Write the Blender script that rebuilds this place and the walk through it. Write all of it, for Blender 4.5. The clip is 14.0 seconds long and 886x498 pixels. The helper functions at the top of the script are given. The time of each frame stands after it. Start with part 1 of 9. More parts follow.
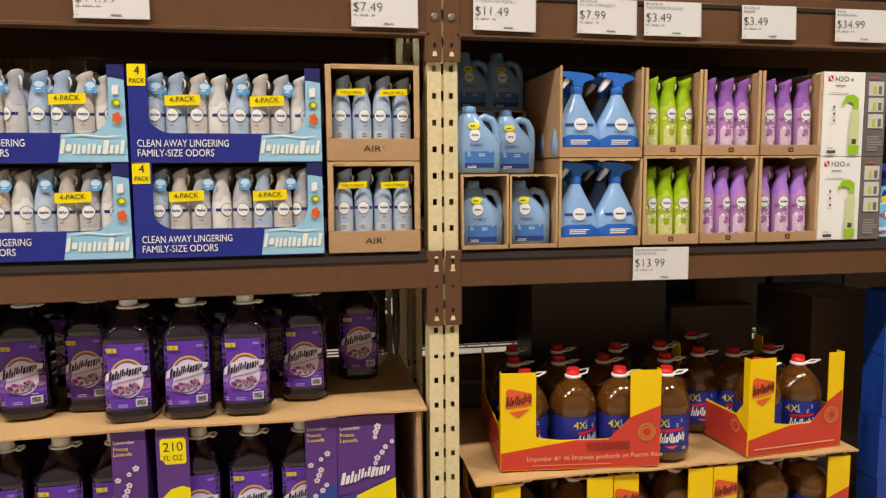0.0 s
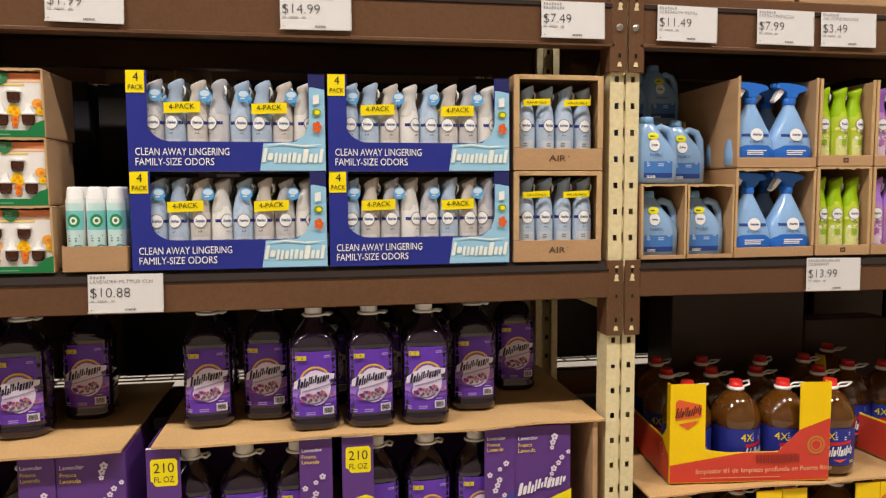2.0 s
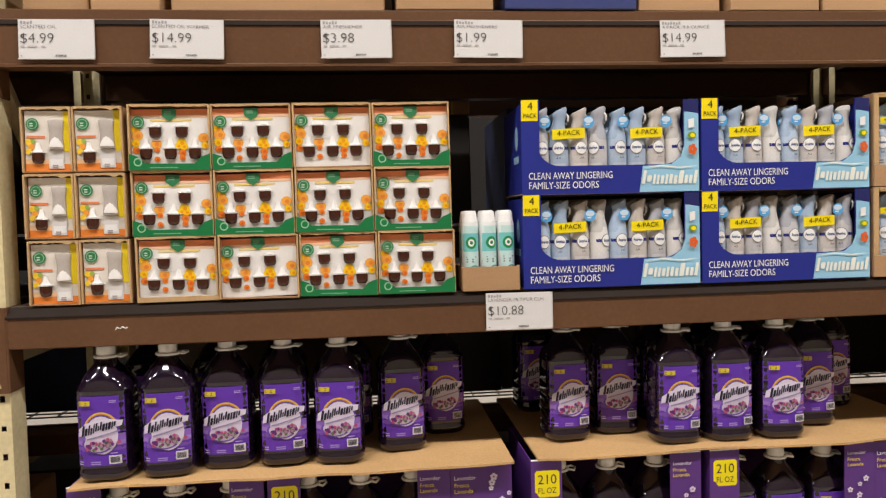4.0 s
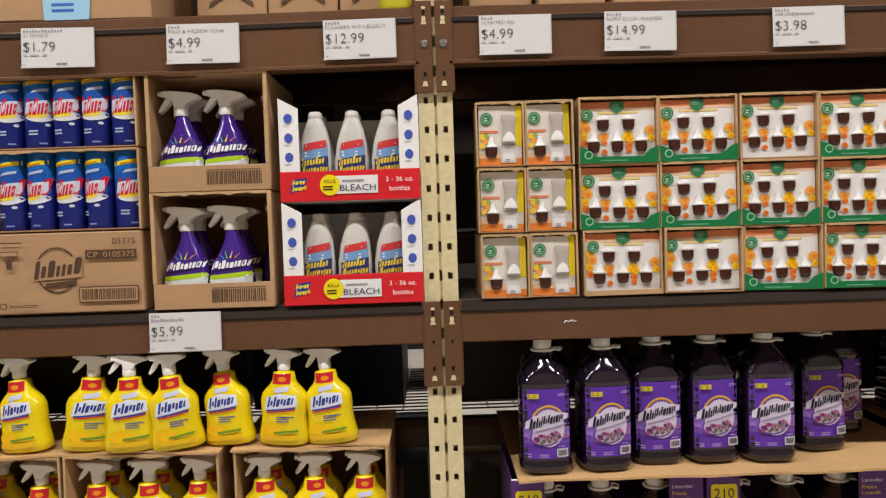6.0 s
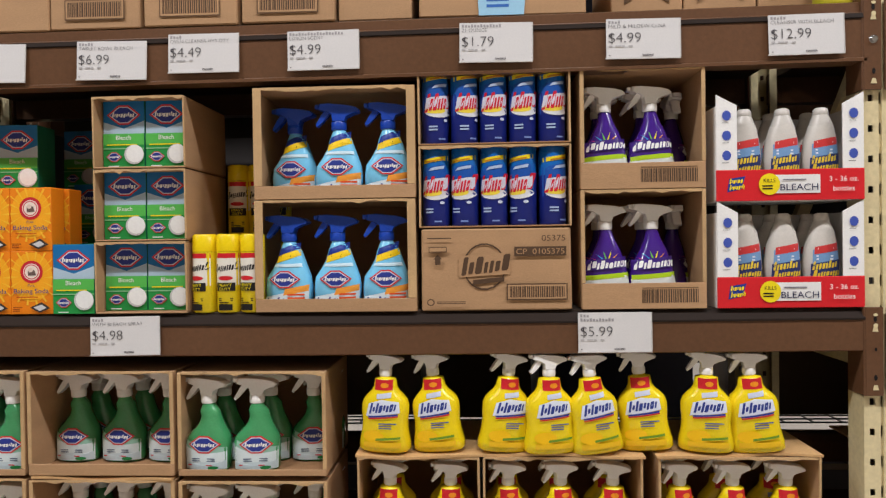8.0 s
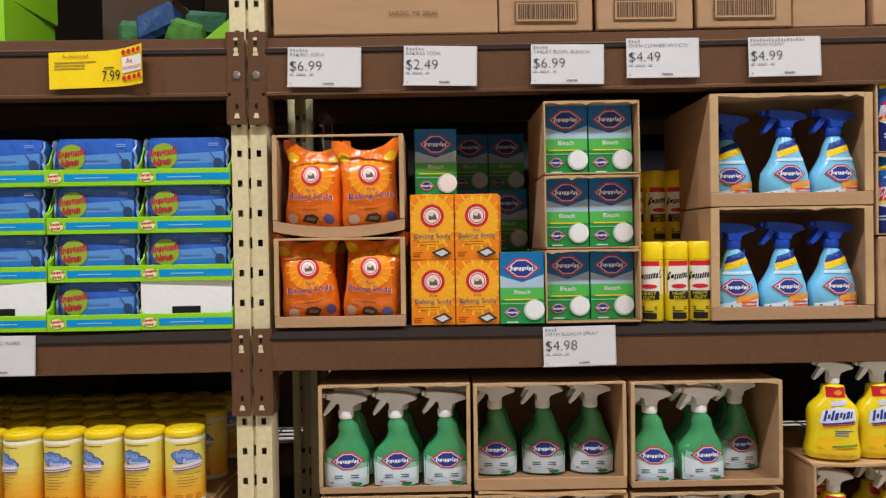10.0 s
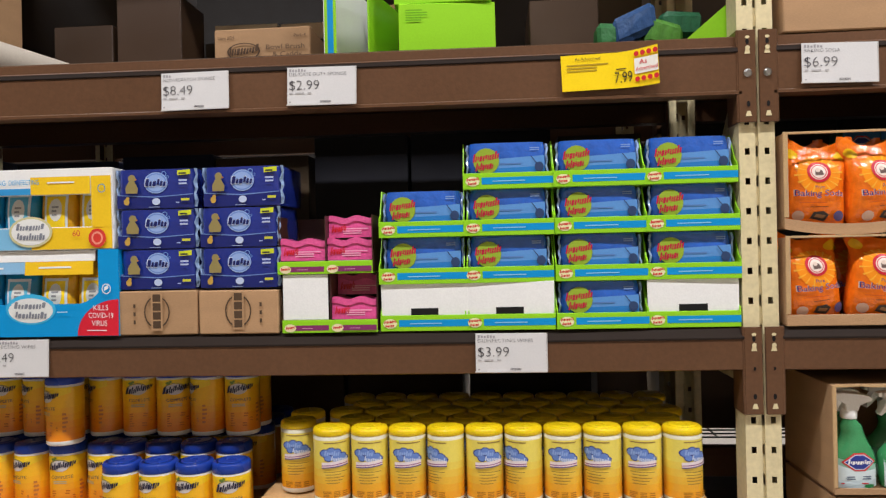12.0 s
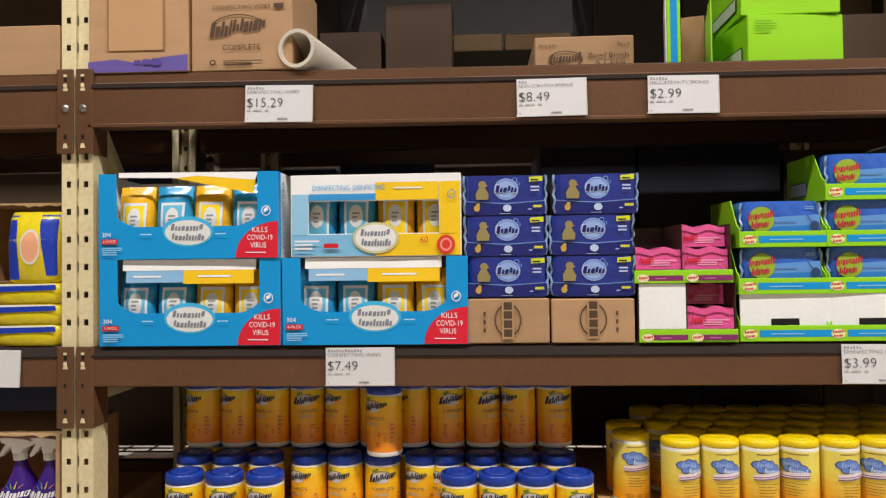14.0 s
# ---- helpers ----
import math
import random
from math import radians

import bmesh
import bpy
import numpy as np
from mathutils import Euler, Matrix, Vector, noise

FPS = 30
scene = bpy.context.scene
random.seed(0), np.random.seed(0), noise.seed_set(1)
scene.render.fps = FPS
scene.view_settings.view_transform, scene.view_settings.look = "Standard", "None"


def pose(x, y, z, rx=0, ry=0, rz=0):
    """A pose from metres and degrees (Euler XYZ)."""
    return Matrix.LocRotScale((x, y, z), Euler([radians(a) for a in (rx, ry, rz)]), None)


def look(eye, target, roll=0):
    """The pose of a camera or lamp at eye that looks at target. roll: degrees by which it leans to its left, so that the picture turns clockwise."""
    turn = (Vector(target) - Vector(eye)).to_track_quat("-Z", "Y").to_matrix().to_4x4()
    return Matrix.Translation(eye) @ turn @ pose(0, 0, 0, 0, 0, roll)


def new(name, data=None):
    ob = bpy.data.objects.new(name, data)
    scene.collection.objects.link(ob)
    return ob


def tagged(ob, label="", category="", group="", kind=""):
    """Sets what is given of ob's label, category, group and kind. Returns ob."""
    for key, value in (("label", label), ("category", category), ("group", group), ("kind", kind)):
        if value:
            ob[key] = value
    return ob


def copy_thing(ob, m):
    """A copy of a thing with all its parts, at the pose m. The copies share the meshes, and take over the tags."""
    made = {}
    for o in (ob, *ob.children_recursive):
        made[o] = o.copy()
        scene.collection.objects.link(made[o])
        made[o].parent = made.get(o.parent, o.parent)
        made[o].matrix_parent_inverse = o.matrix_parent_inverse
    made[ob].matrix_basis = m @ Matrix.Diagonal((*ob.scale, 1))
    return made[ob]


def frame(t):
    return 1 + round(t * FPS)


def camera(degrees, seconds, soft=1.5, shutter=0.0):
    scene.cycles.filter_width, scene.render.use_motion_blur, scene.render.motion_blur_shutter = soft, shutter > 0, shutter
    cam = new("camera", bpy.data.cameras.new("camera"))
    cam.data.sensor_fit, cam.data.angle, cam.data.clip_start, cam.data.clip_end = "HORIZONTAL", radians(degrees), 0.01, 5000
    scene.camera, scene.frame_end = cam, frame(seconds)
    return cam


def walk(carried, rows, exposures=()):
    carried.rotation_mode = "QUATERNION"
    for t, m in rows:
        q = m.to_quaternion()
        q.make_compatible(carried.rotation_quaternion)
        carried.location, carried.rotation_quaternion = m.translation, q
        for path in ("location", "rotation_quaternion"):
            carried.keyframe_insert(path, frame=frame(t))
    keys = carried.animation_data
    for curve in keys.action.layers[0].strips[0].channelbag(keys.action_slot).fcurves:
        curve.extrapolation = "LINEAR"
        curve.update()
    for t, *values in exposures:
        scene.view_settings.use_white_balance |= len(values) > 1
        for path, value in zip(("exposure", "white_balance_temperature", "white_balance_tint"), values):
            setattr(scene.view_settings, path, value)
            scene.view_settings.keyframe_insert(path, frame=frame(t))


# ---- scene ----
cam = camera(64.0, 14.0, 1.3)
PATH = [
    (0, (-0.027, 0.033, 1.563), (0.339, 1.989, 1.356), -0.4),
    (0.5, (-0.148, -0.012, 1.557), (0.249, 1.938, 1.352), -0.3),
    (1, (-0.221, -0.024, 1.558), (0.182, 1.925, 1.357), -0.2),
    (1.5, (-0.347, 0.037, 1.541), (0.036, 1.992, 1.36), -0.2),
    (2, (-0.509, 0.111, 1.545), (-0.178, 2.077, 1.385), -0.3),
    (2.5, (-0.754, 0.125, 1.547), (-0.473, 2.1, 1.401), -0.7),
    (3, (-0.987, 0.104, 1.564), (-0.767, 2.088, 1.435), -1.1),
    (3.2, (-1.067, 0.121, 1.56), (-0.858, 2.107, 1.441), -1.2),
    (5.3, (-2.063, 0.175, 1.538), (-1.938, 2.17, 1.475), -2.0),
    (5.5, (-2.172, 0.204, 1.549), (-2.079, 2.2, 1.476), -1.9),
    (6, (-2.416, 0.22, 1.544), (-2.397, 2.219, 1.474), -1.8),
    (6.5, (-2.687, 0.153, 1.572), (-2.751, 2.151, 1.491), -1.4),
    (7, (-2.904, 0.159, 1.523), (-3.028, 2.155, 1.486), -1.1),
    (7.2, (-2.996, 0.184, 1.511), (-3.13, 2.179, 1.489), -1.0),
    (9.3, (-4.232, 0.271, 1.556), (-4.187, 2.27, 1.532), -0.7),
    (9.5, (-4.364, 0.273, 1.558), (-4.309, 2.272, 1.532), -0.8),
    (10, (-4.703, 0.254, 1.557), (-4.678, 2.253, 1.537), -0.9),
    (10.5, (-4.955, 0.24, 1.559), (-4.997, 2.24, 1.536), -1.0),
    (11, (-5.233, 0.27, 1.553), (-5.335, 2.268, 1.537), -1.1),
    (11.5, (-5.547, 0.254, 1.545), (-5.683, 2.249, 1.536), -1.3),
    (12, (-5.84, 0.211, 1.557), (-5.989, 2.205, 1.559), -1.3),
    (12.5, (-6.069, 0.239, 1.549), (-6.214, 2.234, 1.575), -1.1),
    (13, (-6.312, 0.24, 1.562), (-6.429, 2.236, 1.59), -1.0),
    (13.5, (-6.597, 0.172, 1.571), (-6.682, 2.169, 1.615), -0.8),
    (14, (-6.835, 0.168, 1.554), (-6.932, 2.165, 1.6), -0.7),
]
walk(cam, [(t, look(eye, target, roll)) for t, eye, target, roll in PATH],
     [(0, 0.04, 6850, 10), (3, 0.05, 6650, 10), (5.5, -0.1, 6300, 10), (7.0, -0.2, 6200, 10), (9.5, -0.12, 5940, 10), (12, 0.01, 6060, 10), (14, 0.12, 6300, 10)])

# ---- world, lamps, exposure ----
world = bpy.data.worlds.new("world")
scene.world = world
world.use_nodes = True
world.node_tree.nodes["Background"].inputs[0].default_value = (0.9, 0.95, 1.0, 1)
world.node_tree.nodes["Background"].inputs[1].default_value = 0.02
LAMP_W, LAMP_COLOR = 168.0, (1.0, 0.94, 0.905)


def lin(r, g, b):
    """Linear colour from an everyday 0..255 one."""
    def one(c):
        c /= 255.0
        return c / 12.92 if c <= 0.04045 else ((c + 0.055) / 1.055) ** 2.4
    return (one(r), one(g), one(b), 1.0)


# ---- materials ----
MATS = {}


def mat(name, rgb, rough=0.45, var=0.07, bump=0.02, fine=220.0, coarse=7.0, metal=0.0, coat=0.0, trans=0.0, rand=0.0, streak=1.0):
    """Principled material with two scales of variation in value, and fine relief."""
    if name in MATS:
        return MATS[name]
    m = bpy.data.materials.new(name)
    m.use_nodes = True
    nt = m.node_tree
    bsdf = nt.nodes["Principled BSDF"]
    tc = nt.nodes.new("ShaderNodeTexCoord")
    mp = nt.nodes.new("ShaderNodeMapping")
    mp.inputs["Scale"].default_value = (1, 1, streak)
    nt.links.new(tc.outputs["Object"], mp.inputs[0])
    n1 = nt.nodes.new("ShaderNodeTexNoise")
    n1.inputs["Scale"].default_value, n1.inputs["Detail"].default_value = coarse, 3
    n2 = nt.nodes.new("ShaderNodeTexNoise")
    n2.inputs["Scale"].default_value, n2.inputs["Detail"].default_value = fine, 2
    nt.links.new(mp.outputs[0], n1.inputs["Vector"])
    nt.links.new(mp.outputs[0], n2.inputs["Vector"])
    add = nt.nodes.new("ShaderNodeMath")
    add.operation = "ADD"
    nt.links.new(n1.outputs["Fac"], add.inputs[0])
    nt.links.new(n2.outputs["Fac"], add.inputs[1])
    rng = nt.nodes.new("ShaderNodeMapRange")
    rng.inputs["From Min"].default_value, rng.inputs["From Max"].default_value = 0.6, 1.4
    rng.inputs["To Min"].default_value, rng.inputs["To Max"].default_value = 1 - 2 * var, 1 + var
    nt.links.new(add.outputs[0], rng.inputs["Value"])
    hsv = nt.nodes.new("ShaderNodeHueSaturation")
    hsv.inputs["Color"].default_value = lin(*rgb)
    value = rng.outputs[0]
    if rand:
        oi = nt.nodes.new("ShaderNodeObjectInfo")
        r2 = nt.nodes.new("ShaderNodeMapRange")
        r2.inputs["To Min"].default_value, r2.inputs["To Max"].default_value = 1 - rand, 1 + rand
        nt.links.new(oi.outputs["Random"], r2.inputs["Value"])
        mul = nt.nodes.new("ShaderNodeMath")
        mul.operation = "MULTIPLY"
        nt.links.new(value, mul.inputs[0])
        nt.links.new(r2.outputs[0], mul.inputs[1])
        value = mul.outputs[0]
    nt.links.new(value, hsv.inputs["Value"])
    nt.links.new(hsv.outputs[0], bsdf.inputs["Base Color"])
    r3 = nt.nodes.new("ShaderNodeMapRange")
    r3.inputs["To Min"].default_value, r3.inputs["To Max"].default_value = max(0.02, rough - 0.1), min(1, rough + 0.1)
    nt.links.new(n1.outputs["Fac"], r3.inputs["Value"])
    nt.links.new(r3.outputs[0], bsdf.inputs["Roughness"])
    bsdf.inputs["Metallic"].default_value = metal
    bsdf.inputs["Coat Weight"].default_value = coat
    bsdf.inputs["Coat Roughness"].default_value = 0.08
    bsdf.inputs["Transmission Weight"].default_value = trans
    bsdf.inputs["IOR"].default_value = 1.4
    if bump:
        bp = nt.nodes.new("ShaderNodeBump")
        bp.inputs["Strength"].default_value, bp.inputs["Distance"].default_value = bump * 8, 0.0015
        nt.links.new(add.outputs[0], bp.inputs["Height"])
        nt.links.new(bp.outputs[0], bsdf.inputs["Normal"])
    MATS[name] = m
    return m


def ink(r, g, b, rough=0.4, coat=0.0):
    """Printed colour on card, paper or film."""
    return mat("ink_%d_%d_%d_%d" % (r, g, b, int(rough * 10 + coat * 100)), (r, g, b), rough, 0.04, 0.01, coat=coat)


KRAFT = mat("kraft_cardboard", (182, 145, 106), 0.8, 0.1, 0.05, 160, 4, rand=0.08, streak=5)
KRAFT_IN = mat("kraft_cardboard_inside", (160, 121, 84), 0.85, 0.1, 0.05, 160, 4, rand=0.06, streak=5)
KRAFT_EDGE = mat("kraft_cut_edge", (200, 166, 120), 0.9, 0.15, 0.1, 500, 9)
WHITE_CARD = mat("white_card", (240, 240, 237), 0.5, 0.04, 0.02)
BROWN = mat("brown_rack_paint", (100, 70, 48), 0.32, 0.1, 0.03, 90, 3, rand=0.04)
CREAM = mat("cream_rack_paint", (222, 208, 164), 0.42, 0.09, 0.04, 70, 4, rand=0.03)
HOLE_SHADE = mat("hole_shade", (14, 12, 11), 0.8, 0.1)
RAIL = mat("dark_brown_label_rail", (38, 27, 20), 0.85, 0.06)
STEEL = mat("zinc_steel", (190, 190, 188), 0.3, 0.08, 0.02, metal=1.0)
WIRE = mat("grey_wire", (120, 120, 116), 0.45, 0.05, 0, metal=0.6)
BOARD = mat("dark_shelf_board", (70, 58, 48), 0.8, 0.15, 0.05, 150, 5)
CONCRETE = mat("polished_concrete", (188, 179, 166), 0.35, 0.15, 0.02, 60, 1.2)
WALLP = mat("painted_wall", (140, 128, 112), 0.8, 0.08, 0.02)
# near-black wall colour that stands for the unlit space beyond the racks
SHADE_WALL = mat("shade_dark_wall", (24, 20, 17), 0.85, 0.12)
CEIL = mat("dark_ceiling_deck", (70, 70, 70), 0.8, 0.1)
PAPER = mat("tag_paper", (216, 215, 214), 0.3, 0.03, 0.02, coat=0.3)
BLACK = ink(28, 26, 28)
WHITE = ink(236, 236, 234)
GREY = ink(120, 118, 118)
NAVY = ink(30, 38, 120)
RED = ink(205, 35, 45)
YELLOW = ink(244, 222, 20)


# ---- mesh tools ----
class MB:
    """Gathers faces with materials into one mesh."""

    def __init__(self):
        self.v, self.f, self.m, self.mats, self.s = [], [], [], [], []

    def slot(self, material):
        if material not in self.mats:
            self.mats.append(material)
        return self.mats.index(material)

    def face(self, pts, material, smooth=False):
        n = len(self.v)
        self.v += [tuple(p) for p in pts]
        self.f.append(tuple(range(n, n + len(pts))))
        self.m.append(self.slot(material))
        self.s.append(smooth)

    def raw(self, verts, faces, material, smooth=False):
        n, k = len(self.v), self.slot(material)
        self.v += [tuple(p) for p in verts]
        for f in faces:
            self.f.append(tuple(i + n for i in f))
            self.m.append(k)
            self.s.append(smooth)

    def box(self, x0, x1, y0, y1, z0, z1, material, c=0.002):
        """Box with chamfered edges."""
        c = min(c, (x1 - x0) / 3, (y1 - y0) / 3, (z1 - z0) / 3)
        lo, hi = (x0, y0, z0), (x1, y1, z1)
        idx, verts = {}, []
        for sx in (0, 1):
            for sy in (0, 1):
                for sz in (0, 1):
                    s = (sx, sy, sz)
                    for ax in range(3):
                        p = []
                        for k in range(3):
                            base = hi[k] if s[k] else lo[k]
                            p.append(base if k == ax else base + (-c if s[k] else c))
                        idx[s, ax] = len(verts)
                        verts.append(p)
        faces = []
        for ax in range(3):
            a, b = [k for k in range(3) if k != ax]
            for side in (0, 1):
                ring = []
                for sa, sb in ((0, 0), (1, 0), (1, 1), (0, 1)):
                    s = [0, 0, 0]
                    s[ax], s[a], s[b] = side, sa, sb
                    ring.append(idx[tuple(s), ax])
                flip = (side == 1) == (ax != 1)
                faces.append(ring if flip else ring[::-1])
            for sa in (0, 1):
                for sb in (0, 1):
                    s0, s1 = [0, 0, 0], [0, 0, 0]
                    s0[a] = s1[a] = sa
                    s0[b] = s1[b] = sb
                    s1[ax] = 1
                    q = [idx[tuple(s0), a], idx[tuple(s1), a], idx[tuple(s1), b], idx[tuple(s0), b]]
                    faces.append(q)
        for sx in (0, 1):
            for sy in (0, 1):
                for sz in (0, 1):
                    s = (sx, sy, sz)
                    faces.append([idx[s, 0], idx[s, 1], idx[s, 2]])
        self.raw(verts, faces, material)

    def loft(self, rings, material, smooth=True, caps=True):
        n = len(rings[0])
        verts = [p for r in rings for p in r]
        faces = []
        for k in range(len(rings) - 1):
            for i in range(n):
                j = (i + 1) % n
                faces.append((k * n + i, k * n + j, (k + 1) * n + j, (k + 1) * n + i))
        self.raw(verts, faces, material, smooth)
        if caps:
            self.face(rings[0][::-1], material)
            self.face(rings[-1], material)

    def tube(self, pts, r, material, n=8):
        """Round bar along a line of points."""
        pts = [Vector(p) for p in pts]
        rings = []
        for i, p in enumerate(pts):
            d = (pts[min(i + 1, len(pts) - 1)] - pts[max(i - 1, 0)]).normalized()
            u = d.cross(Vector((0, 0, 1)) if abs(d.z) < 0.9 else Vector((1, 0, 0))).normalized()
            w = d.cross(u)
            rings.append([p + r * (math.cos(t) * u + math.sin(t) * w) for t in (2 * math.pi * k / n for k in range(n))])
        self.loft(rings, material)

    def prism(self, poly, y0, y1, material, c=0.0015):
        """A shape in x and z, extruded in y, with softened edges."""
        cx = sum(p[0] for p in poly) / len(poly)
        cz = sum(p[1] for p in poly) / len(poly)
        size = max(max(abs(p[0] - cx), abs(p[1] - cz)) for p in poly)
        k = 1 - c / size if c else 1
        sm = [(cx + (p[0] - cx) * k, cz + (p[1] - cz) * k) for p in poly]
        rings = [[(x, y0, z) for x, z in sm], [(x, y0 + c, z) for x, z in poly], [(x, y1 - c, z) for x, z in poly], [(x, y1, z) for x, z in sm]]
        self.loft(rings, material, smooth=False)

    def warp(self, amount, seed=0.0, scale=9.0):
        """Slight unevenness, as card and film have it."""
        out = []
        for p in self.v:
            q = Vector(p) * scale + Vector((seed, seed * 0.7, seed * 1.3))
            d = noise.noise_vector(q) * amount
            out.append((p[0] + d.x, p[1] + d.y, p[2] + d.z * 0.5))
        self.v = out

    def mesh(self, name):
        me = bpy.data.meshes.new(name)
        me.from_pydata(self.v, [], self.f)
        for m in self.mats:
            me.materials.append(m)
        me.polygons.foreach_set("material_index", self.m)
        me.polygons.foreach_set("use_smooth", self.s)
        me.update()
        return me


def part(name, mb, parent, label=""):
    """One mesh as a part of a thing or of a part."""
    ob = new(name, mb.mesh(name))
    ob.parent = parent
    return tagged(ob, label, kind="stuff" if name in ("print", "front_print", "side_print") or (name == "label" and len(mb.f) > 200) else "")


def thing(name, label, category, group="", kind=""):
    return tagged(new(name), label, category, group, kind)


def solo(name, mb, label, category, group="", kind="", m=None):
    """A thing that is a single mesh."""
    ob = tagged(new(name, mb.mesh(name)), label, category, group, kind)
    if m is not None:
        ob.matrix_basis = m
    return ob


PROTO = {}


def put(key, builder, m, label="", group=""):
    """Builds a thing the first time and copies it afterwards."""
    if key not in PROTO:
        PROTO[key] = builder()
        ob = PROTO[key]
        ob.matrix_basis = m
    else:
        ob = copy_thing(PROTO[key], m)
    return tagged(ob, label, "", group)


def ring_at(a, b, z, p=2.0, xo=0.0, n=24, tilt=0.0):
    out = []
    for k in range(n):
        t = 2 * math.pi * k / n
        c, s = math.cos(t), math.sin(t)
        x = math.copysign(abs(c) ** (2 / p), c) * a
        y = math.copysign(abs(s) ** (2 / p), s) * b
        out.append((x + xo, y, z + tilt * x))
    return out


class Round:
    """A bottle or can: rows of height, half width, half depth, squareness and side shift."""

    def __init__(self, rows):
        self.rows = [tuple(r) + (2.0, 0.0)[len(r) - 3:] for r in rows]

    def loft(self, mb, material, z0=None, z1=None, n=24):
        rows = self.rows
        if z0 is not None:
            rows = [self.row(z0)] + [r for r in rows if z0 < r[0] < z1] + [self.row(z1)]
        mb.loft([ring_at(a, b, z, p, xo, n) for z, a, b, p, xo in rows], material)

    def banded(self, mb, bands, n=24):
        """One closed body whose colour changes from band to band: rows of upper end and material."""
        cuts = sorted({r[0] for r in self.rows} | {z for z, m in bands})
        rings = [ring_at(*[self.row(z)[i] for i in (1, 2)], z, self.row(z)[3], self.row(z)[4], n) for z in cuts]
        first = len(mb.v)
        mb.v += [p for r in rings for p in r]
        for k, z in enumerate(cuts[1:]):
            slot = mb.slot(next(m for top, m in bands if z <= top + 1e-9))
            for i in range(n):
                j = (i + 1) % n
                mb.f.append((first + k * n + i, first + k * n + j, first + (k + 1) * n + j, first + (k + 1) * n + i))
                mb.m.append(slot)
                mb.s.append(True)
        for ring, m in ((range(n - 1, -1, -1), bands[0][1]), (range((len(cuts) - 1) * n, len(cuts) * n), bands[-1][1])):
            mb.f.append(tuple(first + i for i in ring))
            mb.m.append(mb.slot(m))
            mb.s.append(False)

    def row(self, z):
        rows = self.rows
        if z <= rows[0][0]:
            return rows[0]
        for r, q in zip(rows, rows[1:]):
            if z <= q[0]:
                k = (z - r[0]) / max(1e-9, q[0] - r[0])
                return tuple(r[i] + (q[i] - r[i]) * k for i in range(5))
        return rows[-1]

    def front(self, u, v, e):
        z, a, b, p, xo = self.row(v)
        w = min(0.999, abs((u - xo) / a))
        return (u, -b * (1 - w ** p) ** (1 / p) - e, v)


GLYPHS = {}


def glyphs(body, bold=0.0):
    """Flat mesh of a line of writing, height of a capital about 0.7, from x = 0."""
    key = body, bold
    if key not in GLYPHS:
        cu = bpy.data.curves.new("writing", "FONT")
        cu.body, cu.size, cu.resolution_u, cu.offset, cu.fill_mode = body, 1.0, 3, max(-0.02, min(bold, 0.0)), "FRONT"
        ob = new("writing", cu)
        bpy.context.view_layer.update()
        me = bpy.data.meshes.new_from_object(ob)
        GLYPHS[key] = [tuple(v.co)[:2] for v in me.vertices], [tuple(p.vertices) for p in me.polygons]
        bpy.data.objects.remove(ob)
        bpy.data.meshes.remove(me)
        bpy.data.curves.remove(cu)
    return GLYPHS[key]


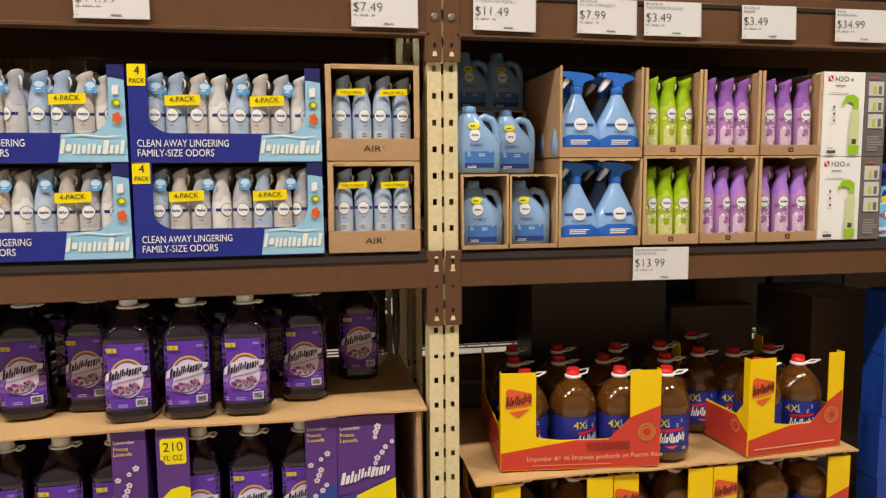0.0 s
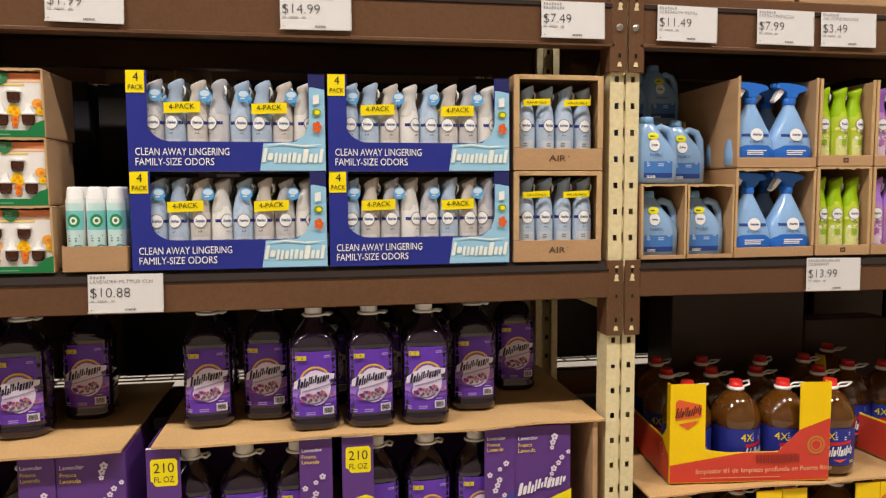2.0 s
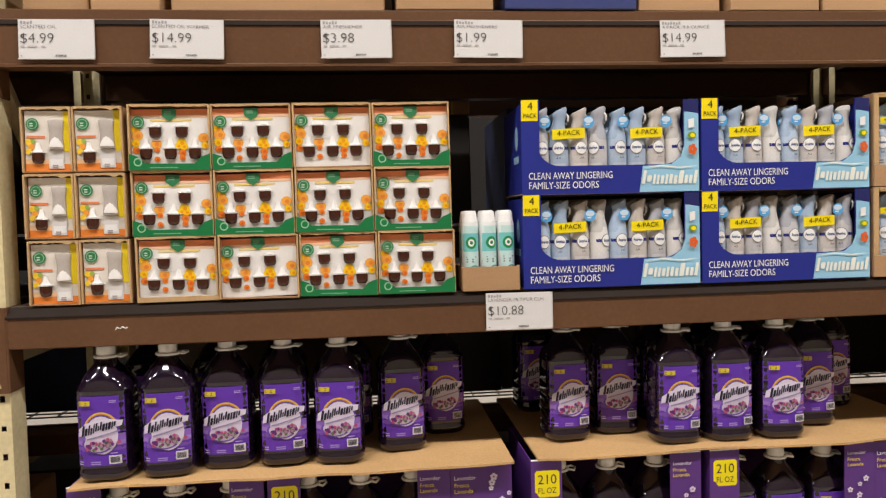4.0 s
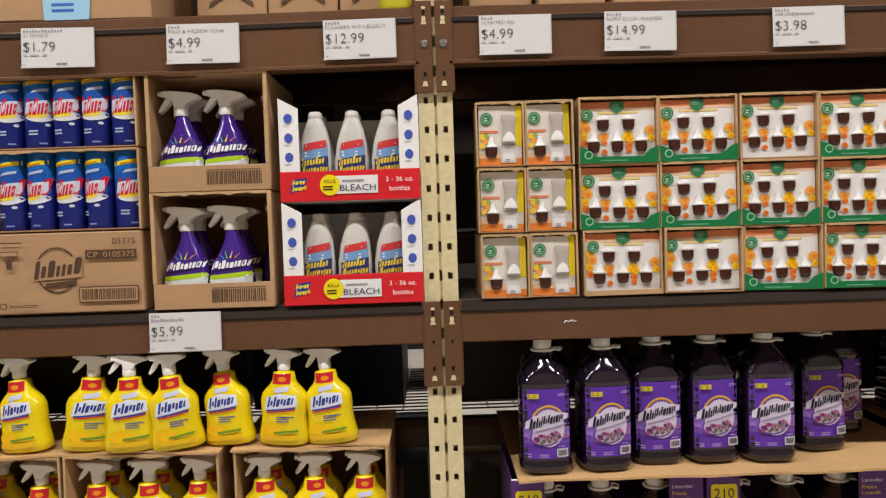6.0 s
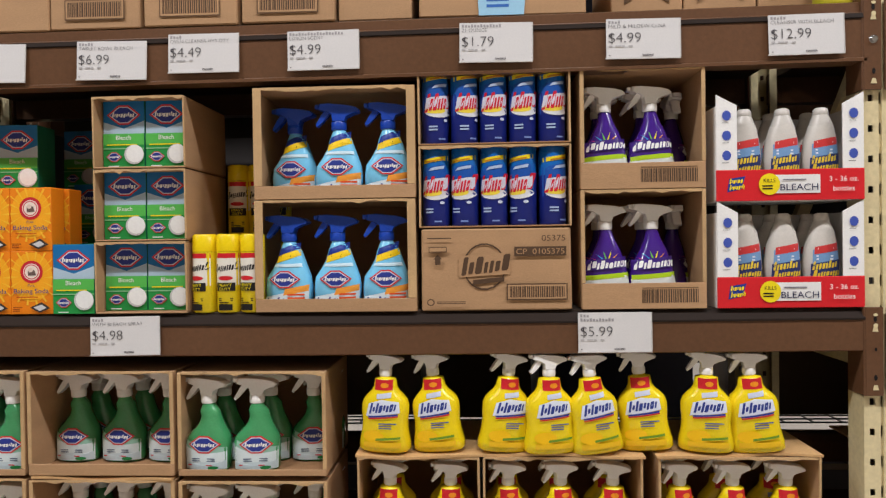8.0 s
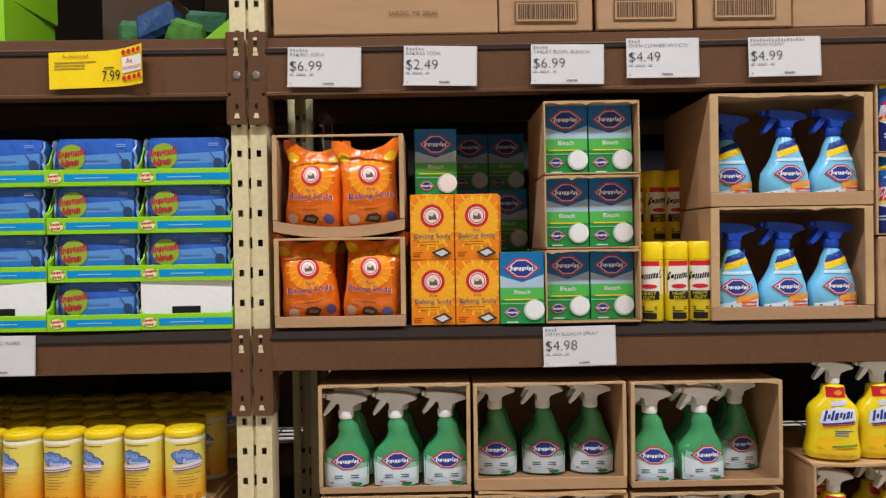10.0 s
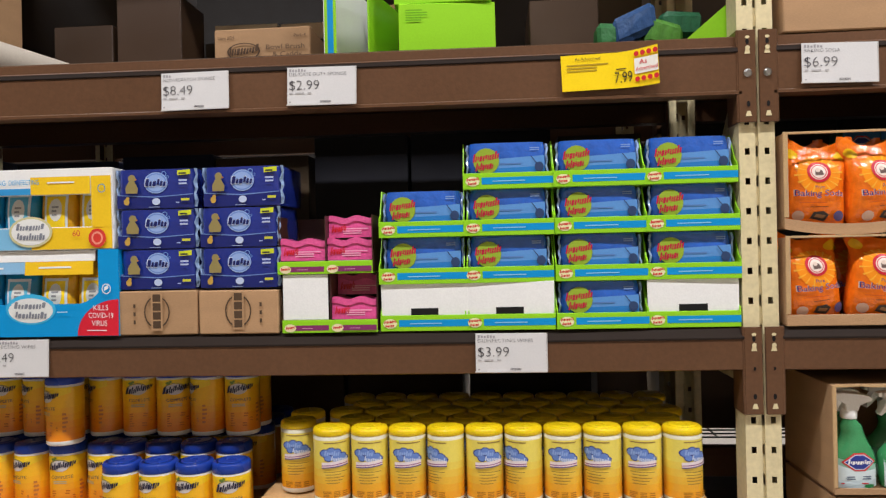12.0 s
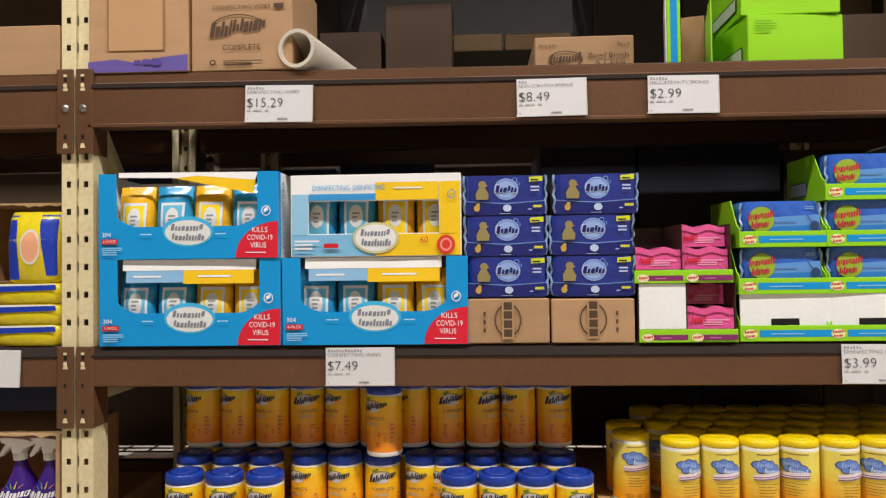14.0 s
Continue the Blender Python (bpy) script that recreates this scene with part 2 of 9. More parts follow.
class Art:
    """Print laid on a surface: each layer lies a little above the one before."""

    def __init__(self, mb, surf, e=0.0006, curved=False):
        self.mb, self.surf, self.e, self.curved = mb, surf, e, curved

    def up(self):
        self.e += 0.0004

    def rect(self, u0, u1, v0, v1, material, skew=0.0):
        nu, nv = (8, 4) if self.curved else (1, 1)
        verts = [self.surf(u0 + (u1 - u0) * i / nu + 0, v0 + (v1 - v0) * j / nv + skew * (u1 - u0) * i / nu, self.e) for j in range(nv + 1) for i in range(nu + 1)]
        faces = [(j * (nu + 1) + i, j * (nu + 1) + i + 1, (j + 1) * (nu + 1) + i + 1, (j + 1) * (nu + 1) + i) for j in range(nv) for i in range(nu)]
        self.mb.raw(verts, faces, material, self.curved)
        self.up()

    def fan(self, pts, cu, cv, material, k):
        """A flat shape split finely enough to follow a round surface."""
        for i in range(len(pts)):
            (ax, av), (bx, bv) = pts[i], pts[(i + 1) % len(pts)]
            verts, faces, idx = [], [], {}
            for r in range(k + 1):
                for c in range(r + 1):
                    s, t = r / k, (c / r if r else 0.0)
                    idx[r, c] = len(verts)
                    verts.append(self.surf(cu + s * (ax + (bx - ax) * t - cu), cv + s * (av + (bv - av) * t - cv), self.e))
            for r in range(k):
                for c in range(r + 1):
                    faces.append((idx[r, c], idx[r + 1, c], idx[r + 1, c + 1]))
                    if c < r:
                        faces.append((idx[r, c], idx[r + 1, c + 1], idx[r, c + 1]))
            self.mb.raw(verts, faces, material, True)

    def disc(self, cu, cv, ru, rv, material, n=16, hole=0.0, a0=0.0, a1=360.0):
        verts, faces = [], []
        full = a1 - a0 >= 360
        if self.curved and not hole and full and max(ru, rv) > 0.009:
            self.fan([(cu + ru * math.cos(2 * math.pi * i / n), cv + rv * math.sin(2 * math.pi * i / n)) for i in range(n)], cu, cv, material, 3)
            self.up()
            return
        k = n if full else n + 1
        for i in range(k):
            t = radians(a0 + (a1 - a0) * i / n)
            verts.append(self.surf(cu + ru * math.cos(t), cv + rv * math.sin(t), self.e))
            verts.append(self.surf(cu + hole * ru * math.cos(t), cv + hole * rv * math.sin(t), self.e))
        for i in range(n):
            j = (i + 1) % k
            faces.append((2 * i, 2 * j, 2 * j + 1, 2 * i + 1) if hole else (2 * i, 2 * j, 2 * j + 1))
        self.mb.raw(verts, faces, material, self.curved)
        self.up()

    def poly(self, pts, material):
        cu = sum(p[0] for p in pts) / len(pts)
        cv = sum(p[1] for p in pts) / len(pts)
        if self.curved:
            self.fan(pts, cu, cv, material, 6)
        else:
            self.mb.face([self.surf(u, v, self.e) for u, v in pts], material)
        self.up()

    def text(self, body, u, v, h, material, align="l", width=0.0, bold=0.0, slope=0.0):
        """Writing whose capitals are h high, on the line v; width squeezes it to that length."""
        pts, faces = glyphs(body, bold)
        if not pts:
            return
        k = h / 0.7
        x0, x1 = min(p[0] for p in pts), max(p[0] for p in pts)
        kx = width / (x1 - x0) if width else k
        w = (x1 - x0) * kx
        off = u - x0 * kx - (w / 2 if align == "c" else w if align == "r" else 0)
        self.mb.raw([self.surf(p[0] * kx + off, v + p[1] * k + slope * (p[0] * kx), self.e + (0.0012 if self.curved else 0.0002)) for p in pts], faces, material)
        self.up()

    def turned_text(self, body, u, v, h, material, side=1):
        """Writing that runs up (side 1) or down the surface."""
        pts, faces = glyphs(body, 0.02)
        k = h / 0.7
        w = max(p[0] for p in pts) * k
        self.mb.raw([self.surf(u - side * (p[1] * k - h / 2), v + side * (p[0] * k - w / 2), self.e) for p in pts], faces, material)
        self.up()

    def mark(self, u0, u1, v0, v1, n, material, slope=0.0, seed=1):
        """A plain-shape stand-in for a word mark: separate slanted bars of uneven width and height on one line."""
        rnd = random.Random(seed)
        step, h = (u1 - u0) / (1.8 * n), v1 - v0
        e = self.e + (0.0 if self.curved else 0.0002)
        i, u = 0, u0
        while u < u1 - step * 0.5:
            w = min(u1 - u, step * rnd.choice((0.55, 0.72, 0.72, 1.05)))
            top = h * (1.0 if i == 0 else rnd.choice((0.62, 0.66, 0.7, 0.7, 0.94)))
            low = h * (0.2 if rnd.random() < 0.18 else rnd.uniform(0.0, 0.06))
            d, k, c = v0 + slope * (u - u0), 0.18, min(w, h) * 0.22
            pts = [(u + c, low), (u + w - c, low), (u + w, low + c), (u + w, top - c), (u + w - c, top), (u + c, top), (u, top - c), (u, low + c)]
            self.mb.face([self.surf(a + k * b, d + b + slope * (a - u), e) for a, b in pts], material)
            u += w + step * 0.3
            i += 1
        self.e += 0.0003
        self.up()

    def flat(self, u0, u1, v0, v1, material):
        self.mb.face([self.surf(u, v, self.e) for u, v in ((u0, v0), (u1, v0), (u1, v1), (u0, v1))], material)

    def bars(self, u0, u1, v0, v1, n, material, ragged=0.3, seed=2):
        """Lines of fine print that cannot be read, as plain bars."""
        rnd = random.Random(seed)
        step = (v1 - v0) / n
        for i in range(n):
            w = (u1 - u0) * (1 - ragged * rnd.random())
            self.flat(u0, u0 + w, v0 + i * step, v0 + i * step + step * 0.5, material)
        self.up()

    def barcode(self, u0, u1, v0, v1, material, seed=3):
        rnd = random.Random(seed)
        u = u0
        while u < u1 - 0.001:
            w = (u1 - u0) * rnd.uniform(0.012, 0.05)
            self.flat(u, min(u1, u + w * 0.6), v0, v1, material)
            u += w
        self.up()


def front_of(y):
    return lambda u, v, e: (u, y - e, v)


def left_of(x):
    return lambda u, v, e: (x - e, -u, v)


def right_of(x):
    return lambda u, v, e: (x + e, u, v)

# ---- the large structure ----
F = 2.065            # front plane of the goods on the rack
POSTS = (3.121, 0.356, -2.406, -5.171, -7.937, -10.70)
SHELF, TOP = 1.344, 2.106
TOP_AT = dict(zip(POSTS, (2.106, 2.106, 2.106, 2.084, 2.095, 2.095)))   # the top beams hang a little lower in the far bays
REAR = 2.86


def top_drop(x):
    """How far the top beam at x lies below the first bay's."""
    for xa, xb in zip(POSTS[1:], POSTS):
        if xa <= x <= xb:
            k = (x - xa) / (xb - xa)
            return TOP - TOP_AT[xa] * (1 - k) - TOP_AT[xb] * k
    return 0.0



def slab(name, label, x0, x1, y0, y1, z0, z1, material, category="wall"):
    mb = MB()
    mb.box(x0, x1, y0, y1, z0, z1, material, 0.004)
    return solo(name, mb, label, category, kind="structure")


slab("floor", "smooth grey polished concrete shop floor", -14, 6, -3.0, 9.0, -0.2, 0, CONCRETE, "floor")
slab("ceiling", "dark painted metal deck ceiling of the warehouse", -14, 6, -3.0, 9.0, 8.0, 8.2, CEIL, "ceiling")
slab("wall_south", "plain beige painted wall across the aisle", -14, 6, -3.2, -3.0, 0, 8, WALLP)
# added closing wall; its dark colour keeps the rack gaps in shade
slab("wall_north", "plain closing wall of the next aisle, coloured dark for shade", -14, 6, 9.0, 9.2, 0, 8, SHADE_WALL)
slab("wall_west", "plain beige painted end wall", -14.2, -14, -3.0, 9.0, 0, 8, WALLP)
slab("wall_east", "plain beige painted end wall", 6, 6.2, -3.0, 9.0, 0, 8, WALLP)


def ceiling_light():
    t = thing("ceiling_light", "long white high-bay ceiling light, switched on", "ceiling light", "ceiling lights over the aisles")
    mb = MB()
    mb.box(-0.62, 0.62, -0.12, 0.12, 0.012, 0.09, WHITE_CARD, 0.01)
    part("housing", mb, t)
    for x in (-0.4, 0.4):
        mb = MB()
        mb.tube([(x, 0, 0.088), (x, 0, 2.1)], 0.006, STEEL)
        part("hanger_rod", mb, t)
    return t


for x, y in [(x, y) for y in (-0.35, 6.6) for x in (3.6, 0.4, -2.8, -6.0, -9.2)]:
    put("ceiling_light", ceiling_light, pose(x, y, 5.9))
    lamp = bpy.data.lights.new("lamp", "AREA")
    lamp.shape, lamp.size, lamp.size_y = "RECTANGLE", 1.2, 0.22
    lamp.energy, lamp.color = LAMP_W, LAMP_COLOR
    ob = new("lamp", lamp)
    ob.matrix_basis = pose(x, y, 5.895)


def rack_post():
    """One upright column with punched square holes and a slotted middle groove."""
    t = thing("rack_post", "cream painted steel rack upright with rows of square holes", "rack post", "rack uprights")
    mb = MB()
    half, g, pitch, height = 0.0445, 0.004, 0.0762, 3.8
    n = int(height / pitch)
    for side in (-1, 1):
        xs = [side * g, side * 0.0185, side * 0.0305, side * half]
        for k in range(n):
            z = [k * pitch, k * pitch + 0.029, k * pitch + 0.046, (k + 1) * pitch]
            for i in range(3):
                for j in range(3):
                    if i == 1 and j == 1:
                        continue
                    q = [(xs[i], 0, z[j]), (xs[i + 1], 0, z[j]), (xs[i + 1], 0, z[j + 1]), (xs[i], 0, z[j + 1])]
                    mb.face(q if side > 0 else q[::-1], CREAM)
            for zz in (z[1], z[2]):
                mb.face([(xs[1], 0, zz), (xs[2], 0, zz), (xs[2], 0.003, zz), (xs[1], 0.003, zz)], CREAM)
        mb.face([(side * half, 0, 0), (side * half, 0.076, 0), (side * half, 0.076, n * pitch), (side * half, 0, n * pitch)], CREAM)
        mb.face([(side * half, 0.076, 0), (side * 0.02, 0.076, 0), (side * 0.02, 0.076, n * pitch), (side * half, 0.076, n * pitch)], CREAM)
        mb.face([(side * g, 0, 0), (side * g, 0.008, 0), (side * g, 0.008, n * pitch), (side * g, 0, n * pitch)], CREAM)
    for k in range(n):
        a, b, c = k * pitch, k * pitch + 0.024, k * pitch + 0.052
        for z0, z1 in ((a, b), (c, a + pitch)):
            mb.face([(-g, 0.006, z0), (g, 0.006, z0), (g, 0.006, z1), (-g, 0.006, z1)], CREAM)
    part("column", mb, t)
    mb = MB()
    mb.box(-0.06, 0.06, -0.02, 0.09, 0, 0.01, CREAM)
    part("base_plate", mb, t)
    return t


def rack_brace(x, y0, y1, z0, z1):
    mb = MB()
    d = 0.019
    mb.raw([(-d, 0, -d), (d, 0, -d), (d, 0, d), (-d, 0, d), (-d, y1 - y0, z1 - z0 - d), (d, y1 - y0, z1 - z0 - d), (d, y1 - y0, z1 - z0 + d), (-d, y1 - y0, z1 - z0 + d)],
           [(0, 1, 2, 3), (4, 5, 6, 7), (0, 1, 5, 4), (1, 2, 6, 5), (2, 3, 7, 6), (3, 0, 4, 7)], CREAM)
    solo("rack_brace", mb, "cream painted steel brace between two rack uprights", "rack brace", "rack braces", m=pose(x, y0, z0))


for px in POSTS:
    put("rack_post", rack_post, pose(px, 2.072, 0.0))
    put("rack_post", rack_post, pose(px, REAR, 0.0, 0, 0, 180))
    put("rack_post", rack_post, pose(px, REAR + 0.1, 0.0))
    put("rack_post", rack_post, pose(px, REAR + 1.1, 0.0, 0, 0, 180))
    for z0, z1 in ((0.25, 0.25), (1.2, 1.2), (2.0, 1.28), (2.15, 2.15), (2.2, 2.85)):
        rack_brace(px, 2.15, REAR - 0.076, z0, z1)


def extruded_beam(profile, x0, x1, material, rise=0.0):
    """A beam of one profile along x, its far end higher by rise, sagging a little in the middle."""
    mb = MB()
    mb.loft([[(x0 + (x1 - x0) * k, y, z + rise * k - 0.012 * k * (1 - k)) for y, z in profile] for k in (0, 0.25, 0.5, 0.75, 1)], material, smooth=False)
    return mb


def load_beam(x0, x1, z, high, front=2.06, label_rail=True, sign=1, rise=0.0):
    """A step beam with its end plates, hooks, bolts and the dark rail that holds the price tags."""
    t = thing("load_beam", "brown painted steel rack beam with bolted end plates" if high else "brown painted steel rack beam with end plates", "rack beam", "rack beams")
    Y = lambda d: front + sign * d
    if high:
        prof = [(Y(-0.004), -0.150), (Y(0.05), -0.150), (Y(0.05), -0.004), (Y(0.046), 0.0), (Y(0.012), 0.0), (Y(0.007), -0.003), (Y(0.006), -0.026), (Y(0.0), -0.03), (Y(0.0), -0.140), (Y(-0.004), -0.143)]
    else:
        prof = [(Y(0.0), -0.107), (Y(0.004), -0.110), (Y(0.06), -0.110), (Y(0.06), -0.004), (Y(0.03), -0.002), (Y(0.012), -0.006), (Y(0.003), -0.026), (Y(0.0), -0.032)]
    part("beam", extruded_beam([(y, z + dz) for y, dz in prof], x0 + 0.04, x1 - 0.04, BROWN, rise), t)
    if label_rail:
        if high:
            rp = [(Y(-0.001), -0.045), (Y(-0.004), -0.042), (Y(-0.002), -0.031), (Y(0.004), -0.031)]
        else:
            rp = [(Y(-0.003), -0.031), (Y(-0.004), -0.026), (Y(0.012), -0.003), (Y(0.02), -0.003), (Y(0.02), -0.009)]
        part("label_rail", extruded_beam([(y, z + dz) for y, dz in rp], x0 + 0.045, x1 - 0.045, RAIL, rise), t, "dark brown label rail")
    za, zb = (z - 0.222, z + 0.012) if high else (z - 0.222, z)
    zl, pa, pb = z, za, zb
    for x, s in ((x0, 1), (x1, -1)):
        z, za, zb = (zl, pa, pb) if s > 0 else (zl + rise, pa + rise, pb + rise)
        mb = MB()
        a, b = sorted((x + s * 0.004, x + s * 0.048))
        ya, yb = sorted((Y(-0.004), Y(0.003)))
        mb.box(a, b, ya, yb, za, zb, BROWN, 0.0015)
        c, d = sorted((x + s * 0.0445, x + s * 0.052))
        ya, yb = sorted((Y(-0.002), Y(0.075)))
        mb.box(c, d, ya, yb, za, zb, BROWN, 0.0015)
        plate = part("end_plate", mb, t)
        mb = MB()
        art = Art(mb, lambda u, v, e: (u, Y(-0.004 - e), v))
        cx = x + s * 0.0245
        for zz in (zb - 0.03, za + 0.046):
            # slot holes are not cut: dark discs paint the shade inside them
            art.disc(cx, zz, 0.0045, 0.0075, HOLE_SHADE, 8)
            art.poly([(cx - 0.0075, zz - 0.031), (cx + 0.0075, zz - 0.031), (cx + 0.004, zz - 0.018), (cx - 0.004, zz - 0.018)], CREAM)
        art.disc(cx, zb - 0.019, 0.006, 0.004, CREAM, 8)
        art.disc(cx, zb - 0.046, 0.006, 0.006, CREAM, 8)
        if not high:
            art.disc(cx, zb - 0.105, 0.0035, 0.005, HOLE_SHADE, 8)
        part("hook_slots", mb, plate, "cream hooks with slot holes drawn as dark shade")
        if high:
            mb = MB()
            for r, y0, y1 in ((0.0105, -0.006, -0.004), (0.0085, -0.011, -0.006)):
                mb.loft([[(cx + r * k * math.cos(i * math.pi / 6), Y(y), z - 0.097 + r * k * math.sin(i * math.pi / 6)) for i in range(12)] for y, k in ((y1, 1), (y0 + 0.001, 1), (y0, 0.75))], STEEL)
            part("bolt", mb, plate, "zinc bolt head")
    return t


for xa, xb in zip(POSTS[1:], POSTS):
    load_beam(xa, xb, SHELF, False)
    load_beam(xa, xb, TOP_AT[xa], True, rise=TOP_AT[xb] - TOP_AT[xa])
    for z in (SHELF, TOP):
        load_beam(xa, xb, z, False, REAR + 0.012, False, -1)
    for z in (0.79, 1.5, 2.2):
        load_beam(xa, xb, z, False, REAR + 0.088, False, 1)
        load_beam(xa, xb, z, False, REAR + 1.112, False, -1)
    mb = MB()
    mb.box(xa + 0.05, xb - 0.05, 2.082, REAR - 0.05, SHELF - 0.022, SHELF, BOARD)
    solo("shelf_board", mb, "dark worn board lying on the rack beams", "shelf board", "shelf boards")
    mb = MB()
    mb.box(xa + 0.05, xb - 0.05, 2.075, REAR - 0.05, TOP - 0.022, TOP, BOARD)
    mb.v = [(x, y, z - top_drop(x)) for x, y, z in mb.v]
    solo("shelf_board", mb, "dark worn board lying on the rack beams", "shelf board", "shelf boards")
    # unseen level at 3.2 m, added to keep lamp light off the upper goods
    mb = MB()
    mb.box(xa + 0.05, xb - 0.05, 2.075, REAR + 1.05, 3.2, 3.222, BOARD)
    solo("shelf_board", mb, "added unseen board overhead that shades the top goods", "shelf board", "shelf boards")
    load_beam(xa, xb, 3.2, False, 2.06, False)
    load_beam(xa, xb, 3.2, False, REAR + 1.112, False, -1)
    for z in (0.79, 1.5, 2.2):
        mb = MB()
        y = REAR + 0.22
        while y < REAR + 1.08:
            mb.box(xa + 0.06, xb - 0.06, y - 0.003, y + 0.003, z, z + 0.006, WIRE, 0.001)
            y += 0.055
        x = xa + 0.07
        while x < xb - 0.06:
            mb.box(x - 0.003, x + 0.003, REAR + 0.2, REAR + 1.09, z + 0.006, z + 0.012, WIRE, 0.001)
            x += 0.11
        solo("wire_deck", mb, "grey welded wire deck on the next aisle's rack", "wire deck", "wire decks")

# ---- kinds of things: cartons and trays ----
def open_carton(w, h, d, lip, frame=0.012, top=True, label="open brown cardboard carton", art=None, group="open shelf cartons", seed=0.0, top_lip=0.0, sag=0.0):
    """A cut-open carton: walls of card, an open front with a low lip and narrow corner strips."""
    t = thing("carton", label, "carton", group)
    k = 0.004

    def wall(name, material, *b):
        mb = MB()
        mb.box(*b, material, 0.001)
        mb.warp(0.003, seed, 5)
        part(name, mb, t)

    def bow(mb, x0, x1, n=14):
        """A strip of card between two heights at the front, dipping in the middle by sag."""
        verts = []
        for i in range(n + 1):
            x = x0 + (x1 - x0) * i / n
            dz = -sag * (1 - (2 * x / w) ** 2)
            verts += [(x, -k, dz), (x, -k, lip + dz), (x, 0.0005, lip + dz), (x, 0.0005, dz)]
        mb.raw(verts, [(4 * i + a, 4 * i + 4 + a, 4 * i + 4 + (a + 1) % 4, 4 * i + (a + 1) % 4) for i in range(n) for a in range(4)] + [(0, 1, 2, 3), (4 * n, 4 * n + 3, 4 * n + 2, 4 * n + 1)], KRAFT)
    wall("base", KRAFT_IN, -w / 2, w / 2, 0, d, 0, k)
    wall("back_wall", KRAFT_IN, -w / 2, w / 2, d - k, d, k, h - k)
    for s in (-1, 1):
        wall("side_wall", KRAFT, *sorted((s * w / 2, s * (w / 2 - k))), 0, d - k, k, h - k)
    if top:
        wall("top", KRAFT, -w / 2, w / 2, 0.002, d, h - k, h)
    if lip:
        mb = MB()
        if sag:
            bow(mb, -w / 2 + 0.001, w / 2 - 0.001)
        else:
            mb.box(-w / 2 + 0.001, w / 2 - 0.001, -k, 0.0005, 0, lip, KRAFT, 0.001)
        if art:
            art(Art(mb, front_of(-k)))
        mb.warp(0.0022, seed, 5)
        part("front_lip", mb, t)
    def strip(*b):
        mb = MB()
        mb.box(*b, KRAFT_EDGE, 0.001)
        mb.warp(0.0022, seed, 5)
        part("corner_strip", mb, t, "pale cut cardboard edge")
    for s in (-1, 1):
        strip(*sorted((s * w / 2, s * (w / 2 - frame))), -k, 0.0005, lip + 0.001, h)
    if top and h > 0.15:
        rnd = random.Random(seed * 7 + w * 100)
        n = 18
        mb = MB()
        verts = []
        for i in range(n + 1):
            x = -w / 2 + frame + (w - 2 * frame) * i / n
            cut = 0.003 + 0.004 * rnd.random() + (0.006 * rnd.random() if rnd.random() < 0.2 else 0)
            wob = 0.003 * math.sin(i * 0.8 + seed)
            verts += [(x, -0.0035 + wob * 0.4, h - cut), (x, -0.0035 + wob * 0.4, h + 0.001), (x, 0.0015, h + 0.001), (x, 0.0015, h - cut)]
        mb.raw(verts, [(4 * i + a, 4 * i + 4 + a, 4 * i + 4 + (a + 1) % 4, 4 * i + (a + 1) % 4) for i in range(n) for a in range(4)], KRAFT_EDGE)
        part("torn_edge", mb, t, "ragged torn cardboard edge")
    if top_lip:
        strip(-w / 2 + frame, w / 2 - frame, -k, 0.0005, h - top_lip, h)
    return t


def closed_carton(w, h, d, label, art=None, material=None, group="closed cartons", seed=0.0, side_art=None, name="carton"):
    t = thing(name, label, "carton", group)
    mb = MB()
    mb.box(-w / 2, w / 2, 0, d, 0, h, material or KRAFT, 0.003)
    mb.warp(0.003, seed, 5)
    part("body", mb, t)
    if art or side_art:
        mb = MB()
        if art:
            art(Art(mb, front_of(-0.0028)))
        if side_art:
            side_art(Art(mb, left_of(-w / 2 - 0.0028)))
        part("print", mb, t)
    mb = MB()
    mb.box(-w / 2 + 0.002, w / 2 - 0.002, d * 0.42, d * 0.56, h - 0.002, h + 0.0012, mat("packing_tape", (190, 160, 115), 0.2, 0.05, 0), 0.0005)
    part("tape", mb, t)
    return t


def cut_panel(w, h, low, side_l, side_r, material, curve=0.04, y0=-0.004, y1=0.0, slope=0.02):
    """A display tray's front: a low middle that sweeps up to two side columns."""
    mb = MB()
    pts = [(-w / 2, 0), (w / 2, 0), (w / 2, h), (w / 2 - side_r, h)]
    for i in range(7):
        a = radians(90 * i / 6)
        pts.append((w / 2 - side_r - slope - curve + (curve + slope * (1 - i / 6)) * math.cos(a) * 1.0, low + curve - curve * math.sin(a)))
    for i in range(7):
        a = radians(90 * (6 - i) / 6)
        pts.append((-w / 2 + side_l + slope + curve - (curve + slope * (1 - (6 - i) / 6)) * math.cos(a), low + curve - curve * math.sin(a)))
    pts += [(-w / 2 + side_l, h), (-w / 2, h)]
    mb.loft([[(x, y1, z) for x, z in pts], [(x, y0, z) for x, z in pts]], material, smooth=False)
    return mb, pts


def tray_walls(t, w, h, d, outside, inside, side_h=None):
    k = 0.004
    hh = side_h or h
    mb = MB()
    mb.box(-w / 2, w / 2, 0, d, 0, k, inside, 0.001)
    part("base", mb, t)
    mb = MB()
    mb.box(-w / 2, w / 2, d - k, d, k, hh, inside, 0.001)
    part("back_wall", mb, t)
    for s in (-1, 1):
        mb = MB()
        x0, x1 = sorted((s * w / 2, s * (w / 2 - k)))
        mb.box(x0, x1, 0.0005, d - k, k, hh, outside, 0.001)
        part("side_wall", mb, t)


# ---- kinds of things: bottles, cans and packs ----
CAN_W = 1.05


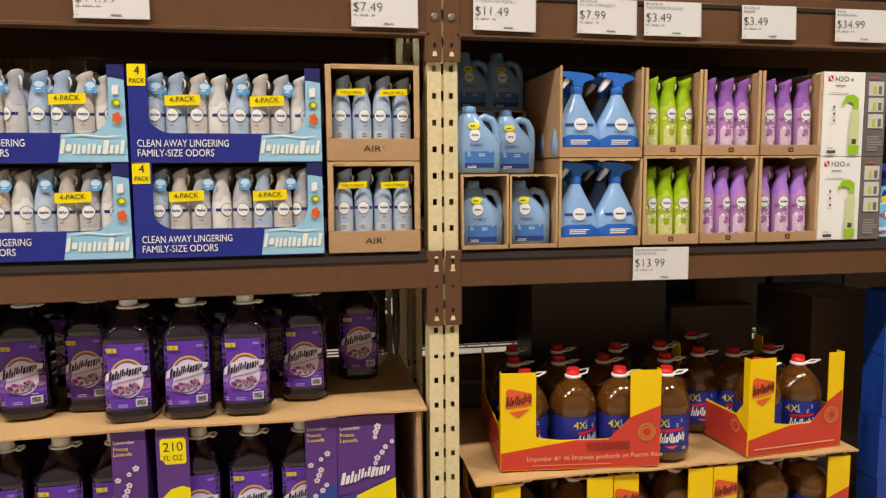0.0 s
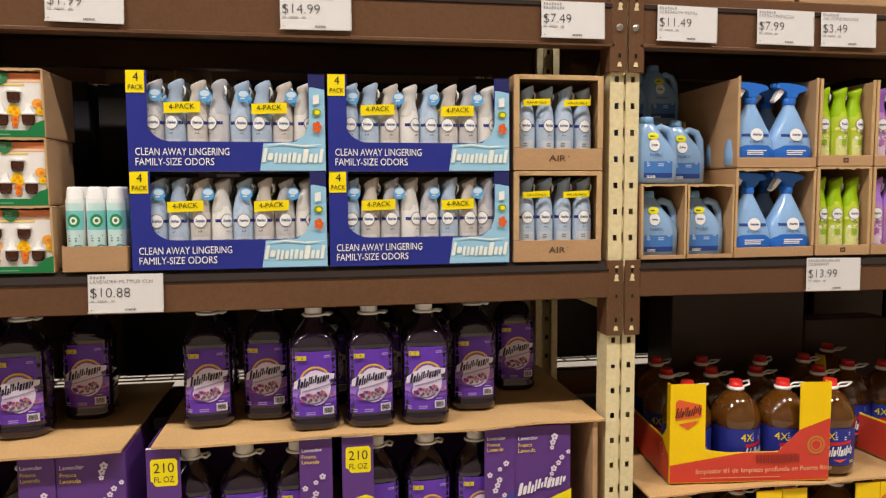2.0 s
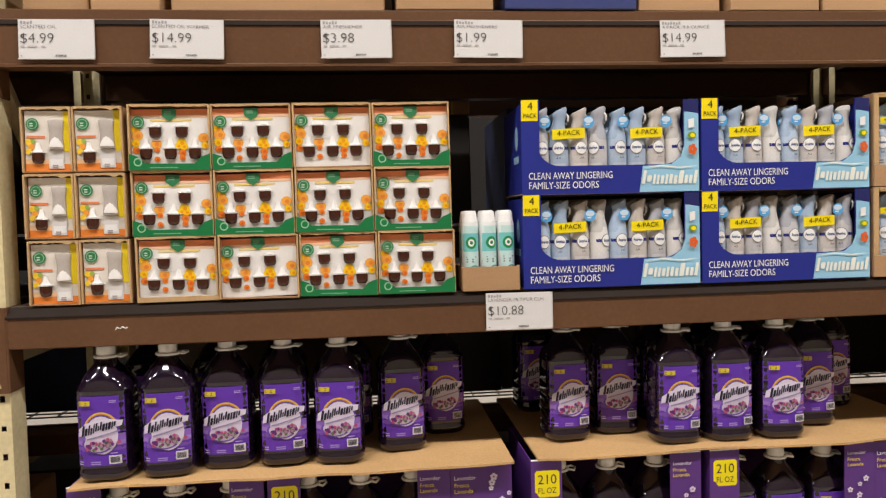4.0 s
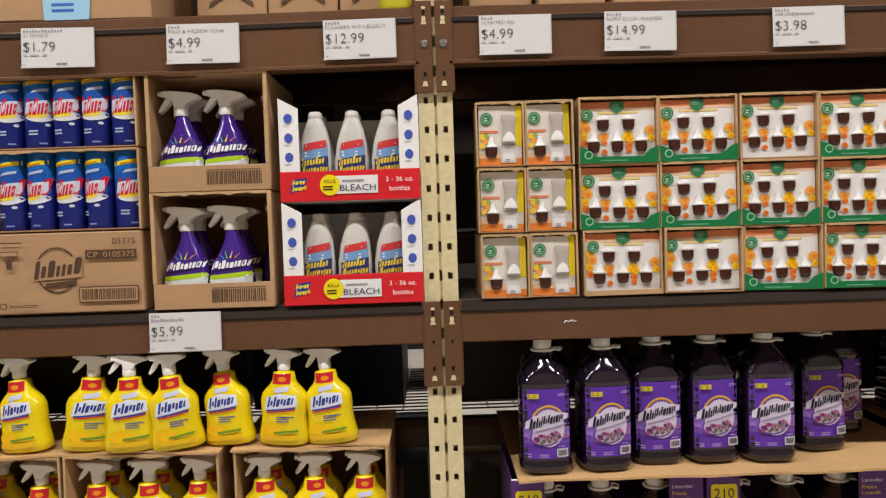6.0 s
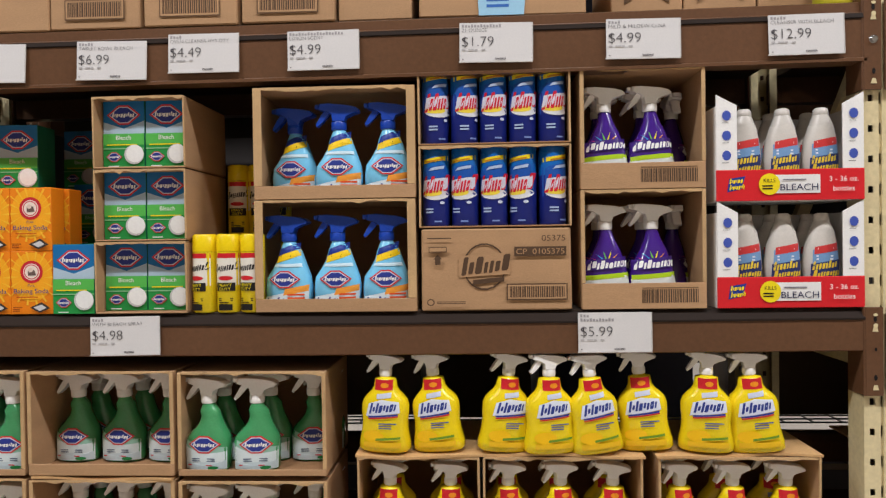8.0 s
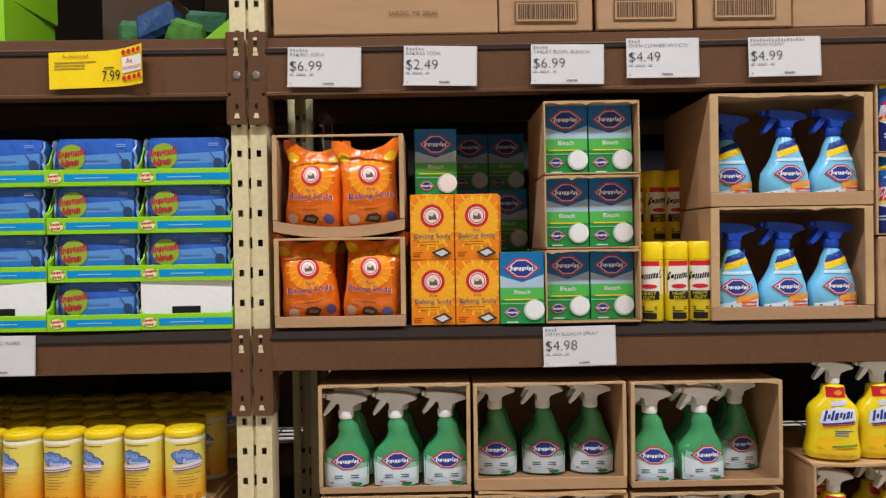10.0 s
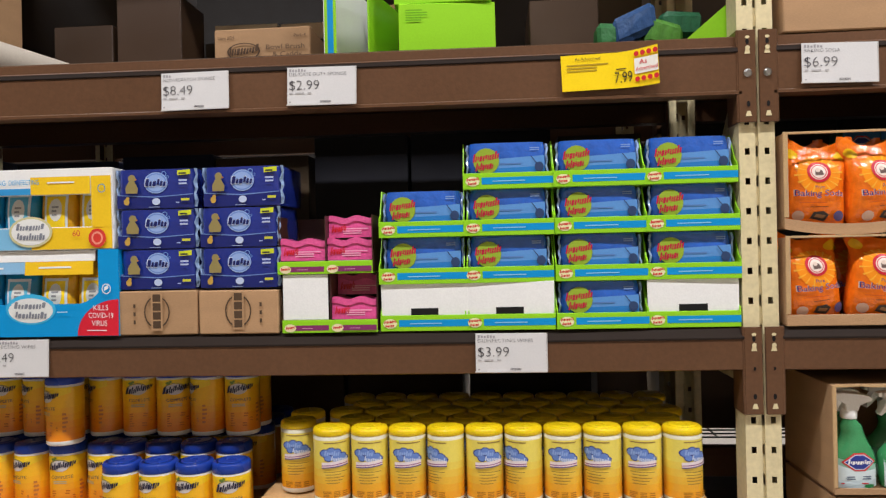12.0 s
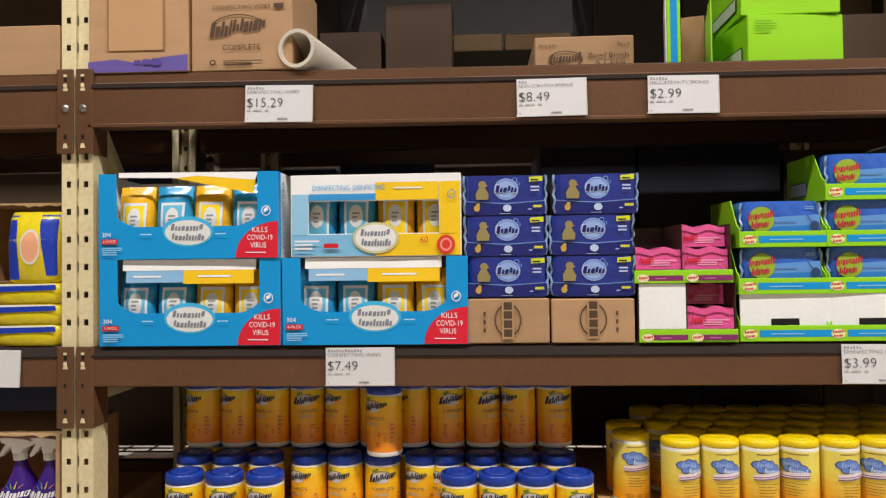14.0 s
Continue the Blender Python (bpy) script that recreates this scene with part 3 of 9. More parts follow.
def air_can(parent, kind, turn=0.0, x=0.0, y=0.0):
    """Slim air-freshener can with a leaning trigger cap. Returns the body part."""
    tone = {"blue": ((176, 194, 214), (158, 178, 202), (200, 208, 216)), "grey": ((196, 195, 196), (168, 170, 178), (214, 212, 210)), "beige": ((206, 200, 194), (190, 182, 174), (222, 218, 212)),
            "white": ((224, 222, 218), (196, 194, 190), (232, 230, 226)), "lime": ((186, 206, 62), (150, 190, 14), (222, 226, 150)), "purple": ((190, 140, 196), (146, 92, 176), (230, 204, 224)), "violet": ((190, 140, 200), (170, 122, 212), (230, 204, 226))}[kind]
    body = mat("can_" + kind, tone[0], 0.3, 0.06, 0, coat=0.5, rand=0.05)
    cap = mat("can_cap_" + kind, tone[1], 0.4, 0.05, 0.01, rand=0.05)
    low = mat("can_low_" + kind, tone[2], 0.3, 0.08, 0, coat=0.5)
    shape = Round([(0, 0.024, 0.024), (0.003, 0.0265, 0.0265), (0.02, 0.027, 0.027), (0.11, 0.027, 0.027), (0.135, 0.0255, 0.0255), (0.152, 0.022, 0.022)])
    mb = MB()
    shape.loft(mb, body, n=20)
    b = part("can", mb, parent)
    b.matrix_basis = pose(x, y, 0, 0, 0, turn) @ Matrix.Diagonal((CAN_W, CAN_W, 1.06, 1))
    mb = MB()
    rings = []
    for z, a, xo, tl in ((0.138, 0.0258, 0, 0), (0.156, 0.0228, 0.0, 0.0), (0.172, 0.0185, 0.0, 0.0), (0.186, 0.0165, 0.002, 0.05), (0.2, 0.0172, 0.005, 0.25), (0.212, 0.0205, 0.004, 0.42), (0.217, 0.018, 0.004, 0.45)):
        rings.append(ring_at(a, a * 0.92, z, 2.2, xo, 20, tl))
    mb.loft(rings, cap)
    mb.tube([(0.021, 0, 0.208), (0.027, 0, 0.2), (0.026, 0, 0.188), (0.021, 0, 0.18)], 0.0028, WHITE)
    part("cap", mb, b)
    mb = MB()
    art = Art(mb, shape.front, 0.0005, True)
    art.rect(-0.02, 0.02, 0.004, 0.076, low)
    if kind in ("lime", "purple", "violet"):
        rnd = random.Random(5)
        dot = ink(160, 96, 170) if kind != "lime" else ink(236, 232, 130)
        pale = ink(236, 220, 236) if kind != "lime" else ink(240, 240, 190)
        for i in range(30):
            r = rnd.uniform(0.0025, 0.0055)
            art.disc(rnd.uniform(-0.02, 0.02), 0.01 + 0.1 * rnd.random() ** 1.4, r, r, (dot, pale, WHITE)[i % 3], 7)
            art.e -= 0.00035
        art.up()
        art.rect(-0.008, 0.008, 0.056, 0.072, ink(178, 112, 182) if kind != "lime" else ink(140, 180, 40))
    else:
        art.rect(-0.0245, 0.0245, 0.112, 0.12, NAVY)
        art.bars(-0.008, 0.008, 0.06, 0.072, 2, GREY)
    art.disc(0, 0.116, 0.0165, 0.0175, GREY)
    art.disc(0, 0.116, 0.015, 0.016, WHITE)
    art.mark(-0.011, 0.011, 0.112, 0.121, 7, ink(70, 90, 130))
    art.text("AIR", 0, 0.087, 0.0055, ink(70, 80, 100), "c")
    part("label", mb, b)
    return b


def four_pack(kinds):
    t = thing("air_freshener_pack", "shrink-wrapped pack of four air freshener cans with a yellow sticker", "air freshener", "four-packs in the display trays")
    for i, k in enumerate(kinds):
        air_can(t, k, (8, -14, 5, -40)[i] if k != "white" else 35, (i - 1.5) * 0.0555, 0.03)
    mb = MB()
    art = Art(mb, lambda u, v, e: (u, 0.0015 - e - 0.004 * math.cos(u * 40), v), curved=True)
    art.rect(-0.052, 0.04, 0.146, 0.174, YELLOW, 0.04)
    art.text("4-PACK", -0.006, 0.156, 0.0135, BLACK, "c", bold=0.02, slope=0.04)
    part("sticker", mb, t, "yellow pack sticker")
    for x in (-0.072, 0.052):
        mb = MB()
        art = Art(mb, front_of(0.004))
        art.disc(x, 0.194, 0.0165, 0.017, ink(90, 166, 222))
        art.disc(x, 0.199, 0.0125, 0.008, ink(200, 220, 236))
        art.bars(x - 0.008, x + 0.008, 0.186, 0.192, 1, WHITE)
        part("scent_tag", mb, t)
    return t


def odor_tray(w=0.502, h=0.257, d=0.26):
    """Blue display tray with cans behind its cut-out front."""
    t = thing("display_tray", "dark and light blue printed card display tray for four-packs", "display box", "air freshener display trays")
    blue, light = ink(38, 48, 138), ink(150, 200, 226)
    tray_walls(t, w, h, d, blue, ink(170, 150, 120), h * 0.97)
    mb, pts = cut_panel(w, h, 0.078, 0.05, 0.042, blue, 0.035)
    art = Art(mb, front_of(-0.004))
    x1 = w / 2 - 0.0005
    art.poly([(x1 - 0.17, 0.002), (x1, 0.002), (x1, h - 0.04), (x1 - 0.04, h - 0.032), (x1 - 0.041, 0.13), (x1 - 0.052, 0.098), (x1 - 0.078, 0.0785), (x1 - 0.16, 0.074)], light)
    art.rect(x1 - 0.04, x1, h - 0.034, h - 0.001, ink(40, 44, 100))
    art.rect(-x1, -x1 + 0.045, h - 0.056, h + 0.001, YELLOW)
    art.text("4", -x1 + 0.024, h - 0.026, 0.021, BLACK, "c", bold=0.01)
    art.text("PACK", -x1 + 0.024, h - 0.048, 0.0125, BLACK, "c", width=0.036, bold=0.01)
    art.text("CLEAN AWAY LINGERING", -x1 + 0.018, 0.042, 0.019, WHITE, width=0.235, bold=0.025)
    art.text("FAMILY-SIZE ODORS", -x1 + 0.018, 0.016, 0.019, WHITE, width=0.196, bold=0.025)
    art.mark(x1 - 0.165, x1 - 0.004, 0.022, 0.062, 7, ink(232, 236, 226), seed=4)
    art.poly([(x1 - 0.165, 0.068), (x1 - 0.11, 0.076), (x1 - 0.06, 0.07), (x1 - 0.005, 0.072), (x1 - 0.05, 0.066), (x1 - 0.11, 0.072)], ink(232, 236, 226))
    art.rect(x1 - 0.03, x1 - 0.014, h - 0.08, h - 0.056, WHITE, 0.2)
    art.disc(x1 - 0.021, h - 0.1, 0.012, 0.009, ink(120, 150, 40))
    art.disc(x1 - 0.019, h - 0.101, 0.007, 0.006, YELLOW)
    for a in range(5):
        art.disc(x1 - 0.02 + 0.007 * math.cos(a * 1.26), h - 0.14 + 0.009 * math.sin(a * 1.26), 0.006, 0.007, ink(222, 96, 40), 8)
    mb.warp(0.0025, 1.3, 6)
    part("front_panel", mb, t, "printed cut-out front panel")
    mb = MB()
    art = Art(mb, left_of(-w / 2))
    art.disc(-0.06, 0.16, 0.022, 0.034, ink(150, 190, 220))
    art.rect(-0.1, -0.03, 0.09, 0.11, ink(150, 190, 220))
    part("side_print", mb, t)
    return t


def trigger(mb, z, colour, tip=None, k=1.0, dx=0.0, lever=None):
    """Trigger sprayer head that points to -x, its collar's foot at height z."""
    mb.loft([ring_at(r * k, r * k, z + dz * k, 2.0, dx, 16) for dz, r in ((0, 0.0145), (0.003, 0.0155), (0.015, 0.0155), (0.019, 0.0125))], colour)
    q = [(0.012, 0.016), (0.016, 0.026), (0.03, 0.032), (0.041, 0.035), (0.043, 0.039), (0.036, 0.045), (0.02, 0.049), (-0.02, 0.053), (-0.038, 0.052), (-0.04, 0.041), (-0.026, 0.037), (-0.014, 0.03), (-0.012, 0.016)]
    for y0, y1, b in ((-0.0145, 0.0145, 0.004),):
        mb.prism([(dx + x * k, z + zz * k) for x, zz in q], y0 * k, y1 * k, colour, b)
    lv = [(-0.016, 0.036), (-0.028, 0.039), (-0.036, 0.028), (-0.046, 0.01), (-0.043, 0.006), (-0.033, 0.014), (-0.022, 0.026)]
    mb.prism([(dx + x * k, z + zz * k) for x, zz in lv], -0.009 * k, 0.009 * k, lever or colour, 0.0015)
    mb.prism([(dx + x * k, z + zz * k) for x, zz in ((-0.04, 0.043), (-0.04, 0.0515), (-0.047, 0.051), (-0.047, 0.043))], -0.008 * k, 0.008 * k, tip or colour, 0.001)


def spray_bottle(kind):
    """Trigger spray bottles: shape, colours and label by kind."""
    if kind == "lemon":
        t = thing("spray_bottle", "bright yellow cleaner spray bottle with a white trigger and red neck", "spray bottle", "yellow spray bottles")
        body, head = mat("yellow_plastic", (240, 214, 12), 0.25, 0.04, 0, coat=0.4, rand=0.03), mat("white_plastic", (244, 243, 239), 0.35, 0.03, 0)
        shape = Round([(0, 0.052, 0.027, 2.6), (0.006, 0.0575, 0.032, 2.6), (0.025, 0.057, 0.033, 2.6), (0.055, 0.052, 0.0325, 2.6), (0.08, 0.0505, 0.032, 2.6), (0.105, 0.0525, 0.032, 2.5), (0.125, 0.053, 0.031, 2.4), (0.14, 0.049, 0.03, 2.3), (0.152, 0.041, 0.028, 2.2), (0.164, 0.031, 0.025, 2.1), (0.175, 0.0262, 0.0235), (0.197, 0.0235, 0.0225), (0.2, 0.016, 0.016), (0.206, 0.013, 0.013)])
        zt, k = 0.203, 1.0
    elif kind == "green":
        t = thing("spray_bottle", "green cleaner spray bottle with a pale label and white trigger", "spray bottle", "green spray bottles")
        body, head = mat("green_plastic", (88, 184, 118), 0.08, 0.08, 0, coat=1.0, trans=0.35, rand=0.06), mat("white_plastic", (244, 243, 239), 0.35, 0.03, 0)
        shape = Round([(0, 0.045, 0.026, 2.6), (0.006, 0.0495, 0.031, 2.6), (0.05, 0.0505, 0.032, 2.6), (0.082, 0.0505, 0.032, 2.5), (0.096, 0.0475, 0.031, 2.4, 0.001), (0.108, 0.041, 0.029, 2.3, 0.003), (0.12, 0.0335, 0.027, 2.2, 0.006), (0.134, 0.0265, 0.024, 2.1, 0.008), (0.152, 0.0225, 0.0215, 2.0, 0.007), (0.168, 0.0225, 0.0215, 2.0, 0.004), (0.18, 0.019, 0.019, 2.0, 0.002), (0.19, 0.014, 0.014)])
        zt, k = 0.187, 1.0
    elif kind == "tile":
        t = thing("spray_bottle", "pale blue mildew remover spray bottle with a dark blue trigger", "spray bottle", "pale blue spray bottles")
        body, head = mat("sky_plastic", (128, 204, 240), 0.25, 0.05, 0, coat=0.4, rand=0.04), mat("royal_plastic", (34, 72, 178), 0.3, 0.05, 0)
        shape = Round([(0, 0.046, 0.026, 2.6), (0.006, 0.052, 0.031, 2.6), (0.06, 0.053, 0.032, 2.6), (0.09, 0.05, 0.031, 2.5), (0.115, 0.04, 0.029, 2.3, 0.004), (0.14, 0.031, 0.026, 2.2, 0.006), (0.165, 0.025, 0.023, 2.0, 0.005), (0.185, 0.019, 0.019, 2.0, 0.002), (0.195, 0.014, 0.014)])
        zt, k = 0.192, 1.05
    elif kind == "mildew":
        t = thing("spray_bottle", "deep purple cleaner spray bottle with a white trigger", "spray bottle", "purple spray bottles")
        body, head = mat("purple_plastic", (66, 32, 132), 0.2, 0.05, 0, coat=0.6), mat("white_plastic", (244, 243, 239), 0.35, 0.03, 0)
        shape = Round([(0, 0.042, 0.026, 2.6), (0.006, 0.049, 0.031, 2.6), (0.06, 0.05, 0.032, 2.6), (0.1, 0.045, 0.031, 2.5), (0.125, 0.037, 0.028, 2.3, 0.003), (0.15, 0.028, 0.025, 2.2, 0.005), (0.175, 0.022, 0.022, 2.0, 0.004), (0.195, 0.017, 0.017, 2.0, 0.002), (0.205, 0.014, 0.014)])
        zt, k = 0.202, 1.1
    else:
        t = thing("spray_bottle", "light blue fabric spray bottle with a bright blue trigger", "spray bottle", "fabric spray bottles")
        body, head = mat("periwinkle_plastic", (138, 178, 222), 0.2, 0.05, 0, coat=0.5), mat("bright_blue_plastic", (40, 112, 208), 0.3, 0.05, 0, coat=0.3)
        shape = Round([(0, 0.052, 0.028, 2.6), (0.006, 0.06, 0.034, 2.5), (0.04, 0.0605, 0.035, 2.4), (0.08, 0.0565, 0.034, 2.3), (0.11, 0.048, 0.032, 2.2), (0.14, 0.035, 0.028, 2.1), (0.165, 0.0245, 0.0245), (0.19, 0.0185, 0.0185), (0.205, 0.015, 0.015)])
        zt, k = 0.198, 1.15
    zt2, k = {"lemon": (0.194, 1.1), "green": (0.176, 1.3), "tile": (0.178, 1.32), "mildew": (0.198, 1.25), "fabric": (0.186, 1.25)}[kind]
    zs, zt = zt2 / zt, zt2
    wide = {"lemon": 1.19, "green": 1.2, "tile": 1.18, "mildew": 1.2, "fabric": 1.24}[kind]
    shape.rows = [(z * zs, a * (wide if a > 0.022 else 1), b * (wide if a > 0.022 else 1), p, xo) for z, a, b, p, xo in shape.rows]
    mb = MB()
    shape.loft(mb, body, n=24)
    part("bottle", mb, t)
    mb = MB()
    trigger(mb, zt, head, k=k, lever=mat("white_plastic", (244, 243, 239), 0.35, 0.03, 0) if kind == "fabric" else None)
    part("trigger_head", mb, t)
    mb = MB()
    a = Art(mb, lambda u, v, e: shape.front(u * wide, v * zs + (0.02 if kind == "mildew" else 0.0), e), 0.0007, True)
    if kind == "lemon":
        a.rect(-0.019, 0.021, 0.168, 0.196, RED)
        a.disc(0.004, 0.181, 0.009, 0.007, ink(240, 150, 30), 10)
        a.rect(-0.012, 0.02, 0.145, 0.158, ink(200, 205, 220), 0.15)
        a.poly([(-0.036, 0.097), (0.04, 0.109), (0.037, 0.138), (0.0, 0.144), (-0.03, 0.132)], ink(222, 228, 242))
        a.mark(-0.029, 0.034, 0.104, 0.134, 5, ink(40, 60, 140), 0.16, 8)
        a.rect(-0.03, 0.036, 0.094, 0.099, ink(50, 60, 150), 0.12)
        a.rect(-0.03, 0.036, 0.09, 0.0935, RED, 0.12)
        a.bars(-0.006, 0.034, 0.066, 0.084, 3, ink(70, 90, 150))
        a.disc(-0.018, 0.045, 0.024, 0.016, ink(246, 196, 10))
        a.rect(-0.012, 0.042, 0.034, 0.04, ink(110, 150, 40), 0.1)
        a.rect(-0.04, 0.044, 0.016, 0.03, ink(236, 190, 20))
    elif kind == "green":
        a.poly([(-0.047, 0.006), (0.047, 0.006), (0.048, 0.066), (0.03, 0.072), (-0.03, 0.084), (-0.048, 0.09)], ink(150, 196, 176))
        a.poly([(-0.047, 0.006), (0.047, 0.006), (0.048, 0.056), (0.0, 0.052), (-0.048, 0.072)], ink(216, 230, 232))
        a.poly([(-0.046, 0.006), (0.046, 0.006), (0.046, 0.03), (-0.046, 0.026)], ink(196, 214, 220))
        diamond(a, 0.002, 0.077, 0.037, 0.024)
        a.bars(-0.026, 0.032, 0.03, 0.042, 2, ink(90, 106, 130), 0.1)
        a.bars(-0.036, 0.026, 0.018, 0.024, 1, RED, 0.1)
        a.disc(0.022, 0.013, 0.012, 0.005, ink(40, 130, 70), 10)
    elif kind == "tile":
        a.poly([(-0.022, 0.148), (0.026, 0.17), (0.028, 0.19), (-0.016, 0.17)], ink(28, 52, 140))
        a.poly([(-0.024, 0.13), (0.031, 0.152), (0.028, 0.17), (-0.022, 0.15)], ink(244, 206, 20))
        a.bars(-0.012, 0.02, 0.148, 0.156, 2, BLACK)
        a.poly([(-0.03, 0.12), (0.036, 0.12), (0.034, 0.13), (-0.026, 0.128)], ink(205, 232, 244))
        a.poly([(-0.048, 0.008), (0.048, 0.008), (0.05, 0.06), (-0.05, 0.035)], ink(225, 238, 244))
        a.poly([(-0.005, 0.04), (0.049, 0.052), (0.05, 0.07), (0.0, 0.058)], ink(240, 160, 60))
        diamond(a, -0.002, 0.085, 0.036, 0.024)
        a.mark(-0.046, 0.006, 0.014, 0.034, 5, ink(20, 50, 140), 0.1, 6)
        a.bars(0.006, 0.046, 0.03, 0.05, 2, ink(230, 90, 40), 0.1)
    elif kind == "mildew":
        for i, col in enumerate(((230, 60, 90), (240, 150, 30), (244, 222, 20), (110, 190, 60), (40, 140, 210), (220, 60, 150))):
            g = radians(25 + i * 26)
            a.poly([(0.006 * math.cos(g - 0.4), 0.092 + 0.006 * math.sin(g - 0.4)), (0.04 * math.cos(g), 0.092 + 0.036 * math.sin(g)), (0.006 * math.cos(g + 0.4), 0.092 + 0.006 * math.sin(g + 0.4))], ink(*col))
        a.rect(-0.045, 0.043, 0.072, 0.1, ink(60, 30, 120), 0.12)
        a.mark(-0.042, 0.042, 0.074, 0.098, 6, WHITE, 0.12, 3)
        a.poly([(-0.047, 0.006), (0.047, 0.006), (0.048, 0.064), (-0.047, 0.05)], ink(222, 226, 222))
        a.rect(-0.046, 0.046, 0.048, 0.06, ink(180, 214, 30), 0.1)
        a.bars(-0.036, 0.036, 0.02, 0.04, 3, ink(60, 120, 90))
    else:
        a.poly([(-0.05, 0.012), (0.05, 0.012), (0.054, 0.05), (0.03, 0.066), (-0.03, 0.066), (-0.054, 0.05)], ink(36, 104, 196))
        a.poly([(-0.05, 0.012), (0.05, 0.012), (0.052, 0.028), (-0.052, 0.028)], ink(28, 52, 130))
        a.rect(-0.036, 0.036, 0.094, 0.103, ink(40, 70, 140))
        a.disc(0, 0.1, 0.017, 0.02, WHITE)
        a.mark(-0.011, 0.011, 0.096, 0.105, 7, NAVY)
        a.text("FABRIC", 0, 0.072, 0.0085, ink(40, 60, 120), "c")
        a.bars(-0.026, 0.026, 0.036, 0.054, 3, WHITE, 0.2)
        a.bars(-0.03, 0.01, 0.016, 0.022, 1, WHITE)
    part("label", mb, t)
    return t


def diamond(a, u, v, ru, rv):
    """The red, white and blue lozenge badge with a plain word mark."""
    def lozenge(k, m, col):
        a.poly([(u - ru * k, v), (u - ru * 0.3 * k, v - rv * m), (u + ru * 0.3 * k, v - rv * m), (u + ru * k, v), (u + ru * 0.3 * k, v + rv * m), (u - ru * 0.3 * k, v + rv * m)], col)
    lozenge(1.0, 1.0, ink(206, 48, 54))
    lozenge(0.87, 0.84, ink(206, 214, 232))
    lozenge(0.8, 0.74, ink(44, 58, 140))
    a.mark(u - ru * 0.68, u + ru * 0.64, v - rv * 0.27, v + rv * 0.3, 6, WHITE)


def big_bottle():
    """Large square cleaner bottle, dark purple, with a bail handle."""
    t = thing("cleaner_bottle", "large dark purple cleaner bottle with a purple floral label", "cleaner bottle", "large purple cleaner bottles")
    liquid = mat("dark_purple_bottle", (26, 15, 32), 0.06, 0.06, 0.0, 90, 18, coat=1.0)
    rows = [(0, 0.058, 0.056, 3.0), (0.005, 0.067, 0.064, 3.2), (0.014, 0.071, 0.066, 3.4), (0.026, 0.071, 0.066, 3.6), (0.031, 0.068, 0.063, 3.8)]
    for i in range(5):
        z = 0.037 + i * 0.0385
        rows += [(z, 0.068, 0.063, 3.8), (z + 0.014, 0.0694, 0.063, 3.8), (z + 0.0185, 0.0668, 0.063, 3.8), (z + 0.023, 0.0694, 0.063, 3.8)]
    rows += [(0.231, 0.068, 0.063, 3.8), (0.236, 0.0715, 0.0665, 3.4), (0.244, 0.0715, 0.0665, 3.1), (0.255, 0.068, 0.064, 2.8), (0.261, 0.066, 0.0625, 2.7), (0.265, 0.066, 0.062, 2.6), (0.279, 0.058, 0.056, 2.4), (0.298, 0.045, 0.045, 2.2), (0.316, 0.032, 0.032), (0.33, 0.026, 0.026), (0.342, 0.022, 0.022)]
    rows = [(z if z < 0.231 else 0.231 + (z - 0.231) * 0.85,) + tuple(r) for z, *r in rows]
    shape = Round(rows)
    mb = MB()
    rings = []
    for z, a, b, p, xo in shape.rows:
        lobe = 0.012 * max(0.0, 1 - abs(z - 0.268) / 0.034) + (0.02 if z < 0.006 else 0.0)
        rings.append([(x * (1 + lobe * math.cos(6 * math.atan2(y, x))), y * (1 + lobe * math.cos(6 * math.atan2(y, x))), zz) for x, y, zz in ring_at(a, b, z, p, xo, 48)])
    mb.loft(rings, liquid)
    part("bottle", mb, t)
    mb = MB()
    mb.loft([ring_at(r, r, z, 2, 0, 20) for z, r in ((0.325, 0.0235), (0.328, 0.025), (0.349, 0.025), (0.353, 0.0225))], mat("white_plastic", (244, 243, 239), 0.35, 0.03, 0))
    part("cap", mb, t)
    mb = MB()
    pts = [(0.03 * math.cos(a), 0.027 * math.sin(a), 0.322) for a in (2 * math.pi * i / 16 for i in range(17))]
    mb.tube(pts, 0.004, mat("white_plastic", (244, 243, 239), 0.35, 0.03, 0))
    mb.tube([(0.028, -0.008, 0.323), (0.045, -0.02, 0.322), (0.052, 0.0, 0.324), (0.045, 0.02, 0.322), (0.028, 0.008, 0.323)], 0.0035, mat("white_plastic", (244, 243, 239), 0.35, 0.03, 0))
    part("bail_handle", mb, t, "white plastic bail handle")
    mb = MB()
    a = Art(mb, lambda u, v, e: shape.front(u * 1.1, 0.042 + (v - 0.068) * 1.17, e), 0.0012, True)
    a.rect(-0.055, 0.055, 0.068, 0.226, ink(98, 54, 172))
    a.rect(-0.055, 0.055, 0.102, 0.116, ink(124, 84, 184))
    a.rect(-0.055, 0.055, 0.113, 0.128, ink(156, 122, 204))
    a.rect(-0.055, 0.055, 0.125, 0.14, ink(140, 102, 196))
    paper = part("label", mb, t, "purple floral paper label")
    mb = MB()
    a.mb = mb
    tilt = 0.24
    a.disc(0.004, 0.138, 0.045, 0.052, ink(226, 190, 70), 20, 0.93, 25, 165)
    a.disc(0.004, 0.138, 0.0425, 0.049, ink(206, 130, 70), 20, 0.95, 25, 165)
    a.disc(0.004, 0.138, 0.0405, 0.046, ink(96, 84, 160), 20, 0.95, 25, 165)
    a.disc(0.004, 0.138, 0.038, 0.043, ink(214, 204, 226), 20)
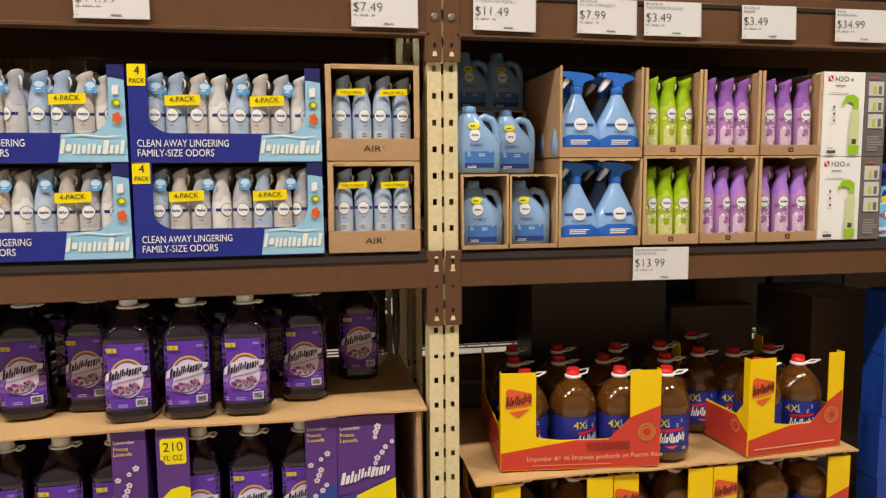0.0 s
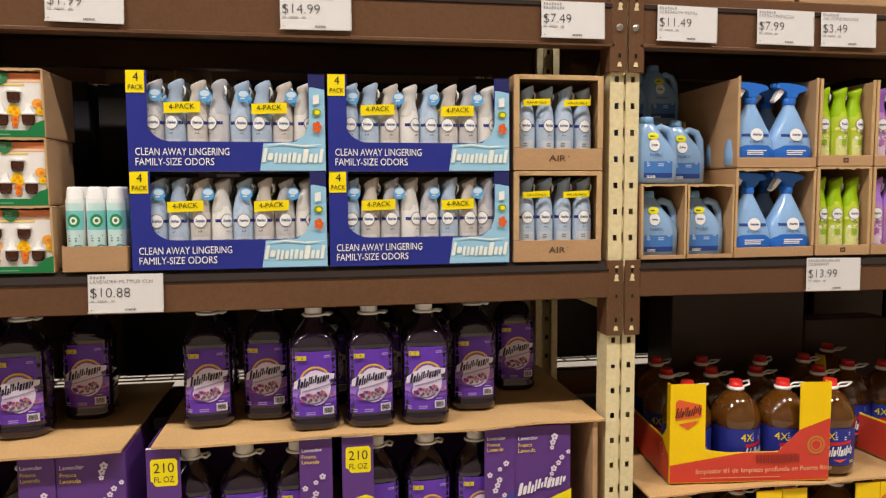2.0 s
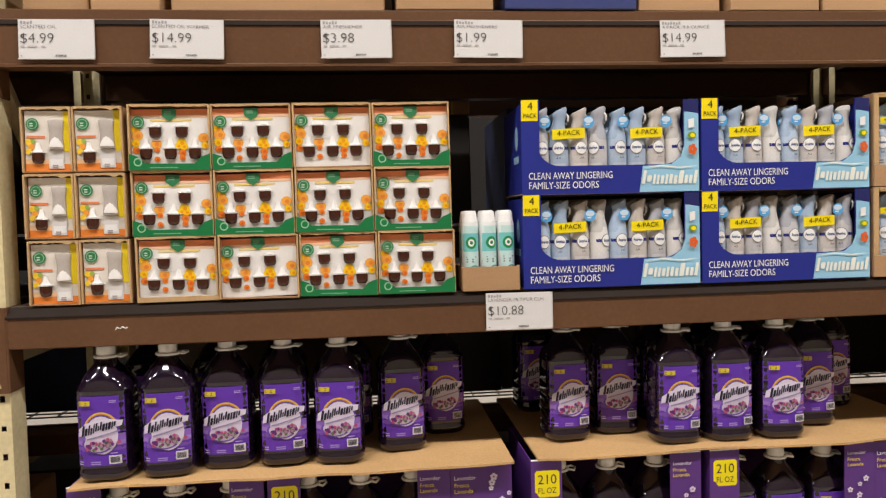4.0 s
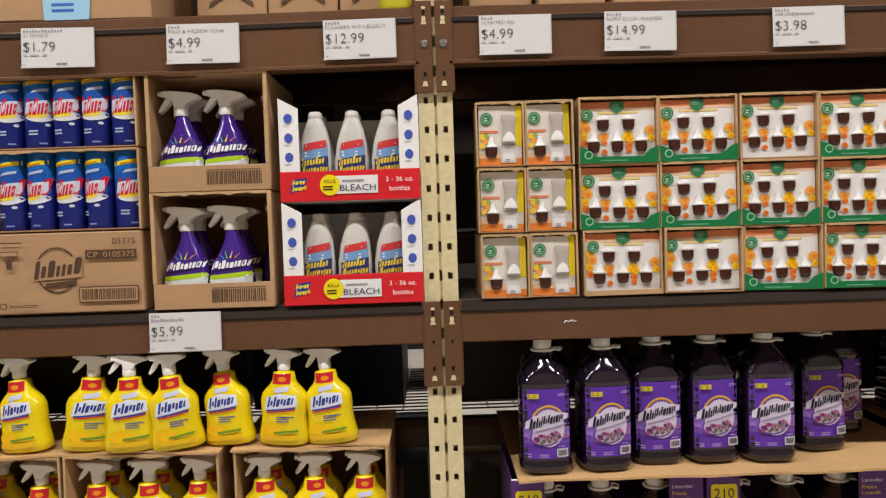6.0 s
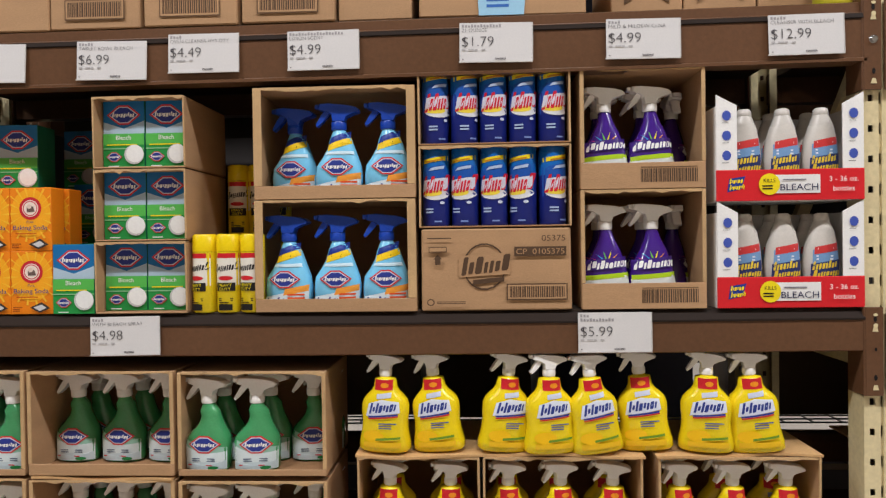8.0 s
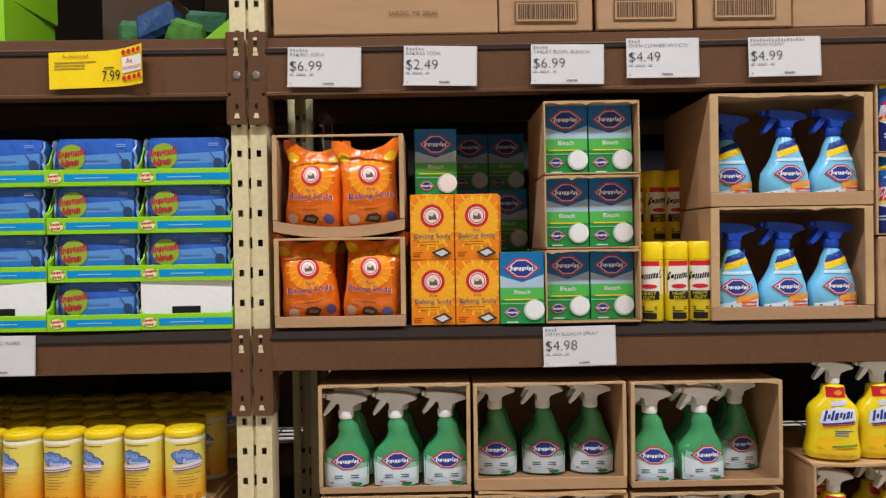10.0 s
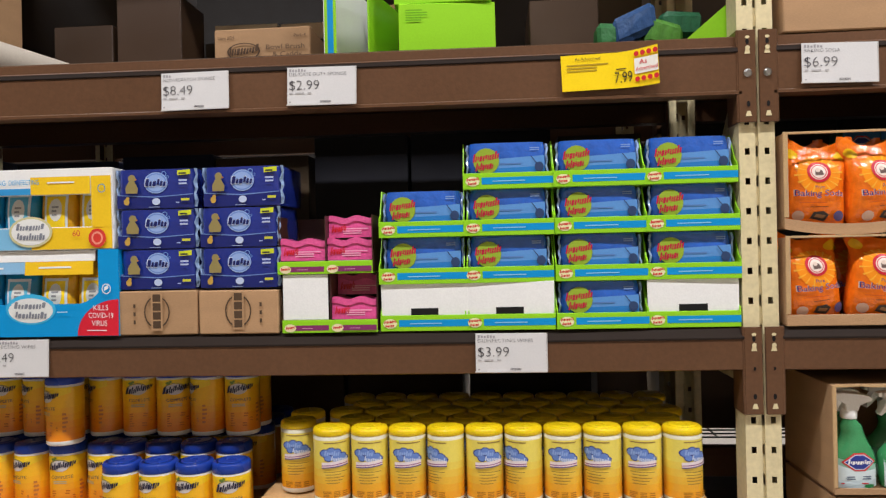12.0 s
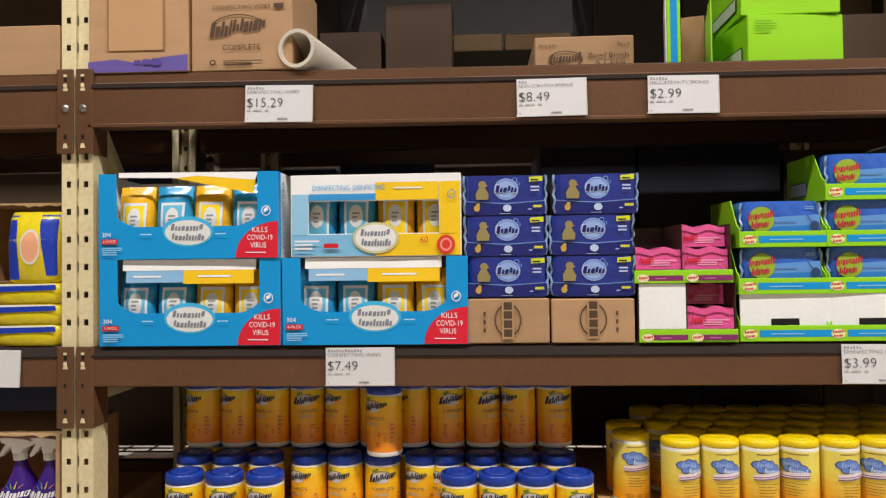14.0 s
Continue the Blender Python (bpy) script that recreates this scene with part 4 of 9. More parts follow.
    a.poly([(-0.052, 0.134), (0.05, 0.134 + 0.102 * tilt), (0.052, 0.17), (0.02, 0.176), (-0.03, 0.166), (-0.05, 0.152)], ink(222, 214, 234))
    a.disc(-0.006, 0.118, 0.034, 0.018, ink(206, 194, 216), 18)
    a.disc(-0.006, 0.118, 0.036, 0.02, ink(112, 74, 174), 18, 0.86, 150, 330)
    a.mark(-0.043, 0.04, 0.135, 0.16, 8, ink(34, 30, 56), tilt, 11)
    a.rect(-0.03, 0.046, 0.128, 0.131, ink(150, 140, 176), tilt)
    rnd = random.Random(9)
    for i in range(34):
        u = rnd.uniform(-0.03, 0.052)
        a.disc(u, 0.106 + 0.018 * rnd.random() + 0.32 * max(0, u), 0.0042, 0.004, (ink(132, 52, 112), ink(176, 78, 122), ink(98, 44, 120), ink(160, 130, 150), ink(96, 112, 80))[i % 5], 7)
        a.e -= 0.00035
    a.rect(-0.045, -0.018, 0.206, 0.217, ink(206, 186, 52))
    a.bars(-0.043, -0.02, 0.208, 0.216, 2, ink(70, 56, 60))
    a.bars(0.026, 0.048, 0.212, 0.219, 2, ink(176, 156, 210))
    a.rect(0.022, 0.049, 0.074, 0.093, ink(206, 204, 210))
    a.barcode(0.025, 0.046, 0.077, 0.09, ink(70, 66, 76))
    a.bars(-0.048, -0.034, 0.074, 0.084, 2, ink(176, 160, 206))
    a.bars(-0.02, 0.012, 0.074, 0.083, 2, ink(166, 148, 200))
    a.bars(0.026, 0.048, 0.098, 0.101, 1, ink(206, 190, 220))
    part("print", mb, paper, "rainbow arc, word mark and blossoms")
    return t


def jug(kind):
    """Round degreaser jug with red cap and bail handle, or flat fabric refill jug with a side handle."""
    white = mat("white_plastic", (244, 243, 239), 0.35, 0.03, 0)
    if kind == "amber":
        t = thing("degreaser_jug", "clear jug of amber degreaser with a red cap and blue label", "cleaner jug", "amber degreaser jugs")
        body = mat("amber_liquid", (138, 86, 30), 0.05, 0.03, 0, coat=1.0, trans=0.6)
        shape = Round([(0, 0.066, 0.066), (0.007, 0.0745, 0.0745), (0.024, 0.0775, 0.0775), (0.03, 0.0755, 0.0755), (0.156, 0.0755, 0.0755), (0.162, 0.078, 0.078), (0.182, 0.0775, 0.0775), (0.205, 0.071, 0.071), (0.228, 0.058, 0.058), (0.246, 0.043, 0.043), (0.258, 0.028, 0.028), (0.267, 0.02, 0.02)])
        mb = MB()
        shape.loft(mb, body, n=28)
        part("jug", mb, t)
        mb = MB()
        mb.loft([ring_at(r, r, z, 2, 0, 18) for z, r in ((0.275, 0.021), (0.277, 0.0225), (0.270, 0.0225), (0.296, 0.02))], mat("red_plastic", (214, 44, 40), 0.3, 0.04, 0))
        part("cap", mb, t, "red screw cap")
        mb = MB()
        mb.loft([ring_at(r, r, z, 2, 0, 18) for z, r in ((0.265, 0.024), (0.268, 0.027), (0.274, 0.027), (0.276, 0.022))], white)
        mb.tube([(0.024, -0.006, 0.270), (0.045, -0.018, 0.277), (0.07, 0.0, 0.283), (0.045, 0.018, 0.277), (0.024, 0.006, 0.270)], 0.0032, white)
        part("bail_handle", mb, t, "white plastic bail handle")
        mb = MB()
        a = Art(mb, lambda u, v, e: shape.front(u * 1.12, 0.04 + (v - 0.072) * 1.35, e), 0.0008, True)
        mb.loft([ring_at(0.0768, 0.0768, z, 2, 0, 28) for z in (0.033, 0.153)], ink(38, 48, 142), caps=False)
        a.e = 0.0018
        a.text("4X", -0.03, 0.128, 0.018, YELLOW, "c", bold=0.03)
        a.bars(-0.014, 0.03, 0.128, 0.15, 4, ink(210, 214, 236))
        a.poly([(-0.034, 0.112), (0.034, 0.12), (0.034, 0.127), (-0.034, 0.12)], RED)
        a.mark(-0.036, 0.04, 0.086, 0.112, 7, WHITE, 0.08, 7)
        a.poly([(-0.02, 0.08), (0.02, 0.083), (0.0, 0.074)], ink(230, 90, 50))
        a.bars(0.03, 0.05, 0.072, 0.08, 2, YELLOW)
        part("label", mb, t)
    else:
        t = thing("refill_jug", "translucent blue fabric refresher refill jug with a side handle", "refill jug", "blue refill jugs")
        body = mat("refill_blue", (138, 174, 212), 0.25, 0.06, 0, coat=0.4)
        shape = Round([(0, 0.05, 0.032, 3), (0.006, 0.056, 0.038, 3), (0.08, 0.057, 0.04, 3), (0.11, 0.05, 0.038, 2.6, -0.007), (0.14, 0.036, 0.034, 2.4, -0.018), (0.165, 0.026, 0.026, 2.1, -0.024), (0.176, 0.019, 0.019, 2.0, -0.024)])
        shape.rows = [(z, a * 1.2, b, p, xo) for z, a, b, p, xo in shape.rows]
        mb = MB()
        shape.loft(mb, body, n=24)
        mb.tube([(0.0, 0, 0.155), (0.022, 0, 0.166), (0.045, 0, 0.158), (0.057, 0, 0.134), (0.06, 0, 0.09), (0.054, 0, 0.07)], 0.0115, body, 10)
        part("jug", mb, t)
        mb = MB()
        mb.loft([ring_at(r, r, z, 2, -0.024, 16) for z, r in ((0.176, 0.02), (0.178, 0.0215), (0.193, 0.0205), (0.196, 0.017))], mat("refill_cap", (120, 170, 214), 0.4, 0.04, 0))
        part("cap", mb, t)
        mb = MB()
        a = Art(mb, shape.front, 0.0006, True)
        a.rect(-0.044, 0.044, 0.016, 0.064, ink(70, 122, 190))
        a.rect(-0.044, 0.044, 0.016, 0.03, ink(40, 66, 136))
        a.bars(-0.036, 0.036, 0.05, 0.066, 3, ink(190, 210, 236))
        a.bars(-0.036, 0.0, 0.016, 0.024, 2, WHITE)
        a.text("FABRIC", -0.008, 0.078, 0.009, ink(36, 60, 120), "c")
        a.disc(-0.014, 0.112, 0.016, 0.018, WHITE)
        a.mark(-0.024, -0.004, 0.108, 0.116, 7, NAVY)
        a.disc(-0.017, 0.138, 0.017, 0.011, ink(220, 216, 40), 14)
        a.bars(-0.027, -0.008, 0.136, 0.142, 1, BLACK)
        part("label", mb, t)
    return t


def plain_can(kind):
    """Straight cans and canisters."""
    if kind == "scour":
        t = thing("cleanser_can", "blue cleanser can with a red word mark on white", "cleanser can", "blue cleanser cans")
        r, h = 0.0355, 0.205
        low, mid = ink(30, 42, 130, 0.3), ink(24, 100, 180, 0.3)
        shape = Round([(0, r - 0.002, r - 0.002), (0.003, r, r), (h - 0.004, r, r), (h, r - 0.002, r - 0.002)])
        mb = MB()
        shape.loft(mb, low, 0, h * 0.62)
        shape.loft(mb, mid, h * 0.62, h)
        part("can", mb, t)
        mb = MB()
        a = Art(mb, shape.front, 0.0005, True)
        a.poly([(-0.034, 0.072), (0.034, 0.08), (0.034, 0.16), (-0.034, 0.148)], ink(30, 84, 172))
        a.rect(-0.0335, 0.0335, 0.16, 0.171, ink(236, 214, 20), 0.16)
        a.rect(-0.02, 0.022, 0.1635, 0.1675, ink(196, 130, 30), 0.16)
        a.poly([(-0.016, 0.142), (0.024, 0.148), (0.026, 0.156), (-0.008, 0.15)], ink(176, 196, 226))
        a.disc(0.002, 0.082, 0.033, 0.015, ink(222, 224, 230))
        a.disc(-0.006, 0.086, 0.026, 0.009, ink(240, 218, 70))
        a.poly([(-0.032, 0.088), (0.032, 0.094), (0.033, 0.126), (-0.028, 0.118)], ink(210, 214, 226))
        a.mark(-0.033, 0.031, 0.08, 0.128, 4, ink(206, 28, 52), 0.14, 21)
        a.bars(-0.024, 0.006, 0.034, 0.05, 2, ink(170, 188, 222))
        a.disc(0.02, 0.06, 0.006, 0.004, ink(206, 214, 232), 8)
        a.bars(0.0, 0.026, 0.01, 0.018, 1, ink(120, 140, 200))
        part("label", mb, t)
        return t
    if kind == "oven":
        t = thing("oven_cleaner_can", "yellow oven cleaner spray can with white and red bands", "spray can", "yellow oven cleaner cans")
        r, h, cap = 0.0315, 0.205, ink(238, 208, 0, 0.3)
        shape = Round([(0, r - 0.002, r - 0.002), (0.003, r, r), (0.156, r, r), (0.16, r + 0.0005, r + 0.0005), (h - 0.004, r, r), (h, r - 0.004, r - 0.004)])
        mb = MB()
        shape.loft(mb, ink(240, 214, 20, 0.3), 0, 0.158)
        part("can", mb, t)
        mb = MB()
        shape.loft(mb, cap, 0.159, h)
        part("cap", mb, t)
        mb = MB()
        a = Art(mb, shape.front, 0.0005, True)
        a.rect(-0.03, 0.03, 0.142, 0.155, RED)
        a.rect(-0.03, 0.03, 0.07, 0.142, ink(236, 232, 220))
        a.mark(-0.028, 0.028, 0.104, 0.126, 5, BLACK, 0.15, 4)
        a.disc(0, 0.09, 0.02, 0.006, RED, 10)
        a.rect(-0.024, 0.024, 0.056, 0.078, BLACK)
        a.text("HEAVY", 0, 0.068, 0.008, YELLOW, "c", bold=0.02)
        a.text("DUTY", 0, 0.0575, 0.008, YELLOW, "c", bold=0.02)
        a.bars(-0.018, 0.02, 0.02, 0.04, 4, BLACK)
        a.rect(-0.018, 0.018, 0.006, 0.022, BLACK)
        part("label", mb, t)
        return t
    if kind == "aerosol":
        t = thing("aerosol_can", "slim white aerosol air freshener with a teal label", "aerosol can", "slim aerosol cans")
        r, h = 0.0235, 0.172
        shape = Round([(0, r - 0.002, r - 0.002), (0.003, r, r), (0.136, r, r), (0.142, r - 0.002, r - 0.002), (0.162, r - 0.004, r - 0.004), (h - 0.002, r - 0.006, r - 0.006), (h, r - 0.01, r - 0.01)])
        mb = MB()
        shape.loft(mb, ink(226, 230, 228, 0.3), 0, 0.14)
        part("can", mb, t)
        mb = MB()
        shape.loft(mb, WHITE, 0.1405, h)
        part("cap", mb, t)
        mb = MB()
        a = Art(mb, shape.front, 0.0005, True)
        a.rect(-0.022, 0.022, 0.004, 0.13, ink(196, 226, 224))
        a.rect(-0.022, 0.022, 0.06, 0.11, ink(120, 200, 200))
        a.disc(0.0, 0.084, 0.015, 0.017, ink(40, 140, 80))
        a.disc(0.0, 0.084, 0.009, 0.01, WHITE, 12, 0.5)
        a.bars(-0.014, 0.014, 0.03, 0.05, 3, GREY)
        a.disc(0.008, 0.014, 0.012, 0.008, ink(60, 150, 150), 12, 0.6)
        part("label", mb, t)
        return t
    if kind == "wipes":
        t = thing("wipes_canister", "orange-yellow disinfecting wipes canister with a blue lid", "wipes canister", "orange wipes canisters")
        r, h, lid = 0.0515, 0.2, mat("blue_lid", (32, 62, 156), 0.3, 0.05, 0, rand=0.05)
        top, low = (246, 188, 22), (238, 142, 20)
        words = "wipes"
    else:
        t = thing("wipes_canister", "pale yellow wipes canister with a yellow lid", "wipes canister", "yellow wipes canisters")
        r, h, lid = 0.0502, 0.195, mat("yellow_lid", (240, 206, 10), 0.3, 0.05, 0, rand=0.05)
        top, low = (236, 218, 96), (240, 168, 26)
        words = "clean"
    cap = 0.027 if words == "wipes" else 0.019
    neck = h - cap - (0.007 if words == "wipes" else 0.011)
    shape = Round([(0, r - 0.003, r - 0.003), (0.003, r - 0.001, r - 0.001), (0.012, r, r), (h - cap - 0.0025, r, r), (h - cap - 0.001, r - 0.002, r - 0.002), (h - cap + 0.001, r + 0.0006, r + 0.0006), (h - 0.006, r - 0.0002, r - 0.0002), (h - 0.002, r - 0.003, r - 0.003), (h, r - 0.009, r - 0.009)])
    mb = MB()
    foot, steps = 0.013, 8
    bands = [(foot, WHITE)]
    for i in range(steps):
        k = max(0.0, min(1.0, ((i + 0.5) / steps - 0.1) / 0.55))
        bands.append((foot + (neck - foot) * (i + 1) / steps, ink(*[int(low[c] + (top[c] - low[c]) * k) for c in range(3)], 0.3, 0.3)))
    bands += [(h - cap, WHITE if words == "wipes" else ink(234, 229, 204)), (h, lid)]
    shape.banded(mb, bands)
    part("canister", mb, t)
    shape.rows = [(z, a + 0.0003, b + 0.0003, p, xo) for z, a, b, p, xo in shape.rows]
    mb = MB()
    shape.loft(mb, lid, h - cap, h)
    mb.loft([ring_at(q, q, z, 2, 0, 16) for z, q in ((h, r - 0.014), (h + 0.0015, r - 0.015), (h + 0.002, r - 0.02))], lid)
    part("lid", mb, t)
    mb = MB()
    a = Art(mb, shape.front, 0.0005, True)
    if words == "wipes":
        a.poly([(-0.049, 0.15), (0.02, 0.138), (0.049, 0.15), (0.049, 0.168), (-0.049, 0.168)], ink(244, 206, 30, 0.3, 0.3))
        a.disc(-0.012, 0.139, 0.026, 0.016, ink(214, 206, 200))
        a.disc(-0.012, 0.139, 0.029, 0.019, ink(90, 110, 110), 18, 0.92, 20, 160)
        a.disc(-0.03, 0.158, 0.006, 0.004, ink(120, 140, 50), 8)
        a.disc(-0.024, 0.162, 0.004, 0.004, ink(120, 140, 50), 8)
        a.mark(-0.044, 0.032, 0.124, 0.146, 8, ink(34, 34, 62), 0.2, 11)
        a.text("COMPLETE", -0.006, 0.104, 0.0085, ink(50, 50, 90), "c", bold=0.02)
        a.bars(-0.03, 0.022, 0.088, 0.098, 2, ink(186, 176, 150))
        a.bars(-0.034, 0.03, 0.03, 0.072, 6, ink(200, 110, 16))
        a.bars(0.038, 0.046, 0.04, 0.1, 5, ink(196, 120, 60))
    else:
        a.rect(-0.03, 0.032, 0.158, 0.1605, ink(150, 120, 70))
        cloud = [(-0.027, 0.132, 0.011), (-0.012, 0.137, 0.011), (0.004, 0.134, 0.01), (-0.02, 0.12, 0.009), (0.0, 0.121, 0.012), (0.018, 0.122, 0.011), (0.026, 0.116, 0.008)]
        for grow, tone in ((0.0022, ink(58, 66, 140)), (0.0, ink(108, 138, 206))):
            for u, v, r2 in cloud:
                a.disc(u, v, r2 + grow, r2 * 0.86 + grow, tone, 10)
                a.e -= 0.0004
            a.up()
        a.mark(-0.03, 0.01, 0.126, 0.141, 4, ink(150, 176, 226), -0.05, 13)
        a.mark(-0.014, 0.028, 0.111, 0.126, 5, ink(206, 218, 240), -0.1, 15)
        a.rect(-0.036, 0.034, 0.1, 0.108, ink(238, 226, 226), 0.08)
        a.rect(-0.036, 0.034, 0.0985, 0.1005, ink(140, 60, 130), 0.08)
        a.rect(-0.036, 0.034, 0.0925, 0.095, ink(80, 60, 140), 0.08)
        a.rect(-0.036, 0.034, 0.0955, 0.0985, ink(236, 214, 220), 0.08)
        for i, (u0, u1) in enumerate(((-0.032, 0.03), (-0.028, 0.012), (-0.028, 0.022), (-0.028, 0.016), (-0.026, 0.008))):
            a.rect(u0, u1, 0.083 - i * 0.0075, 0.0845 - i * 0.0075, ink(130, 104, 56))
            a.e -= 0.0004
        a.up()
        a.bars(-0.034, -0.014, 0.018, 0.034, 4, ink(170, 112, 30))
        a.bars(-0.008, 0.01, 0.018, 0.034, 4, ink(170, 112, 30), seed=4)
        a.bars(0.016, 0.034, 0.018, 0.034, 3, ink(170, 112, 30), seed=5)
    part("print", mb, t, "printed wrap-round label")
    return t


def scrub_bottle():
    t = thing("scrub_bottle", "white squeeze bottle of bleach cleanser with a blue and red label", "cleaner bottle", "white cleanser bottles")
    shape = Round([(0, 0.04, 0.026, 2.6), (0.006, 0.044, 0.03, 2.6), (0.1, 0.045, 0.031, 2.5), (0.15, 0.039, 0.029, 2.4, 0.002), (0.185, 0.03, 0.026, 2.2, 0.004), (0.205, 0.022, 0.021, 2.1, 0.004), (0.213, 0.019, 0.019, 2, 0.004)])
    mb = MB()
    shape.loft(mb, mat("milky_plastic", (206, 202, 194), 0.3, 0.04, 0, coat=0.3))
    part("bottle", mb, t)
    mb = MB()
    mb.loft([ring_at(q, q, z, 2, 0.004, 16) for z, q in ((0.213, 0.0185), (0.215, 0.0195), (0.228, 0.0175), (0.232, 0.012))], mat("milky_plastic", (206, 202, 194), 0.3, 0.04, 0, coat=0.3))
    part("cap", mb, t)
    mb = MB()
    a = Art(mb, shape.front, 0.0005, True)
    a.poly([(-0.036, 0.02), (0.038, 0.02), (0.037, 0.15), (-0.028, 0.138)], ink(120, 160, 205))
    a.poly([(-0.026, 0.126), (0.034, 0.136), (0.034, 0.156), (-0.024, 0.145)], ink(206, 62, 62))
    a.bars(-0.018, 0.026, 0.139, 0.147, 1, ink(240, 210, 205), 0.1)
    a.bars(-0.022, 0.026, 0.112, 0.128, 2, ink(225, 232, 240), 0.15)
    a.poly([(-0.036, 0.06), (0.038, 0.066), (0.038, 0.114), (-0.034, 0.102)], ink(44, 56, 110))
    a.mark(-0.032, 0.026, 0.086, 0.108, 4, ink(236, 208, 60), 0.12, 6)
    a.mark(-0.032, 0.034, 0.064, 0.086, 5, ink(236, 208, 60), 0.12, 9)
    a.poly([(-0.036, 0.02), (0.038, 0.02), (0.038, 0.058), (-0.036, 0.052)], ink(200, 96, 60))
    part("label", mb, t)
    return t


# ---- kinds of things: boxes of goods ----
def goods_box(name, label, category, group, w, h, d, material, art, side=None, bevel=0.0015):
    t = thing(name, label, category, group)
    mb = MB()
    mb.box(-w / 2, w / 2, 0, d, 0, h, material, bevel)
    part("box", mb, t)
    mb = MB()
    art(Art(mb, front_of(0.0)))
    if side:
        side(Art(mb, left_of(-w / 2)))
    part("front_print", mb, t)
    return t


def soda_box():
    def art(a):
        a.disc(0, 0.098, 0.055, 0.066, ink(246, 172, 28))
        for i in range(18):
            g = radians(i * 20)
            a.poly([(0.03 * math.cos(g - 0.06), 0.098 + 0.03 * math.sin(g - 0.06)), (min(0.055, max(-0.055, 0.075 * math.cos(g - 0.04))), min(0.165, 0.098 + 0.075 * math.sin(g - 0.04))), (min(0.055, max(-0.055, 0.075 * math.cos(g + 0.04))), min(0.165, 0.098 + 0.075 * math.sin(g + 0.04)))], ink(248, 192, 52))
            a.e -= 0.0004
        a.up()
        soda_badge(a, 0.0, 0.112, 0.03)
        a.text("Pure", 0, 0.073, 0.007, ink(40, 50, 120), "c", bold=0.02)
        a.text("Baking Soda", 0, 0.056, 0.0115, ink(36, 50, 130), "c", width=0.092, bold=0.03)
        a.bars(-0.04, 0.04, 0.044, 0.05, 1, ink(190, 90, 20))
        a.bars(-0.05, -0.024, 0.008, 0.022, 3, ink(150, 70, 20))
        a.poly([(-0.004, 0.018), (0.022, 0.004), (0.05, 0.016), (0.028, 0.032)], ink(60, 54, 50))
        a.poly([(0.006, 0.018), (0.022, 0.009), (0.04, 0.017), (0.027, 0.026)], ink(206, 206, 206))
    return goods_box("baking_soda_box", "orange and yellow box of baking soda with a red round badge", "baking soda", "baking soda boxes", 0.112, 0.167, 0.06, ink(238, 136, 18), art)


def soda_badge(a, u, v, r):
    a.disc(u, v, r, r, ink(200, 36, 50), 20)
    a.disc(u, v, r * 0.74, r * 0.74, ink(240, 226, 214), 20)
    a.disc(u, v, r * 0.66, r * 0.66, ink(206, 60, 66), 20, 0.88)
    a.poly([(u - r * 0.3, v - r * 0.32), (u + r * 0.42, v - r * 0.3), (u + r * 0.3, v + r * 0.12), (u - r * 0.05, v + r * 0.34), (u - r * 0.3, v + r * 0.12)], ink(110, 90, 84))
    a.disc(u - r * 0.06, v + r * 0.16, r * 0.22, r * 0.2, ink(226, 206, 190), 10)


